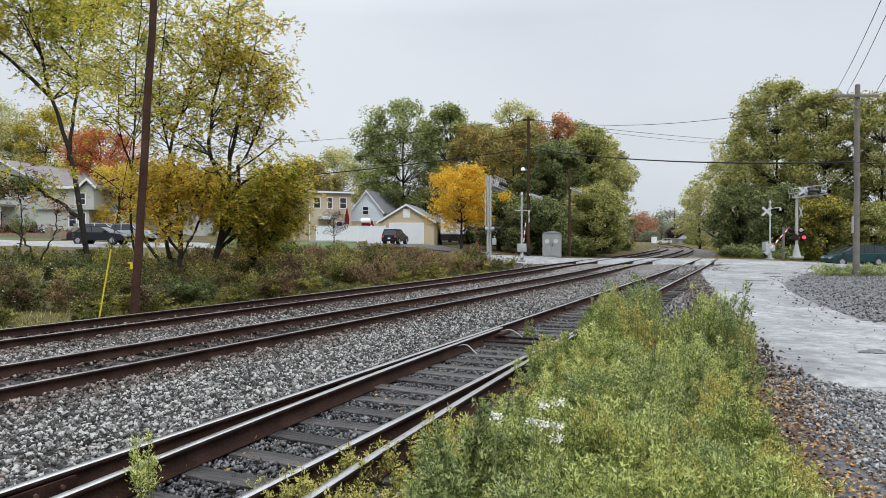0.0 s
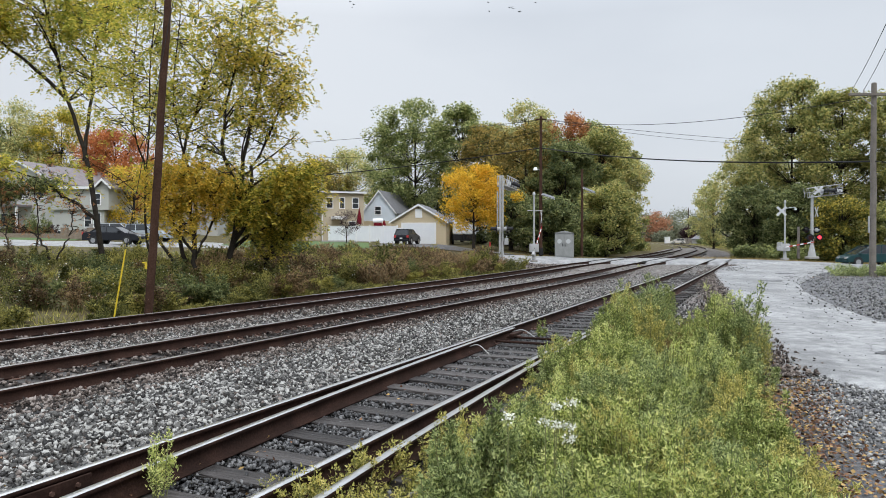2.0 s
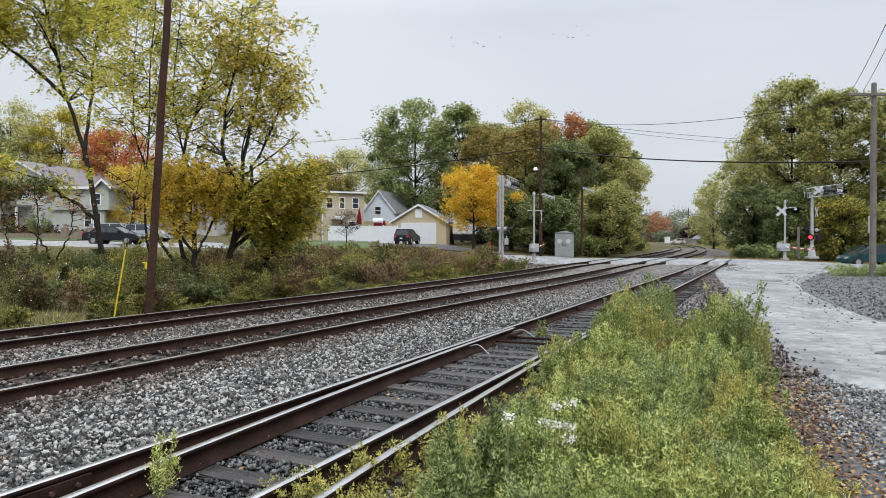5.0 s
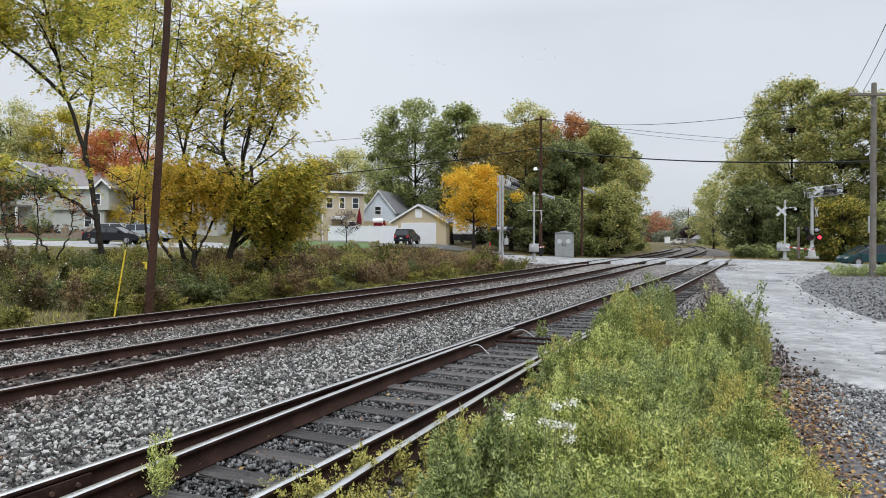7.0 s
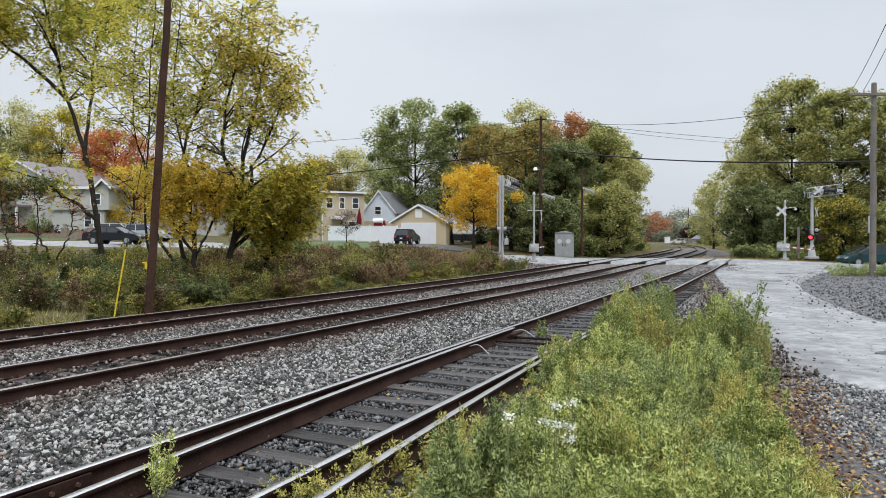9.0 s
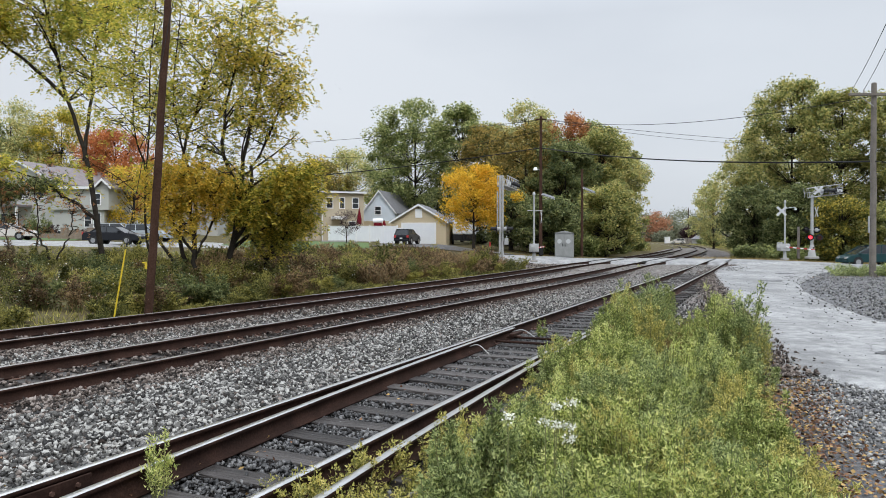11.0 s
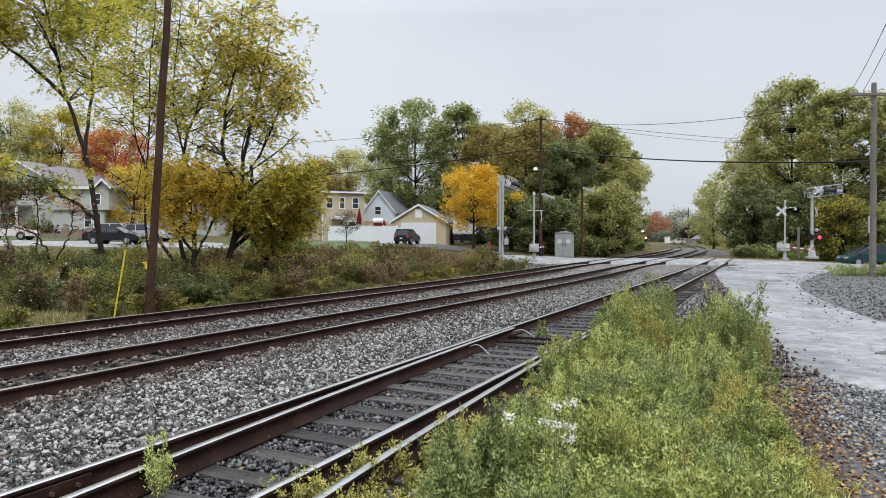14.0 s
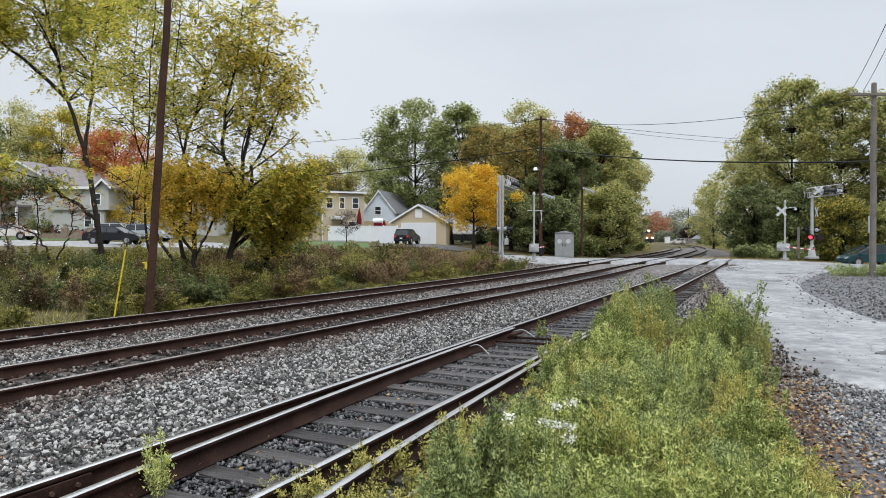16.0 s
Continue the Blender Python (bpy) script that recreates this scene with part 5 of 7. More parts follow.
cb = thing("signal_cabinet", pose(11.01, 64, 0.06, 0, 0, -14), "grey metal railway signal cabinet beside the crossing", "signal cabinet")
part("body", boxed(-0.82, 0.82, -0.6, 0.6, 0.12, 2.3, 0.02), M_CABINET, cb)
part("roof", prism([(-0.9, 2.3), (0.9, 2.3), (0, 2.5)], -0.68, 0.68, bevel=0.008), M_CABINET, cb)
for e in (-0.76, 0.03):
    d = part("door", boxed(e, e + 0.73, -0.64, -0.602, 0.25, 2.2, 0.012), M_CABINET, cb)
    part("vent", rodded((e + 0.36, -0.66, 1.55), (e + 0.36, -0.64, 1.55), 0.2, 0.2, 20), M_BLUEW_PATCH, d, "pale painted-over patch")
    part("handle", boxed(e + (0.62 if e < 0 else 0.06), e + (0.66 if e < 0 else 0.1), -0.68, -0.64, 1.1, 1.35), M_BLACK, d)
for ex in (-0.7, 0.7):
    for ey in (-0.5, 0.5):
        part("leg", boxed(ex - 0.06, ex + 0.06, ey - 0.06, ey + 0.06, -0.05, 0.13), M_CABINET, cb)
mk = thing("marker_post", pose(3.59, 54, 0.1), "white marker post with a red top", "marker post")
part("post", rodded((0, 0, 0), (0, 0, 1.1), 0.055), M_WHITE, mk)
part("top", rodded((0, 0, 1.1), (0, 0, 1.45), 0.056), M_RED, mk)


# ---- vehicles ----
def paint(name, c, rough=0.3):
    return mat(name, [tuple(v * 0.85 for v in c), c], rough, 1.5, 20, 0, spec=0.2)


def vehicle(name, m, low, cab, W, wheels, wr, col, label, category, roof_y=0.19, van=False):
    """A car: body, glazed cabin, roof, pillars, wheels, lights and bumpers; the front is at +x."""
    root = thing(name, m, label, category)
    body = part("body", prism(low, -W / 2, W / 2, 0.05, 0.5, 0.5, 0.05), col, root)
    z0, z1 = min(z for _, z in cab), max(z for _, z in cab)
    part("glazing", prism(cab, -W / 2 + 0.07, W / 2 - 0.07, roof_y, z0, z1 - z0, 0.02), M_GLASS, root, "dark glazed cabin")
    xs = sorted(x for x, z in cab if z > z1 - 0.1)
    part("roof", boxed(xs[0] - 0.03, xs[-1] + 0.03, -W / 2 + 0.06 + roof_y, W / 2 - 0.06 - roof_y, z1 - 0.035, z1 + 0.03, 0.025), col, root)
    for s in (-1, 1):
        yb, yt = s * (W / 2 - 0.075), s * (W / 2 - 0.075 - roof_y)
        part("pillar", rodded((cab[-1][0], yb, z0), (xs[-1], yt, z1), 0.035), col, root)
        part("pillar", rodded((cab[0][0], yb, z0), (xs[0], yt, z1), 0.05), col, root)
        for k in range(2 if van else 1):
            xm = xs[0] + (xs[-1] - xs[0]) * (k + 1) / (3 if van else 2)
            part("pillar", rodded((xm + 0.1, yb, z0), (xm, yt, z1), 0.04), col, root)
        xf, xr = max(x for x, _ in low), min(x for x, _ in low)
        part("headlight", boxed(xf - 0.22, xf + 0.01, s * W * 0.30 - 0.18, s * W * 0.30 + 0.18, 0.60, 0.76, 0.03), M_CHROME, root, "clear headlight")
        part("tail_light", boxed(xr - 0.015, xr + 0.12, s * W * 0.40 - 0.12, s * W * 0.40 + 0.12, 0.72, 0.98, 0.02), M_RED, root, "red tail light")
        part("mirror", boxed(cab[-1][0] - 0.45, cab[-1][0] - 0.28, s * (W / 2 + 0.02) - 0.07, s * (W / 2 + 0.02) + 0.07, z0 + 0.02, z0 + 0.16, 0.02), col, root)
        for wx in wheels:
            w = part("wheel", rodded((wx, s * (W / 2 - 0.2), wr), (wx, s * (W / 2 + 0.012), wr), wr, wr, 22), M_TYRE, root)
            part("rim", rodded((wx, s * (W / 2 - 0.02), wr), (wx, s * (W / 2 + 0.022), wr), wr * 0.66, wr * 0.62, 16), M_RIM, w)
            part("wheel_arch", rodded((wx, s * (W / 2 - 0.3), wr + 0.02), (wx, s * (W / 2 + 0.004), wr + 0.02), wr + 0.07, wr + 0.07, 22), M_BLACK, body)
    part("bumper", boxed(xf - 0.1, xf + 0.05, -W / 2 + 0.1, W / 2 - 0.1, 0.3, 0.5, 0.04), col, root)
    part("bumper", boxed(xr - 0.05, xr + 0.1, -W / 2 + 0.1, W / 2 - 0.1, 0.32, 0.52, 0.04), col, root)
    part("number_plate", boxed(xr - 0.065, xr - 0.05, -0.16, 0.16, 0.6, 0.72), M_WHITE, root)
    return root


SEDAN = [(-2.35, 0.32), (-2.38, 0.7), (-2.25, 0.96), (-1.6, 1.0), (0.9, 0.95), (2.05, 0.82), (2.35, 0.62), (2.36, 0.3)]
SEDANC = [(-1.75, 0.96), (-1.05, 1.40), (0.2, 1.42), (1.15, 0.93)]
SUV = [(-2.2, 0.36), (-2.25, 0.8), (-2.2, 1.05), (1.0, 1.05), (2.0, 0.98), (2.22, 0.75), (2.24, 0.36)]
SUVC = [(-2.1, 1.03), (-1.85, 1.62), (0.1, 1.66), (0.95, 1.03)]
VAN = [(-2.4, 0.34), (-2.45, 0.8), (-2.42, 1.05), (1.2, 1.05), (2.2, 0.86), (2.42, 0.64), (2.42, 0.32)]
VANC = [(-2.35, 1.02), (-2.15, 1.66), (-0.2, 1.74), (0.35, 1.66), (1.75, 0.93)]
C_BLACK, C_WHITE, C_SILVER, C_TEAL = paint("black_car_paint", (0.015, 0.016, 0.02)), paint("champagne_car_paint", (0.60, 0.57, 0.52)), paint("silver_car_paint", (0.50, 0.52, 0.54)), paint("dark_teal_car_paint", (0.012, 0.044, 0.047))
C_GREY = paint("pale_grey_car_paint", (0.36, 0.40, 0.43))
vehicle("sedan_car", at(-26.40, 57, 0.1, -6), SEDAN, SEDANC, 1.78, (-1.4, 1.42), 0.31, C_BLACK, "black sedan parked on the street", "car")
vehicle("suv_car", at(-31.9, 70, 0.1, 6), SUV, SUVC, 1.85, (-1.35, 1.38), 0.35, C_SILVER, "silver-grey car parked across the street", "car")
vehicle("suv_car", at(-28.81, 69, 0.1, -12), SUV, SUVC, 1.85, (-1.35, 1.38), 0.35, C_GREY, "pale grey car parked by the trees", "car")
vehicle("minivan", at(33.32 + 2.4, 59, 0.2, 180), VAN, VANC, 1.9, (-1.5, 1.55), 0.34, C_TEAL, "dark teal minivan waiting at the crossing", "minivan", 0.16, True)
vehicle("suv_car", at(-4.08, 81, 0.12, 75), SUV, SUVC, 1.85, (-1.35, 1.38), 0.36, C_BLACK, "black car parked before the garage", "car")
white_car = vehicle("sedan_car", pose(-60, 63, 1.72), SEDAN, SEDANC, 1.78, (-1.4, 1.42), 0.31, C_WHITE, "champagne sedan that drives up and stops", "car")


def trailer():
    t = thing("camper_trailer", at(2.68, 88, 0.1, 0), "white camper trailer with a black lower front", "trailer")
    part("body", boxed(-1.5, 1.5, 0, 6, 1.25, 3.1, 0.2), M_WHITE, t)
    part("skirt", boxed(-1.48, 1.48, 0.05, 5.9, 0.5, 1.25, 0.08), M_BLACK, t)
    part("hitch", rodded((-0.5, 0.1, 0.5), (0, -1.3, 0.5), 0.06), M_BLACK, t)
    part("hitch", rodded((0.5, 0.1, 0.5), (0, -1.3, 0.5), 0.06), M_BLACK, t)
    part("gas_bottle", rodded((-0.15, -0.4, 0.5), (-0.15, -0.4, 1.2), 0.17), M_BLACK, t)
    part("gas_bottle", rodded((0.22, -0.4, 0.5), (0.22, -0.4, 1.2), 0.17), M_BLACK, t)
    for e in (-1.4, 1.4):
        w = part("wheel", rodded((e - 0.1, 3, 0.35), (e + 0.1, 3, 0.35), 0.35, 0.35, 18), M_TYRE, t)


trailer()


# ---- houses ----
def boards(name, c, step):
    """Boards with a shadow line at each step."""
    m = mat(name, [tuple(v * 0.9 for v in c), c], 0.7, 0.7, 25, 0)
    n, l = m.node_tree.nodes, m.node_tree.links
    co = n.new("ShaderNodeTexCoord")
    sx = n.new("ShaderNodeSeparateXYZ")
    dv = n.new("ShaderNodeMath")
    dv.operation = "DIVIDE"
    dv.inputs[1].default_value = step
    fr = n.new("ShaderNodeMath")
    fr.operation = "FRACT"
    bp = n.new("ShaderNodeBump")
    bp.inputs["Strength"].default_value, bp.inputs["Distance"].default_value = 0.8, 0.02
    bp.invert = True
    l.new(co.outputs["Object"], sx.inputs[0])
    l.new(sx.outputs["Z"], dv.inputs[0])
    l.new(dv.outputs[0], fr.inputs[0])
    l.new(fr.outputs[0], bp.inputs["Height"])
    l.new(bp.outputs["Normal"], n["Principled BSDF"].inputs["Normal"])
    return m


M_CREAM = boards("cream_siding", (0.52, 0.43, 0.29), 0.18)
M_TAN = boards("tan_siding", (0.46, 0.39, 0.28), 0.16)
M_BLUEW = boards("pale_blue_siding", (0.60, 0.66, 0.72), 0.16)
M_GREYW = boards("pale_grey_siding", (0.44, 0.44, 0.41), 0.2)
M_ROOF = mat("grey_shingle_roof", [(0.13, 0.13, 0.14), (0.22, 0.22, 0.23)], 0.85, 1.5, 18, 0.4)
M_ROOFB = mat("brown_grey_shingle_roof", [(0.15, 0.13, 0.13), (0.26, 0.23, 0.23)], 0.85, 1.5, 18, 0.4)
M_FENCE = mat("white_vinyl", [(0.66, 0.68, 0.72), (0.76, 0.78, 0.80)], 0.45, 1, 20, 0)
M_BRICK = mat("brown_brick_base", [(0.16, 0.12, 0.09), (0.30, 0.24, 0.19)], 0.9, 4, 12, 0.4)


def window(parent, x0, x1, z0, z1, y, side=-1):
    """A window on a wall of constant y; side -1 faces -y."""
    w = part("window", boxed(x0, x1, min(y, y + side * 0.03), max(y, y + side * 0.03), z0, z1), M_GLASS, parent, "dark window pane")
    t = 0.09
    for a, b, c, d in ((x0 - t, x1 + t, z0 - t, z0), (x0 - t, x1 + t, z1, z1 + t), (x0 - t, x0, z0, z1), (x1, x1 + t, z0, z1)):
        part("frame", boxed(a, b, min(y, y + side * 0.06), max(y, y + side * 0.06), c, d), M_WHITE, w, "white frame")
    part("sash", boxed(x0, x1, min(y, y + side * 0.045), max(y, y + side * 0.045), (z0 + z1) / 2 - 0.03, (z0 + z1) / 2 + 0.03), M_WHITE, w)
    return w


def gable_house(name, m, W, D, eave, peak, wall, roof, label, over=0.3, category="house"):
    """Walls with a gable to -y, and two roof slabs; the middle of the front foot is the origin."""
    h = thing(name, m, label, category)
    bm = bmesh.new()
    pts = [(-W / 2, -0.4), (W / 2, -0.4), (W / 2, eave), (0, peak), (-W / 2, eave)]
    A = [bm.verts.new((x, 0, z)) for x, z in pts]
    B = [bm.verts.new((x, D, z)) for x, z in pts]
    bm.faces.new(A)
    bm.faces.new(B[::-1])
    for i in range(5):
        j = (i + 1) % 5
        bm.faces.new((A[j], A[i], B[i], B[j]))
    bmesh.ops.recalc_face_normals(bm, faces=bm.faces)
    part("wall", bm, wall, h)
    k = (peak - eave) / (W / 2)
    for s in (-1, 1):
        xo = s * (W / 2 + over)
        zo = eave - k * over
        bm = prism([(0, peak + 0.02), (xo, zo + 0.02), (xo, zo + 0.17), (0, peak + 0.17)], -over, D + over)
        r = part("roof", bm, roof, h, "shingled roof slope")
        bm = prism([(0, peak - 0.1), (xo, zo - 0.1), (xo, zo + 0.14), (0, peak + 0.14)], -over - 0.05, -over - 0.005)
        part("barge_board", bm, M_WHITE, r, "white trim board")
    return h


g = gable_house("garage", at(-2.96, 86, 0.05, -8), 6.74, 8, 2.75, 4.75, M_CREAM, M_ROOF, "cream garage with a wide white door", category="garage")
gd = part("garage_door", boxed(-2.0, 2.0, -0.06, 0.02, 0, 2.45, 0.01), M_WHITE, g, "white sectional door")
for k in range(5):
    part("panel", boxed(-1.98, 1.98, -0.085, -0.06, 0.03 + 0.485 * k, 0.49 + 0.485 * k, 0.008), M_FENCE, gd)
for a in ((-2.15, -2.0, 0, 2.6), (2.0, 2.15, 0, 2.6), (-2.0, 2.0, 2.45, 2.6)):
    part("door_trim", boxed(a[0], a[1], -0.09, 0.02, a[2], a[3]), M_WHITE, g)
part("loft_hatch", boxed(-0.42, 0.42, -0.07, 0.02, 3.2, 4.25, 0.01), M_WHITE, g, "white loft hatch")
part("wall_lamp", boxed(-0.1, 0.1, -0.2, -0.02, 4.32, 4.45, 0.02), M_BLACK, g)

b = gable_house("house", at(-9.40, 104, 0.0, -14), 5.0, 9, 4.2, 7.3, M_BLUEW, M_ROOF, "small pale blue gabled house with a grey roof", 0.25)
window(b, -0.6, 0.25, 3.9, 5.0, 0)
part("lower_wall", boxed(-2.52, 2.52, -0.05, 0.02, -0.4, 2.9), M_CREAM, b, "cream lower wall")

y = thing("house", at(-13.88, 98, 0.1, 24), "tan two-storey house with a low roof", "house")
part("wall", boxed(-3.0, 3.0, 0, 8, -0.5, 6.6), M_TAN, y)
part("roof", boxed(-3.3, 3.3, -0.35, 8.3, 6.6, 6.85, 0.05), M_ROOF, y)
part("gutter", boxed(-3.3, 3.3, -0.45, -0.35, 6.55, 6.75), M_WHITE, y)
part("downpipe", rodded((-2.95, -0.06, 0), (-2.95, -0.06, 6.6), 0.06), M_WHITE, y)
for e in (-1.9, 0.0, 1.8):
    window(y, e - 0.42, e + 0.42 if e else 0.2, 4.5, 5.9, 0)
window(y, 0.9, 1.7, 1.4, 2.6, 0)
part("extension", boxed(-8.5, -3.0, 0.5, 7, -0.5, 3.6), M_TAN, y, "lower tan wing")
part("extension_roof", prism([(-8.8, 3.6), (-2.9, 3.6), (-2.9, 4.9)], 0.2, 7.3), M_ROOF, y)
part("awning", prism([(-1.7, 2.9), (0.2, 2.9), (0.2, 3.3), (-1.7, 3.3)], -1.6, 0.0), M_WHITE, y, "white awning")

f = thing("fence", at(-9.56, 86, 0.1, 0), "white vinyl privacy fence on a terrace", "fence")
for k in range(26):
    part("board", boxed(-4.3 + k * 0.32, -3.985 + k * 0.32, -0.03, 0.03, 0.1, 1.95), M_FENCE, f)
for k in range(6):
    part("post", boxed(-4.4 + k * 1.66, -4.26 + k * 1.66, -0.08, 0.08, -0.1, 2.1, 0.01), M_WHITE, f)
part("rail", boxed(-4.3, 4.1, -0.05, 0.05, 1.93, 2.0), M_WHITE, f)
f2 = thing("fence", at(-6.24, 83, 0.1, 8), "white slatted fence gate by the driveway", "fence")
for k in range(7):
    part("board", boxed(-1.1 + k * 0.34, -0.84 + k * 0.34, -0.03, 0.03, 0.05, 1.9), M_FENCE, f2)
part("rail", boxed(-1.2, 1.4, 0.03, 0.09, 1.75, 1.9), M_WHITE, f2)
part("rail", boxed(-1.2, 1.4, 0.03, 0.09, 0.1, 0.25), M_WHITE, f2)
st = thing("terrace_wall", at(-11.56, 84, 0.0, 0), "low pale wall under the white fence", "wall")
part("wall", boxed(-2.9, 1.2, 0, 0.4, -0.2, 0.35, 0.02), M_CONCRETE, st)


def parasol(x, y, z, h, label):
    u = thing("parasol", pose(x, y, z), label, "parasol")
    part("pole", rodded((0, 0, 0), (0, 0, h), 0.03), M_ALU, u)
    bm = bmesh.new()
    rod(bm, (0, 0, h * 0.35), (0, 0, h * 0.55), 0.28, 0.3, 10)
    rod(bm, (0, 0, h * 0.55), (0, 0, h), 0.3, 0.04, 10)
    part("canopy", bm, M_CLOTH, u, "folded dark red cloth")


parasol(-10.54, 89, 2.70, 3.13, "closed dark red parasol on the terrace")
parasol(-7.49, 90, 2.57, 1.73, "small closed red parasol behind the fence")
gr = thing("grill", pose(-8.19, 89, 2.56), "covered grill behind the white fence", "grill")
part("body", boxed(-0.5, 0.5, -0.3, 0.3, 0.0, 1.35, 0.08), M_CLOTH, gr)
part("lid", rodded((-0.6, 0, 1.6), (0.6, 0, 1.6), 0.32, 0.32, 16), M_WHITE, gr, "white lid")


hl = gable_house("house", at(-49.07, 82, 0.0, -10), 9.5, 14, 5.9, 8.4, M_GREYW, M_ROOFB, "pale grey two-storey house with a porch", 0.4)
for e in (-3.2, -0.6, 2.2):
    window(hl, e, e + 0.9, 4.2, 5.5, 0)
part("base", boxed(-4.8, 4.8, -0.08, 0.02, -0.4, 0.7), M_BRICK, hl, "brick base")
pr = part("porch_roof", prism([(-5.7, 3.1), (1.6, 3.1), (1.6, 3.35), (-5.7, 3.35)], -2.4, 0.0), M_ROOFB, hl)
for e in (-5.2, -3.0, -0.8, 1.4):
    part("porch_post", boxed(e - 0.09, e + 0.09, -2.3, -2.1, 0.2, 3.1), M_WHITE, hl)
part("porch_floor", boxed(-5.7, 1.6, -2.4, 0.0, -0.3, 0.3), M_BRICK, hl)
part("front_door", boxed(-1.2, -0.2, -0.06, 0.0, 0.3, 2.4, 0.01), M_BLACK, hl)
for e in (-4.4, -2.6):
    window(hl, e, e + 1.0, 0.9, 2.4, 0)
wing = thing("house", at(-40.45, 80, 0.0, 6), "pale grey house wing with an overhanging upper floor", "house")
part("lower_wall", boxed(-3.6, 2.0, 0, 8, -0.4, 3.2), M_GREYW, wing)
part("base", boxed(-3.62, 2.02, -0.05, 0.0, -0.4, 0.9), M_BRICK, wing, "brick base")
part("upper_wall", boxed(-3.6, 2.6, -0.35, 8, 3.2, 5.8), M_GREYW, wing)
part("roof", prism([(-4.0, 5.75), (1.1, 5.75), (2.0, 6.7), (3.0, 5.75), (3.0, 5.55), (2.0, 6.5), (1.1, 5.55), (-4.0, 5.55)], -0.8, 8.4), M_ROOFB, wing)
part("barge_board", prism([(-4.0, 5.8), (1.1, 5.8), (2.0, 6.75), (3.0, 5.8), (3.0, 5.5), (2.0, 6.45), (1.1, 5.5), (-4.0, 5.5)], -0.86, -0.81), M_WHITE, wing)
part("gable", prism([(1.3, 5.6), (2.6, 5.6), (2.0, 6.4)], -0.33, 0.0), M_GREYW, wing)
w = window(wing, -0.1, 0.6, 1.3, 2.8, 0)
w = window(wing, 0.9, 1.6, 1.3, 2.8, 0)
window(wing, 0.7, 1.7, 3.8, 5.0, -0.35)
window(wing, -3.0, -2.0, 0.0, 0.8, -0.05)
wall = thing("garden_wall", at(-39.69, 72, 0.0, 6), "low brown brick garden wall before the house", "wall")
part("wall", boxed(-6.5, 4.5, 0, 0.35, -0.3, 0.6, 0.02), M_BRICK, wall)
for e in (1.0, 3.6):
    part("pier", boxed(e - 0.3, e + 0.3, -0.1, 0.45, -0.3, 1.2, 0.02), M_BRICK, wall)
    part("urn", rodded((e, 0.18, 1.2), (e, 0.18, 1.6), 0.13, 0.24, 14), M_CONCRETE, wall, "pale stone urn")
bk = gable_house("house", at(-38.14, 105, 0.0, 10), 9, 10, 4.5, 7.2, M_GREYW, M_ROOF, "grey house behind the golden trees", 0.3)
window(bk, -2, -1, 2.0, 3.2, 0)
window(bk, 1, 2, 2.0, 3.2, 0)

# far things by the curve
fb = thing("relay_box", pose(76.22, 240, 0.75), "pale equipment box beside the far track", "equipment box")
part("body", boxed(-0.8, 0.8, -0.6, 0.6, 0, 2.3, 0.05), M_WHITE, fb)
part("roof", boxed(-0.9, 0.9, -0.7, 0.7, 2.3, 2.4), M_ALU, fb)
sh = gable_house("shed", pose(79.46, 215, 0.6, 0, 0, 8), 3.6, 4, 1.7, 2.8, M_CONCRETE, M_ROOF, "small grey shed beside the far tracks", category="shed")
tk = vehicle("pickup_truck", pose(74.70, 225, 0.75, 0, 0, 175), SUV, SUVC, 1.9, (-1.35, 1.38), 0.36, C_WHITE, "white truck parked beside the far track", "truck")
ff = thing("fence", pose(79.16, 228, 0.7), "low dark fence beside the far track", "fence")
for k in range(9):
    part("board", boxed(-2.4 + k * 0.55, -1.95 + k * 0.55, -0.04, 0.04, 0, 1.9), M_POLEGREY, ff)


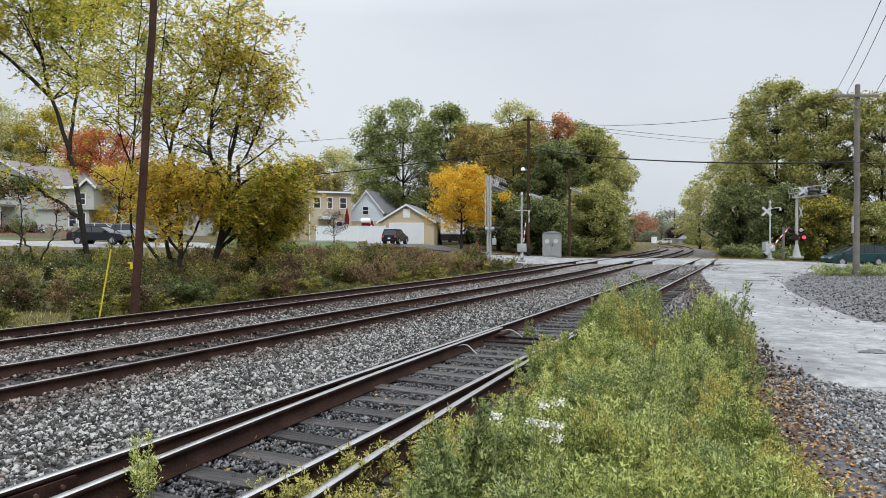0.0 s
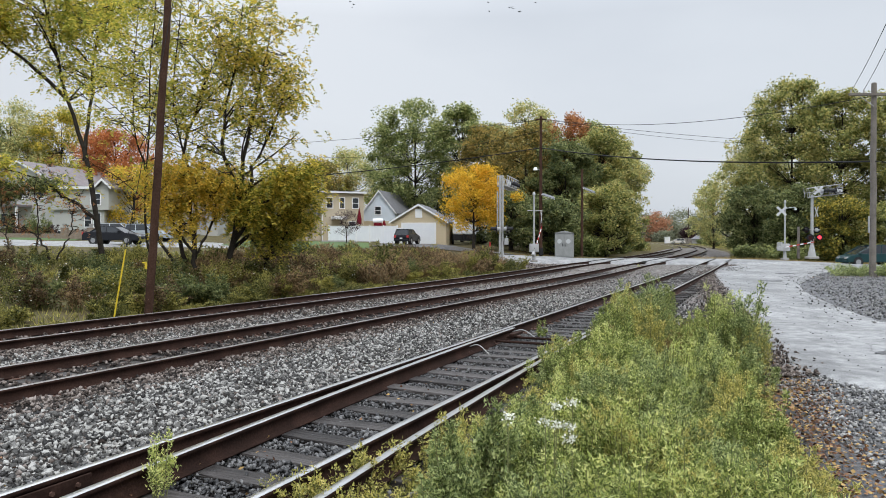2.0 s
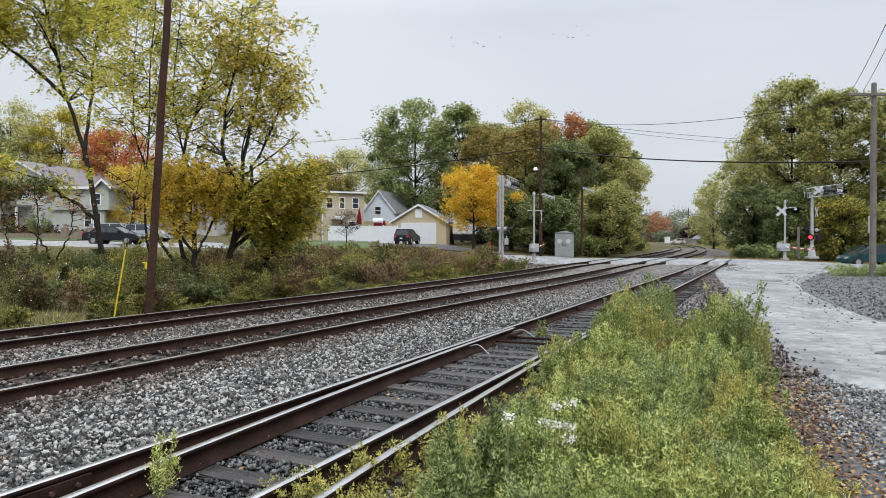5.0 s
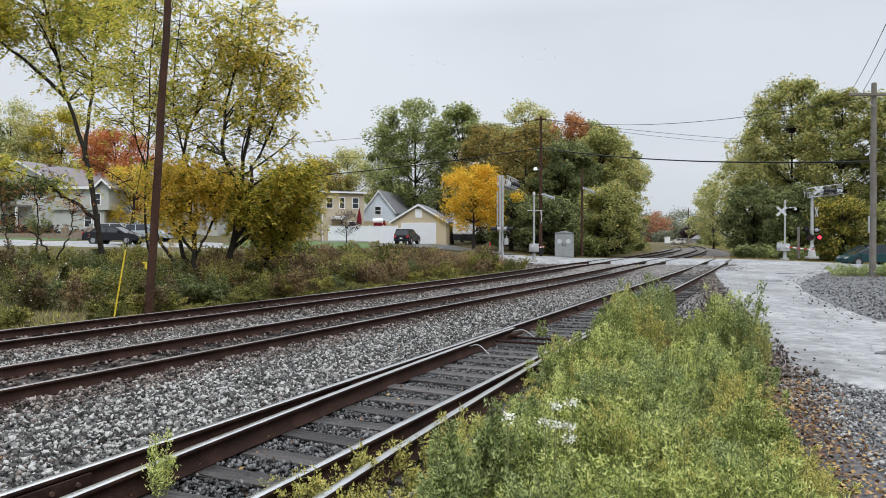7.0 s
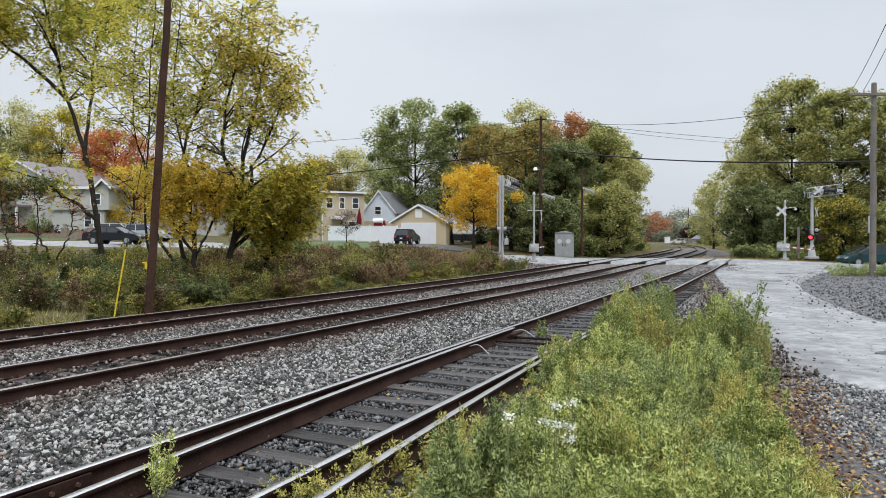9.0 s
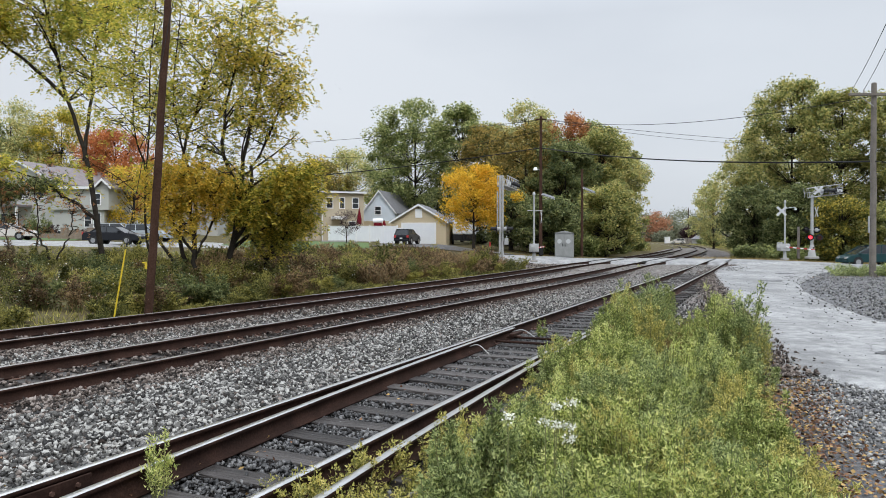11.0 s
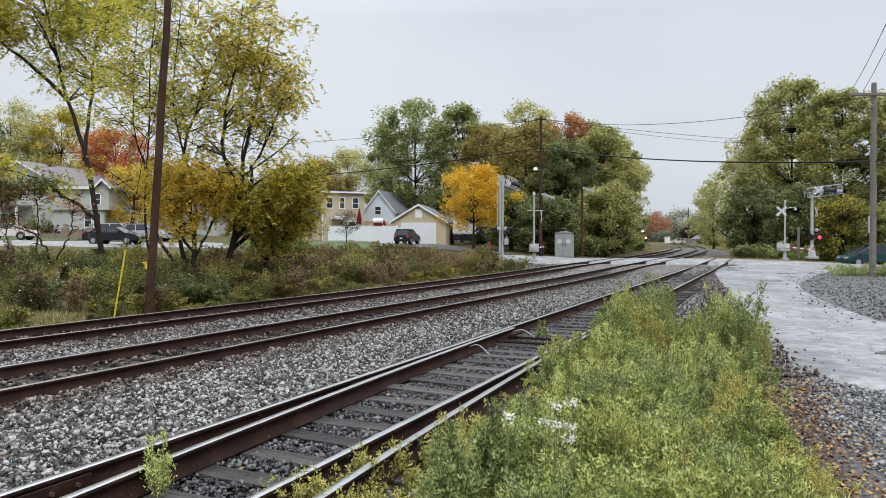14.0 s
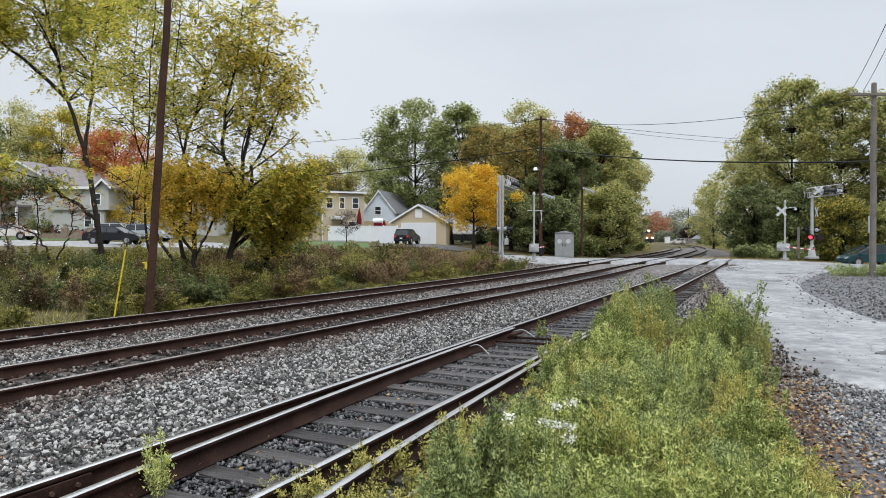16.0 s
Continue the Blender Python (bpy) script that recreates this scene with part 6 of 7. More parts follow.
def locomotive():
    t = thing("locomotive", pose(0, 0, 0), "black freight locomotive with bright headlights", "locomotive")
    part("frame", boxed(-20, 0, -1.5, 1.5, 1.0, 1.5, 0.05), M_BLACK, t)
    n = part("short_hood", boxed(-2.6, -0.8, -0.95, 0.95, 1.5, 3.1, 0.12), M_ENGINE, t)
    c = part("cab", boxed(-5.2, -2.6, -1.5, 1.5, 1.5, 4.5, 0.15), M_ENGINE, t)
    for e in (-1, 1):
        part("windshield", boxed(-2.6, -2.57, e * 0.75 - 0.5, e * 0.75 + 0.5, 3.3, 4.0, 0.01), M_GLASS, c)
        part("ditch_light", rodded((-0.35, e * 0.95, 1.75), (-0.28, e * 0.95, 1.75), 0.24, 0.24, 14), M_HEADLIGHT, t, "bright ditch light")
        part("handrail", rodded((-0.6, e * 1.4, 1.5), (-0.6, e * 1.4, 2.6), 0.03), M_YELLOW, t, "yellow handrail")
        part("headlight", rodded((-2.58, e * 0.2, 4.25), (-2.5, e * 0.2, 4.25), 0.24, 0.24, 14), M_HEADLIGHT, c, "bright headlight")
    part("side_panel", boxed(-2.58, -2.54, 1.02, 1.46, 1.7, 4.1), M_ENGINE, c, "orange-brown side panel")
    part("long_hood", boxed(-19.5, -5.2, -1.1, 1.1, 1.5, 4.5, 0.12), M_BLACK, t)
    part("pilot", prism([(-0.2, 0.25), (0.15, 0.25), (0.05, 1.1), (-0.2, 1.1)], -1.45, 1.45), M_BLACK, t)
    part("coupler", boxed(0, 0.5, -0.15, 0.15, 0.75, 1.05, 0.04), M_RAIL, t)
    for bx in (-3.5, -16.0):
        b = part("bogie", boxed(bx - 2.0, bx + 2.0, -1.2, 1.2, 0.45, 0.95, 0.05), M_BLACK, t)
        for k in (-1.6, 0, 1.6):
            for e in (-0.75, 0.75):
                part("wheel", rodded((bx + k, e - 0.07, 0.5), (bx + k, e + 0.07, 0.5), 0.5, 0.5, 18), M_RAIL, b)
    return t


loco = locomotive()


def bird():
    b = thing("bird", pose(0, 0, 0), "small dark bird flying in a loose flock", "bird", "flock of birds")
    bm = bmesh.new()
    bmesh.ops.create_icosphere(bm, subdivisions=2, radius=0.075, matrix=Matrix.Diagonal((2.2, 0.9, 0.8, 1)))
    part("body", bm, M_BLACK, b)
    part("tail", prism([(-0.32, -0.01), (-0.15, -0.015), (-0.15, 0.015), (-0.32, 0.01)], -0.06, 0.06), M_BLACK, b)
    for s in (-1, 1):
        bm = bmesh.new()
        vs = [bm.verts.new(v) for v in ((0.08, 0, 0), (-0.1, 0, 0), (-0.1, s * 0.27, 0.08), (-0.02, s * 0.28, 0.09))]
        bm.faces.new(vs)
        bmesh.ops.solidify(bm, geom=list(bm.faces), thickness=0.015)
        part("wing", bm, M_BLACK, b)
    return b


BIRDS = [bird()]
for _ in range(17):
    BIRDS.append(copy_thing(BIRDS[0], pose(0, 0, 0)))


# ---- low growth ----
def bush_kind(name, seed, leaf, label, R, h, n, size, aspect=0.45, upright=0.0, stems=14, category="bush", group="", plain=None):
    """A clump of arching stems with leaves along them."""
    rng = np.random.default_rng(seed)
    root = thing(name, pose(0, 0, -50), label, category, group)
    pieces, C, D = [], [], []
    for k in range(stems):
        a = rng.uniform(0, 2 * np.pi)
        rr = R * rng.uniform(0.1, 1) ** 0.7
        hh = h * rng.uniform(0.6, 1.05) * (1 - 0.35 * (rr / R) ** 2)
        b = np.array((np.cos(a), np.sin(a), 0)) * rr * 0.35
        e = np.array((np.cos(a) * rr, np.sin(a) * rr, hh))
        mid = (b + e) / 2 + (0, 0, 0.1 * hh)
        P = hermite([b, mid, e], 8)
        pieces.append(tube(P[[0, 2, 4, 7]], np.array((0.007, 0.0055, 0.004, 0.0016)) * (1 + h), 3))
        m = n // stems
        t = rng.uniform(0.08, 1, m) ** 0.75 * 6.99
        i = t.astype(int)
        q = P[i] + (P[i + 1] - P[i]) * (t - i)[:, None]
        away = rng.normal(size=(m, 3)) * (1, 1, 0.5)
        away /= np.linalg.norm(away, axis=1)[:, None]
        taper = (1.15 - 0.72 * t / 7)[:, None]
        C.append(q + away * rng.uniform(0.0, 1, (m, 1)) ** 0.7 * taper * (0.2 * R + 0.05))
        D.append(away * (1, 1, 0.6) + (0, 0, 0.35 + upright))
    V, F = join(pieces)
    part("stalk", npmesh("stalk", V, F, M_WEEDSTEM), None, root)
    V, F = leaves(rng, np.concatenate(C), size, size * aspect, 0, 1, np.concatenate(D) + rng.normal(0, 0.3, (sum(map(len, C)), 3)), plain=size > 0.06 if plain is None else plain)
    part("foliage", npmesh("foliage", V, F, leaf), None, root)
    return root


def plant(kinds, places, rng, lo=0.8, hi=1.2, sink=0.04):
    out = []
    used = set()
    for k, (x, y) in enumerate(places):
        src = kinds[k % len(kinds)]
        m = at(x, y, -sink, rng.uniform(0, 360)) @ Matrix.Diagonal((1, 1, 1, 1))
        m = m @ pose(0, 0, 0, rng.normal(0, 4), rng.normal(0, 4), 0)
        if src in used:
            ob = copy_thing(src, m)
        else:
            used.add(src)
            ob = src
            ob.matrix_basis = m
        s = rng.uniform(lo, hi)
        ob.scale = (s, s, s * rng.uniform(0.85, 1.15))
        out.append(ob)
    return out


def sprig_kind(name, seed, leaf, label, R, h, stems, branches, per, size, aspect=0.3, bough=0.16, lean=(0.0, 0.0), rise=0.9, category="weed", group=""):
    """A feathery weed: upright stems with short side shoots that shorten towards the tip, set with narrow leaves."""
    r = np.random.default_rng(seed)
    root = thing(name, pose(0, 0, -50), label, category, group)
    pieces, C, D = [], [], []
    for k in range(stems):
        a = r.uniform(0, 2 * np.pi)
        rr = R * r.uniform(0.05, 1) ** 0.6
        hh = h * r.uniform(0.55, 1.08) * (1 - 0.3 * (rr / R) ** 2)
        b = np.array((np.cos(a), np.sin(a), 0)) * rr * 0.55
        e = np.array((np.cos(a) * rr + lean[0] * hh, np.sin(a) * rr + lean[1] * hh, hh))
        P = hermite([b, (b + e) / 2 + (-lean[0] * hh * 0.2, -lean[1] * hh * 0.2, 0.06 * hh), e], 9)
        pieces.append(tube(P[[0, 3, 6, 8]], np.array((0.0055, 0.004, 0.003, 0.0012)) * (0.6 + h), 3))
        t = np.sort(r.uniform(0.1, 1.0, branches))
        i = np.minimum((t * 8).astype(int), 7)
        q = P[i] + (P[i + 1] - P[i]) * (t * 8 - i)[:, None]
        f = 2.4 * np.arange(branches) + r.uniform(0, 1, branches)
        d = np.stack([np.cos(f), np.sin(f), np.full(branches, rise) + r.normal(0, 0.25, branches)], 1) + (lean[0], lean[1], 0)
        d /= np.linalg.norm(d, axis=1)[:, None]
        ln = bough * (1.15 - 0.9 * t) * r.uniform(0.6, 1.3, branches) * (0.5 + 0.6 * h)
        w = r.uniform(0.05, 1.0, (branches, per))
        C.append((q[:, None] + d[:, None] * (ln[:, None] * w)[..., None] + r.normal(0, 0.012, (branches, per, 3))).reshape(-1, 3))
        D.append((d[:, None] + r.normal(0, 0.75, (branches, per, 3)) + (0, 0, 0.15)).reshape(-1, 3))
    V, F = join(pieces)
    part("stalk", npmesh("stalk", V, F, M_WEEDSTEM), None, root)
    C, D = np.concatenate(C), np.concatenate(D)
    V, F = leaves(r, C, size * 1.1, size * aspect * 1.25, 0, 1, D, plain=True)
    part("foliage", npmesh("foliage", V, F, leaf), None, root)
    return root


rng = np.random.default_rng(77)
GB = "brush on the railway bank"
BR = [bush_kind("bush", 100 + k, (M_BRUSH, M_BRUSH, M_BRUSH, M_LEAF_DARK, M_BRUSHDRY, M_BRUSH)[k], ("olive-green bank bush with mixed leaves", "low tangled green brush on the bank", "yellowing bush on the bank", "dark green bush on the bank", "dry brown weeds on the bank", "tangled olive brush on the bank")[k], 0.8, (0.9, 1.1, 0.8, 1.0, 1.1, 0.75)[k], 2100, (0.075, 0.07, 0.08, 0.10, 0.075, 0.11)[k], group=GB) for k in range(6)]
pts = []
while len(pts) < 260:
    s, d = rng.uniform(0, 42), -15.0 - 15 * rng.random() ** 1.4
    x, y = UM * s + NM * d
    if not (s > 24 and d > -24 and rng.random() < 0.85):
        pts.append((x, y))
plant(BR, pts, rng, 0.6, 1.15)
pts = [tuple(UM * s + NM * d) for s, d in zip(40 * rng.random(150) ** 1.1, rng.uniform(-15.4, -14.2, 150))]
for src in BR[:3] + BR[5:]:
    for x, y in pts[BR.index(src)::6]:
        low = copy_thing(src, at(x, y, -0.05, rng.uniform(0, 360)))
        f = rng.uniform(0.3, 0.55)
        low.scale = (f, f, f * rng.uniform(0.6, 1.0))
DR = [sprig_kind("dry_bush", 120 + k, (M_BRUSHDRY, M_BRUSHDRY, M_BRUSH)[k], ("tall dry brown weeds leaning over the bank", "dense rusty brown dry brush", "olive and brown drying brush")[k], 0.95, 1.5, 30, 20, 6, 0.13, 0.22, 0.30, (0.55, -0.15), 0.6, "bush", GB) for k in range(3)]
pts = []
while len(pts) < 150:
    s, d = rng.uniform(19, 45.5), rng.uniform(-24, -15.3)
    pts.append(tuple(UM * s + NM * d))
plant(DR, pts, rng, 0.55, 0.95)
EDGE = [bush_kind("shrub", 130 + k, (M_LEAF_GREEN, M_LEAF_DARK)[k], ("low green shrub beside the tracks", "dark green shrub at the wood's edge")[k], 1.6, 1.9, 1300, 0.25, 0.55, 0.0, 18, "shrub", "shrubs at the wood's edge") for k in range(2)]
pts = [(x, y) for x, y in zip(rng.uniform(11, 33, 30), rng.uniform(68, 110, 30)) if x < 0.262 * y and -26 < NM[0] * x + NM[1] * y < -17.5]
for k in range(26):
    y = rng.uniform(70, 130)
    pts.append((min(y * 0.4834 - 20.5, y * 0.262) - rng.uniform(0, 5), y))
for k in range(28):
    pts.append((rng.uniform(29, 50), rng.uniform(67, 72)))
for k in range(18):
    y = rng.uniform(75, 170)
    pts.append((np.interp(y, [75, 120, 185, 254], [33, 52, 72, 86]) + rng.uniform(1, 6), y))
for k in range(60):
    pts.append(on_line(72 + 40 * rng.random() ** 1.2, -rng.uniform(8.6, 14))[:2])
for k in range(46):
    pts.append(on_line(rng.uniform(80, 230), rng.uniform(6.2, 12))[:2])
plant(EDGE, pts, rng, 0.6, 1.2)
RB = bush_kind("shrub", 140, M_WEEDDARK, "low green shrub at the foot of the pole", 1.2, 0.95, 2600, 0.10, 0.3, 0.5, 26, "shrub", "shrubs by the pole")
plant([RB], [(21.05, 37), (21.72, 36.5), (22.97, 37), (23.39, 36.5)], rng, 0.8, 1.0)
HD = bush_kind("shrub", 141, M_LEAF_PURPLE, "dark reddish shrub before the porch", 1.4, 1.8, 1500, 0.16, 0.5, 0, 16, "shrub", "front garden shrubs")
HD2 = bush_kind("shrub", 142, M_LEAF_DARK, "dark green shrub before the porch", 1.4, 2.4, 1500, 0.18, 0.5, 0, 16, "shrub", "front garden shrubs")
plant([HD, HD2], [(-45.84, 76), (-44.91, 77), (-42.32, 76), (-46.56, 75), (-37.64, 76), (-42.84, 75)], rng, 0.8, 1.1)
tree(-11.01, 80, 3.9, 1.5, 1.2, M_LEAF_PURPLE, "small dark purple-leaved tree before the fence", 90, 30, 40, 0.16, 0.07, sparse=0.7)

GW = "weeds beside the siding"
LOW = [sprig_kind("weed_plant", 150 + k, m, lab, 0.36, h, 32, 17, 16, sz * 0.78, asp, 0.15, group=GW) for k, (m, lab, h, sz, asp) in enumerate((
    (M_WEED, "bushy green weed with small narrow leaves", 0.74, 0.034, 0.34),
    (M_WEED, "low fresh green weed with feathery shoots", 0.62, 0.030, 0.36),
    (M_WEEDDARK, "grey-green feathery weed beside the siding", 0.72, 0.032, 0.32),
    (M_WEED2, "yellowing green weed with thin stems", 0.68, 0.030, 0.34),
    (M_WEED, "dense green weed beside the siding", 0.80, 0.036, 0.32)))]
TALL = [sprig_kind("weed_plant", 170 + k, m, lab, 0.30, h, 18, 28, 13, 0.032, 0.30, 0.17, rise=1.2, group=GW) for k, (m, lab, h) in enumerate((
    (M_WEED, "tall upright green weed with feathery spires", 1.30),
    (M_WEED2, "tall yellow-green weed going to seed", 1.22),
    (M_WEEDDARK, "tall grey-green weed with feathery spires", 1.25),
    (M_WEED, "tall green weed with slender spires", 1.12),
    (M_WEEDRUST, "weed with rusty brown drying leaves", 0.72)))]
DARKW = sprig_kind("weed_plant", 180, M_WEEDDARK, "dark green bushy weed with dark stems", 0.24, 1.0, 16, 24, 14, 0.036, 0.34, 0.15, group=GW)


def weed_left(y):
    return max((-2.5 + 0.421 * y) / 0.907, np.interp(y, [3.6, 5, 8, 10, 14, 17], [-0.1, 0.05, 0.75, 1.6, 3.15, 4.5]))


pts = []
while len(pts) < 104:
    y = rng.uniform(3.5, 9.0)
    hi = np.interp(y, [3.5, 5.4, 8.9], [1.85, 2.65, 3.75])
    pts.append((rng.uniform(weed_left(y) + 0.1, hi), y))
pts += [(2.3 + rng.normal(0, 0.35), 9.6 + rng.normal(0, 0.5)) for k in range(12)]
plant(LOW, pts, rng, 0.75, 1.2)
pts = [(3.1 + rng.normal(0, 0.32), 11.6 + rng.normal(0, 1.1)) for k in range(27)] + [(4.0 + rng.normal(0, 0.16), 9.9 + rng.normal(0, 0.4)) for k in range(12)]
pts += [(4.2 + rng.normal(0, 0.35), 13.4 + rng.normal(0, 0.9)) for k in range(8)]
plant(TALL[:4] * 2 + TALL[4:], [(max(x, weed_left(y) + 0.15), y) for x, y in pts], rng, 0.68, 1.12)
plant([DARKW], [(0.10, 4.4), (0.22, 4.75), (0.85, 6.0), (0.02, 4.05), (3.5, 9.4), (3.7, 8.3)], rng, 0.85, 1.05)
SM = sprig_kind("weed_plant", 160, M_WEED, "small green weed growing by the rail", 0.13, 0.42, 9, 13, 10, 0.024, 0.4, 0.12, group=GW)
SM2 = sprig_kind("weed_plant", 161, M_WEED2, "low yellow-green weed beside the rail", 0.2, 0.36, 16, 13, 12, 0.022, 0.4, 0.13, group=GW)
small = plant([SM], [(-2.00, 5.0), (1.90, 13.5), (1.15, 9.0), (13.01, 47)], rng, 1.0, 1.2)
small += plant([SM2], [(-0.60, 5.2), (-0.38, 5.6), (-0.72, 4.9), (-1.07, 4.7), (-0.20, 5.2), (-0.82, 4.6), (-0.43, 4.7), (-0.09, 4.6), (-0.59, 4.5), (-0.06, 5.6), (-0.23, 4.4), (0.35, 6.6), (0.1, 6.2)], rng, 0.9, 1.25)
for ob in small[:1]:
    ob.location.z = -0.2

fl = thing("flower_cluster", pose(0, 0, 0), "white wildflower heads among the weeds", "flowers")
for k, (fx, fy, fz) in enumerate(((0.37, 4.0, 0.63), (0.635, 4.0, 0.69), (0.74, 4.02, 0.70), (0.64, 3.98, 0.586), (0.713, 4.0, 0.577), (0.72, 4.0, 0.50), (0.583, 4.0, 0.604))):
    q = rng.normal(0, 1, (60, 3)) * (0.02, 0.02, 0.012)
    V, F = leaves(rng, q, 0.016, 0.014, -0.6)
    o = part("flower_head", npmesh("flower_head", V, F, M_FLOWER), None, fl)
    o.matrix_basis = pose(fx, fy, fz)
    part("stem", rodded((0, 0.03, -0.82), (0, 0, 0), 0.004, 0.003, 6), M_WEEDSTEM, o)


def grass(name, P, h, material, label, seed):
    r = np.random.default_rng(seed)
    D = r.normal(size=(len(P), 3)) * (0.45, 0.45, 0.1) + (0, 0, 1)
    V, F = leaves(r, P, h, 0.022 + h * 0.04, 0, 1, D, plain=True)
    return tagged(new(name, npmesh(name, V, F, material)), label, "grass", kind="stuff")


def bank_grass():
    r = np.random.default_rng(31)
    n = 18000
    s, d = 46 * r.random(n) ** 1.2, -14.9 - 19 * r.random(n) ** 1.25
    x, y = UM[0] * s + NM[0] * d, UM[1] * s + NM[1] * d
    grass("bank_grass", np.stack([x, y, land(x, y) - 0.02], 1), 0.22, M_BRUSH, "rough grass and low weeds on the bank", 1)
    n = 16000
    y = 3 + 14 * r.random(n)
    lo = (-2.3 + 0.421 * y) / 0.907
    hi = np.interp(y, [3, 5.4, 8.9, 14, 17], [1.9, 2.9, 4.2, 5.6, 6.6])
    x = lo + (hi - lo) * r.random(n)
    grass("weed_grass", np.stack([x, y, land(x, y) - 0.01], 1), 0.14, M_GRASS, "short rough grass under the weeds", 2)
    n = 5000
    x, y = r.uniform(11.5, 20, n), r.uniform(16, 21, n)
    k = (x - 11.5) > (y - 16) * 0.9
    grass("verge_grass", np.stack([x, y, land(x, y) + 0.1], 1)[k], 0.1, M_GRASS, "yellowing grass patch on the gravel verge", 3)
    n = 14000
    y = 76 + 140 * r.random(n) ** 1.5
    c = np.interp(y, [67, 118, 185, 254], [22.4, 44.3, 63.5, 77.5])
    side = r.random(n) < 0.55
    x = np.where(side, c - 9.5 - 7 * r.random(n), c + 4.6 + 6 * r.random(n))
    grass("trackside_grass", np.stack([x, y, land(x, y) - 0.02], 1), 0.5, M_BRUSH, "rough grass along the curving tracks", 5)
    n = 7000
    x, y = r.uniform(23.5, 42, n), r.uniform(63.6, 67, n)
    grass("roadside_grass", np.stack([x, y, land(x, y)], 1), 0.42, M_DRYGRASS, "dry yellow grass along the road", 4)


bank_grass()


def litter():
    r = np.random.default_rng(41)
    P = []
    n = 4600
    y = 3 + 8 * r.random(n)
    hi = np.interp(y, [3, 5.4, 8.9, 11], [2.6, 3.3, 4.6, 5.0])
    x = hi - 0.28 + 0.26 * r.normal(size=n)
    P.append(np.stack([x, y, land(x, y) + 0.16], 1))
    s, d = r.uniform(2.5, 9, 110), r.uniform(-4.4, -2.4, 110)
    P.append(np.stack([US[0] * s + NS[0] * d, US[1] * s + NS[1] * d, np.full(110, -0.145)], 1))
    s, d = r.uniform(3, 22, 60), r.uniform(-13, -5, 60)
    P.append(np.stack([UM[0] * s + NM[0] * d, UM[1] * s + NM[1] * d, np.full(60, -0.19)], 1))
    x, y = r.uniform(16, 26, 500), r.uniform(34.5, 36, 500)
    P.append(np.stack([x, y, land(x, y) + 0.15], 1))
    x, y = r.uniform(0, 14, 3600), r.uniform(60, 76, 3600)
    P.append(np.stack([x, y, land(x, y) + 0.12], 1))
    P = np.concatenate(P)
    D = r.normal(size=(len(P), 3)) * (1, 1, 0.15)
    V, F = leaves(r, P, 0.042, 0.032, 0, 1, D)
    tagged(new("fallen_leaves", npmesh("fallen_leaves", V, F, M_LITTER)), "fallen brown, orange and yellow leaves", "leaves", kind="stuff")


litter()


def seed_heads():
    r = np.random.default_rng(52)
    n = 420
    s, d = 3 + 30 * r.random(n), -15.6 - 9 * r.random(n)
    c = r.integers(0, n, 1300)
    x = UM[0] * s[c] + NM[0] * d[c] + r.normal(0, 0.16, 1300)
    y = UM[1] * s[c] + NM[1] * d[c] + r.normal(0, 0.16, 1300)
    z = land(x, y) + 0.55 + 0.35 * np.sin(7.0 * c) + r.normal(0, 0.08, 1300)
    V, F = leaves(r, np.stack([x, y, z], 1), 0.042, 0.035, -0.4, plain=True)
    tagged(new("seed_heads", npmesh("seed_heads", V, F, M_FLOWER)), "pale seed heads and small asters in the brush", "wildflowers", kind="stuff")


seed_heads()


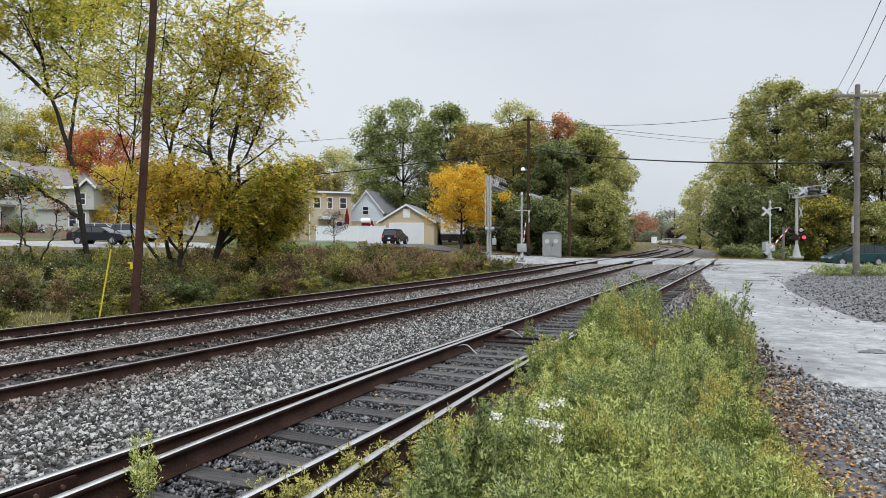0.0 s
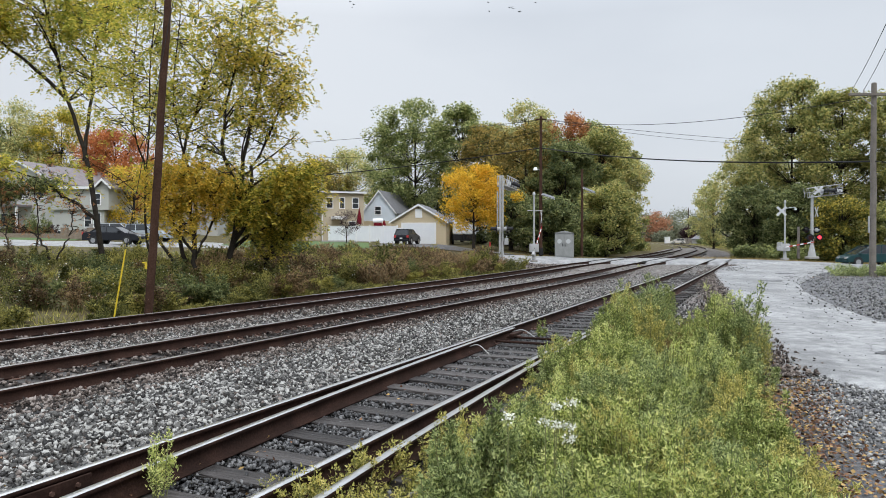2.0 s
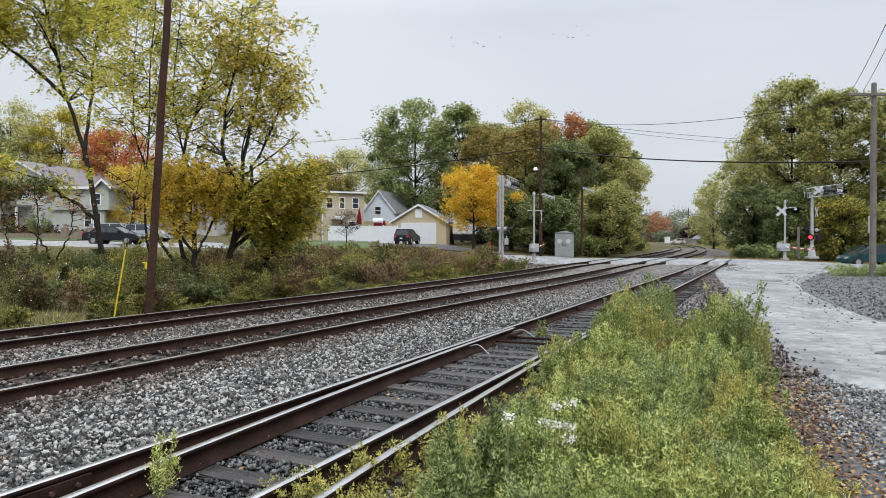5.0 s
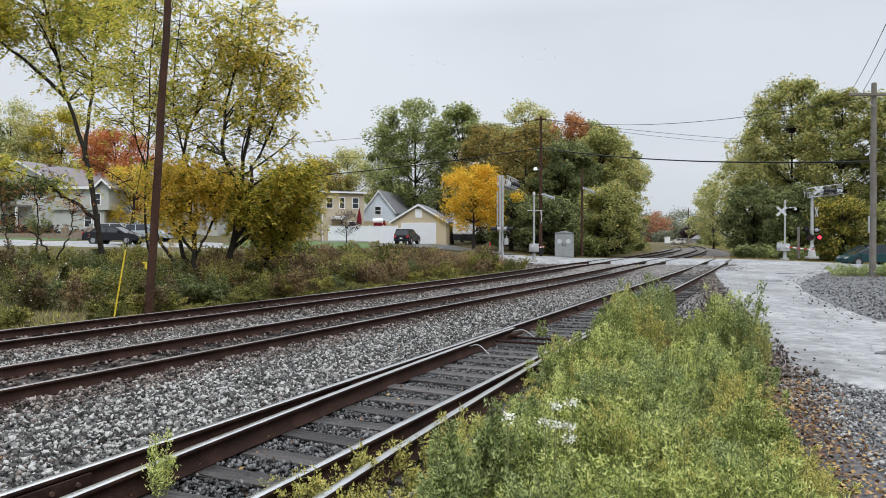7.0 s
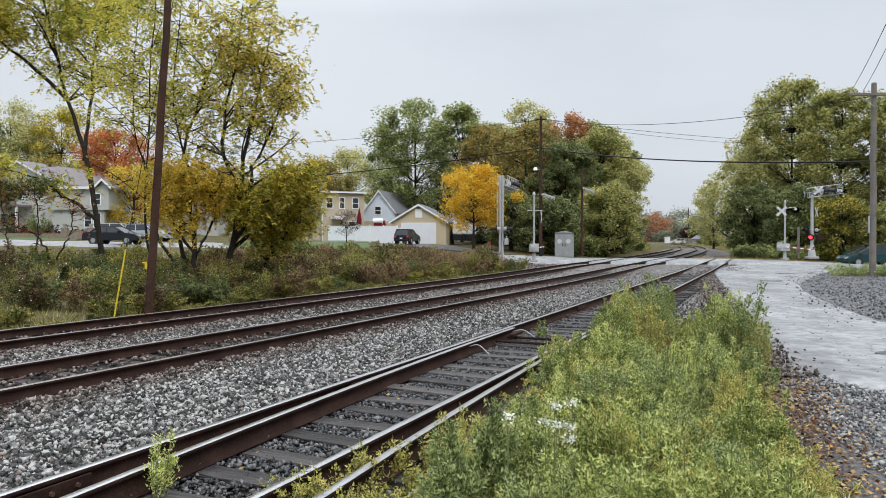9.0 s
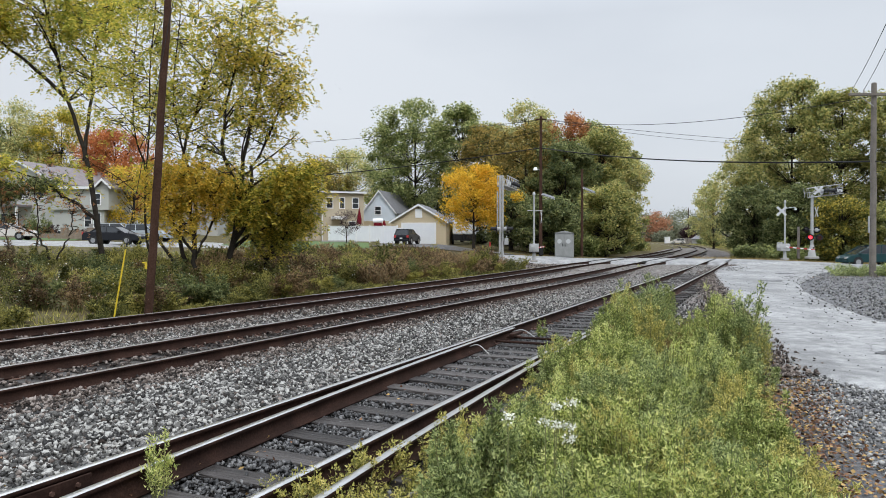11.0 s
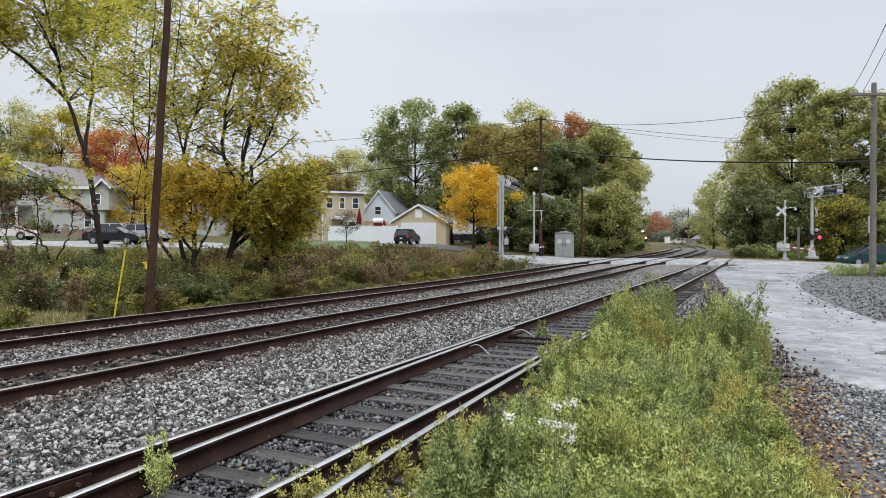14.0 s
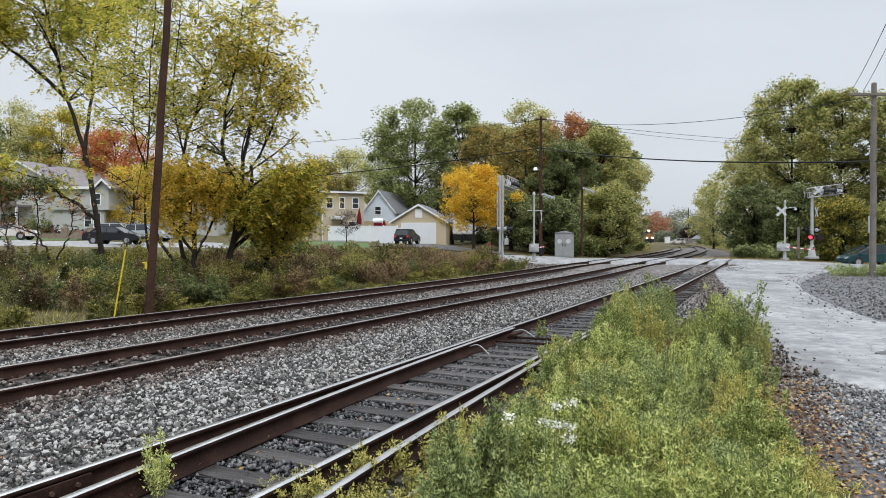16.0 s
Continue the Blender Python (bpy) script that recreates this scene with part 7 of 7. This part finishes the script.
# ---- what moves ----
def motions():
    # crossing lamps that flash in turn: each lens turns its lit face out, then in
    half = 0.597
    for q, side in LENSES:
        base = pose(0, -0.19, 0)
        k = math.floor((0 - 3.75) / half)
        lit = (k % 2 == 0) == (side == "left")
        ang = 0 if lit else 180
        rows = [(0.0, base @ pose(0, 0, 0, 0, 0, ang))]
        k += 1
        while 3.75 + k * half < 15.9:
            t = 3.75 + k * half
            for i in range(4):
                rows.append((t - 0.066 + i / 30, base @ pose(0, 0, 0, 0, 0, ang + 60 * i)))
            ang += 180
            k += 1
        rows.append((16.0, base @ pose(0, 0, 0, 0, 0, ang)))
        walk(q, rows)
    # gate arms coming down
    walk(arm_r, [(t, pose(0, -0.35, 1.05) @ pose(0, 0, 0, 0, 0, -8) @ pose(0, 0, 0, 0, -a, 0)) for t, a in ((0, 50), (0.6, 33), (1.0, 25), (1.5, 18), (2.1, 10), (2.7, 3), (3.3, -3), (3.9, -5), (6.3, -6), (16, -6))])
    walk(arm_l, [(t, pose(0.1, -0.1, 1.02) @ pose(0, 0, 0, 0, 0, 64) @ pose(0, 0, 0, 0, -a, 0)) for t, a in ((0, 74), (0.5, 68), (1.0, 61), (1.5, 54), (2.0, 47), (2.5, 40), (3.0, 34), (3.5, 28), (4.0, 19), (4.8, 9), (6.0, 3), (6.5, 2), (16, 2))])
    # the sedan drives up and stops
    X1 = -36.39 - 2.36
    z = float(land(X1, 63.0)) + 0.1
    walk(white_car, [(t, pose(X1 - d, 63.0 - 0.1 * d, z + 0.004 * d, 0, 0, 6)) for t, d in ((0, 60), (7.6, 22), (9.2, 8.5), (10.0, 3.6), (10.6, 1.0), (11.1, 0.05), (11.4, 0), (16, 0))])
    # the train comes round the curve on the first track
    rows = []
    for t, s in ((0, 385), (4, 350), (8, 315), (12, 283), (13.5, 272), (14, 269), (14.5, 266), (15, 263), (15.5, 258), (16, 251)):
        x, y, h = on_line(s, -3.97)
        rows.append((t, pose(x, y, float(track_z(y)), 0, 0, -90 - h)))
    walk(loco, rows)
    # three loose bands of birds that come over the camera and shrink away over the trees
    deep = ((0, 95), (2, 120), (3, 135), (4, 150), (7, 250), (8, 310), (9, 400), (12, 800), (16, 1500))
    bands = (
        (5, 0.012, 0.010, (-0.09, -0.135, -0.167, -0.181, -0.179, -0.165, -0.160, -0.15, -0.14), (0.40, 0.338, 0.319, 0.302, 0.253, 0.246, 0.238, 0.21, 0.19)),
        (8, 0.038, 0.013, (0.10, 0.093, 0.087, 0.065, -0.014, -0.051, -0.080, -0.13, -0.15), (0.40, 0.326, 0.316, 0.296, 0.251, 0.241, 0.234, 0.21, 0.19)),
        (5, 0.026, 0.012, (0.30, 0.253, 0.221, 0.198, 0.133, 0.073, 0.016, -0.06, -0.1), (0.42, 0.358, 0.342, 0.324, 0.266, 0.262, 0.24, 0.21, 0.19)))
    r = np.random.default_rng(9)
    flock = iter(BIRDS)
    for count, su, sv, us, vs in bands:
        for _ in range(count):
            eu, ev, ed = r.uniform(-su, su), r.uniform(-sv, sv), r.uniform(0.92, 1.08)
            walk(next(flock), [(t, pose(ed * Y * (u + eu), ed * Y, 1.63 + ed * Y * (v + ev), r.uniform(-12, 12), r.uniform(-8, 8), 105)) for (t, Y), u, v in zip(deep, us, vs)])
    # the small weed by the rail sways in the wind
    b0 = small[0].matrix_basis.copy()
    loc = pose(*b0.translation)
    walk(small[0], [(t, loc @ pose(0, 0, 0, 0, a, 0)) for t, a in ((0, -2), (1.5, 4), (3.5, 2), (5, 8), (7, 3), (9, 6), (10.5, 0), (12.5, 2), (14.5, -3), (16, -4))])


motions()
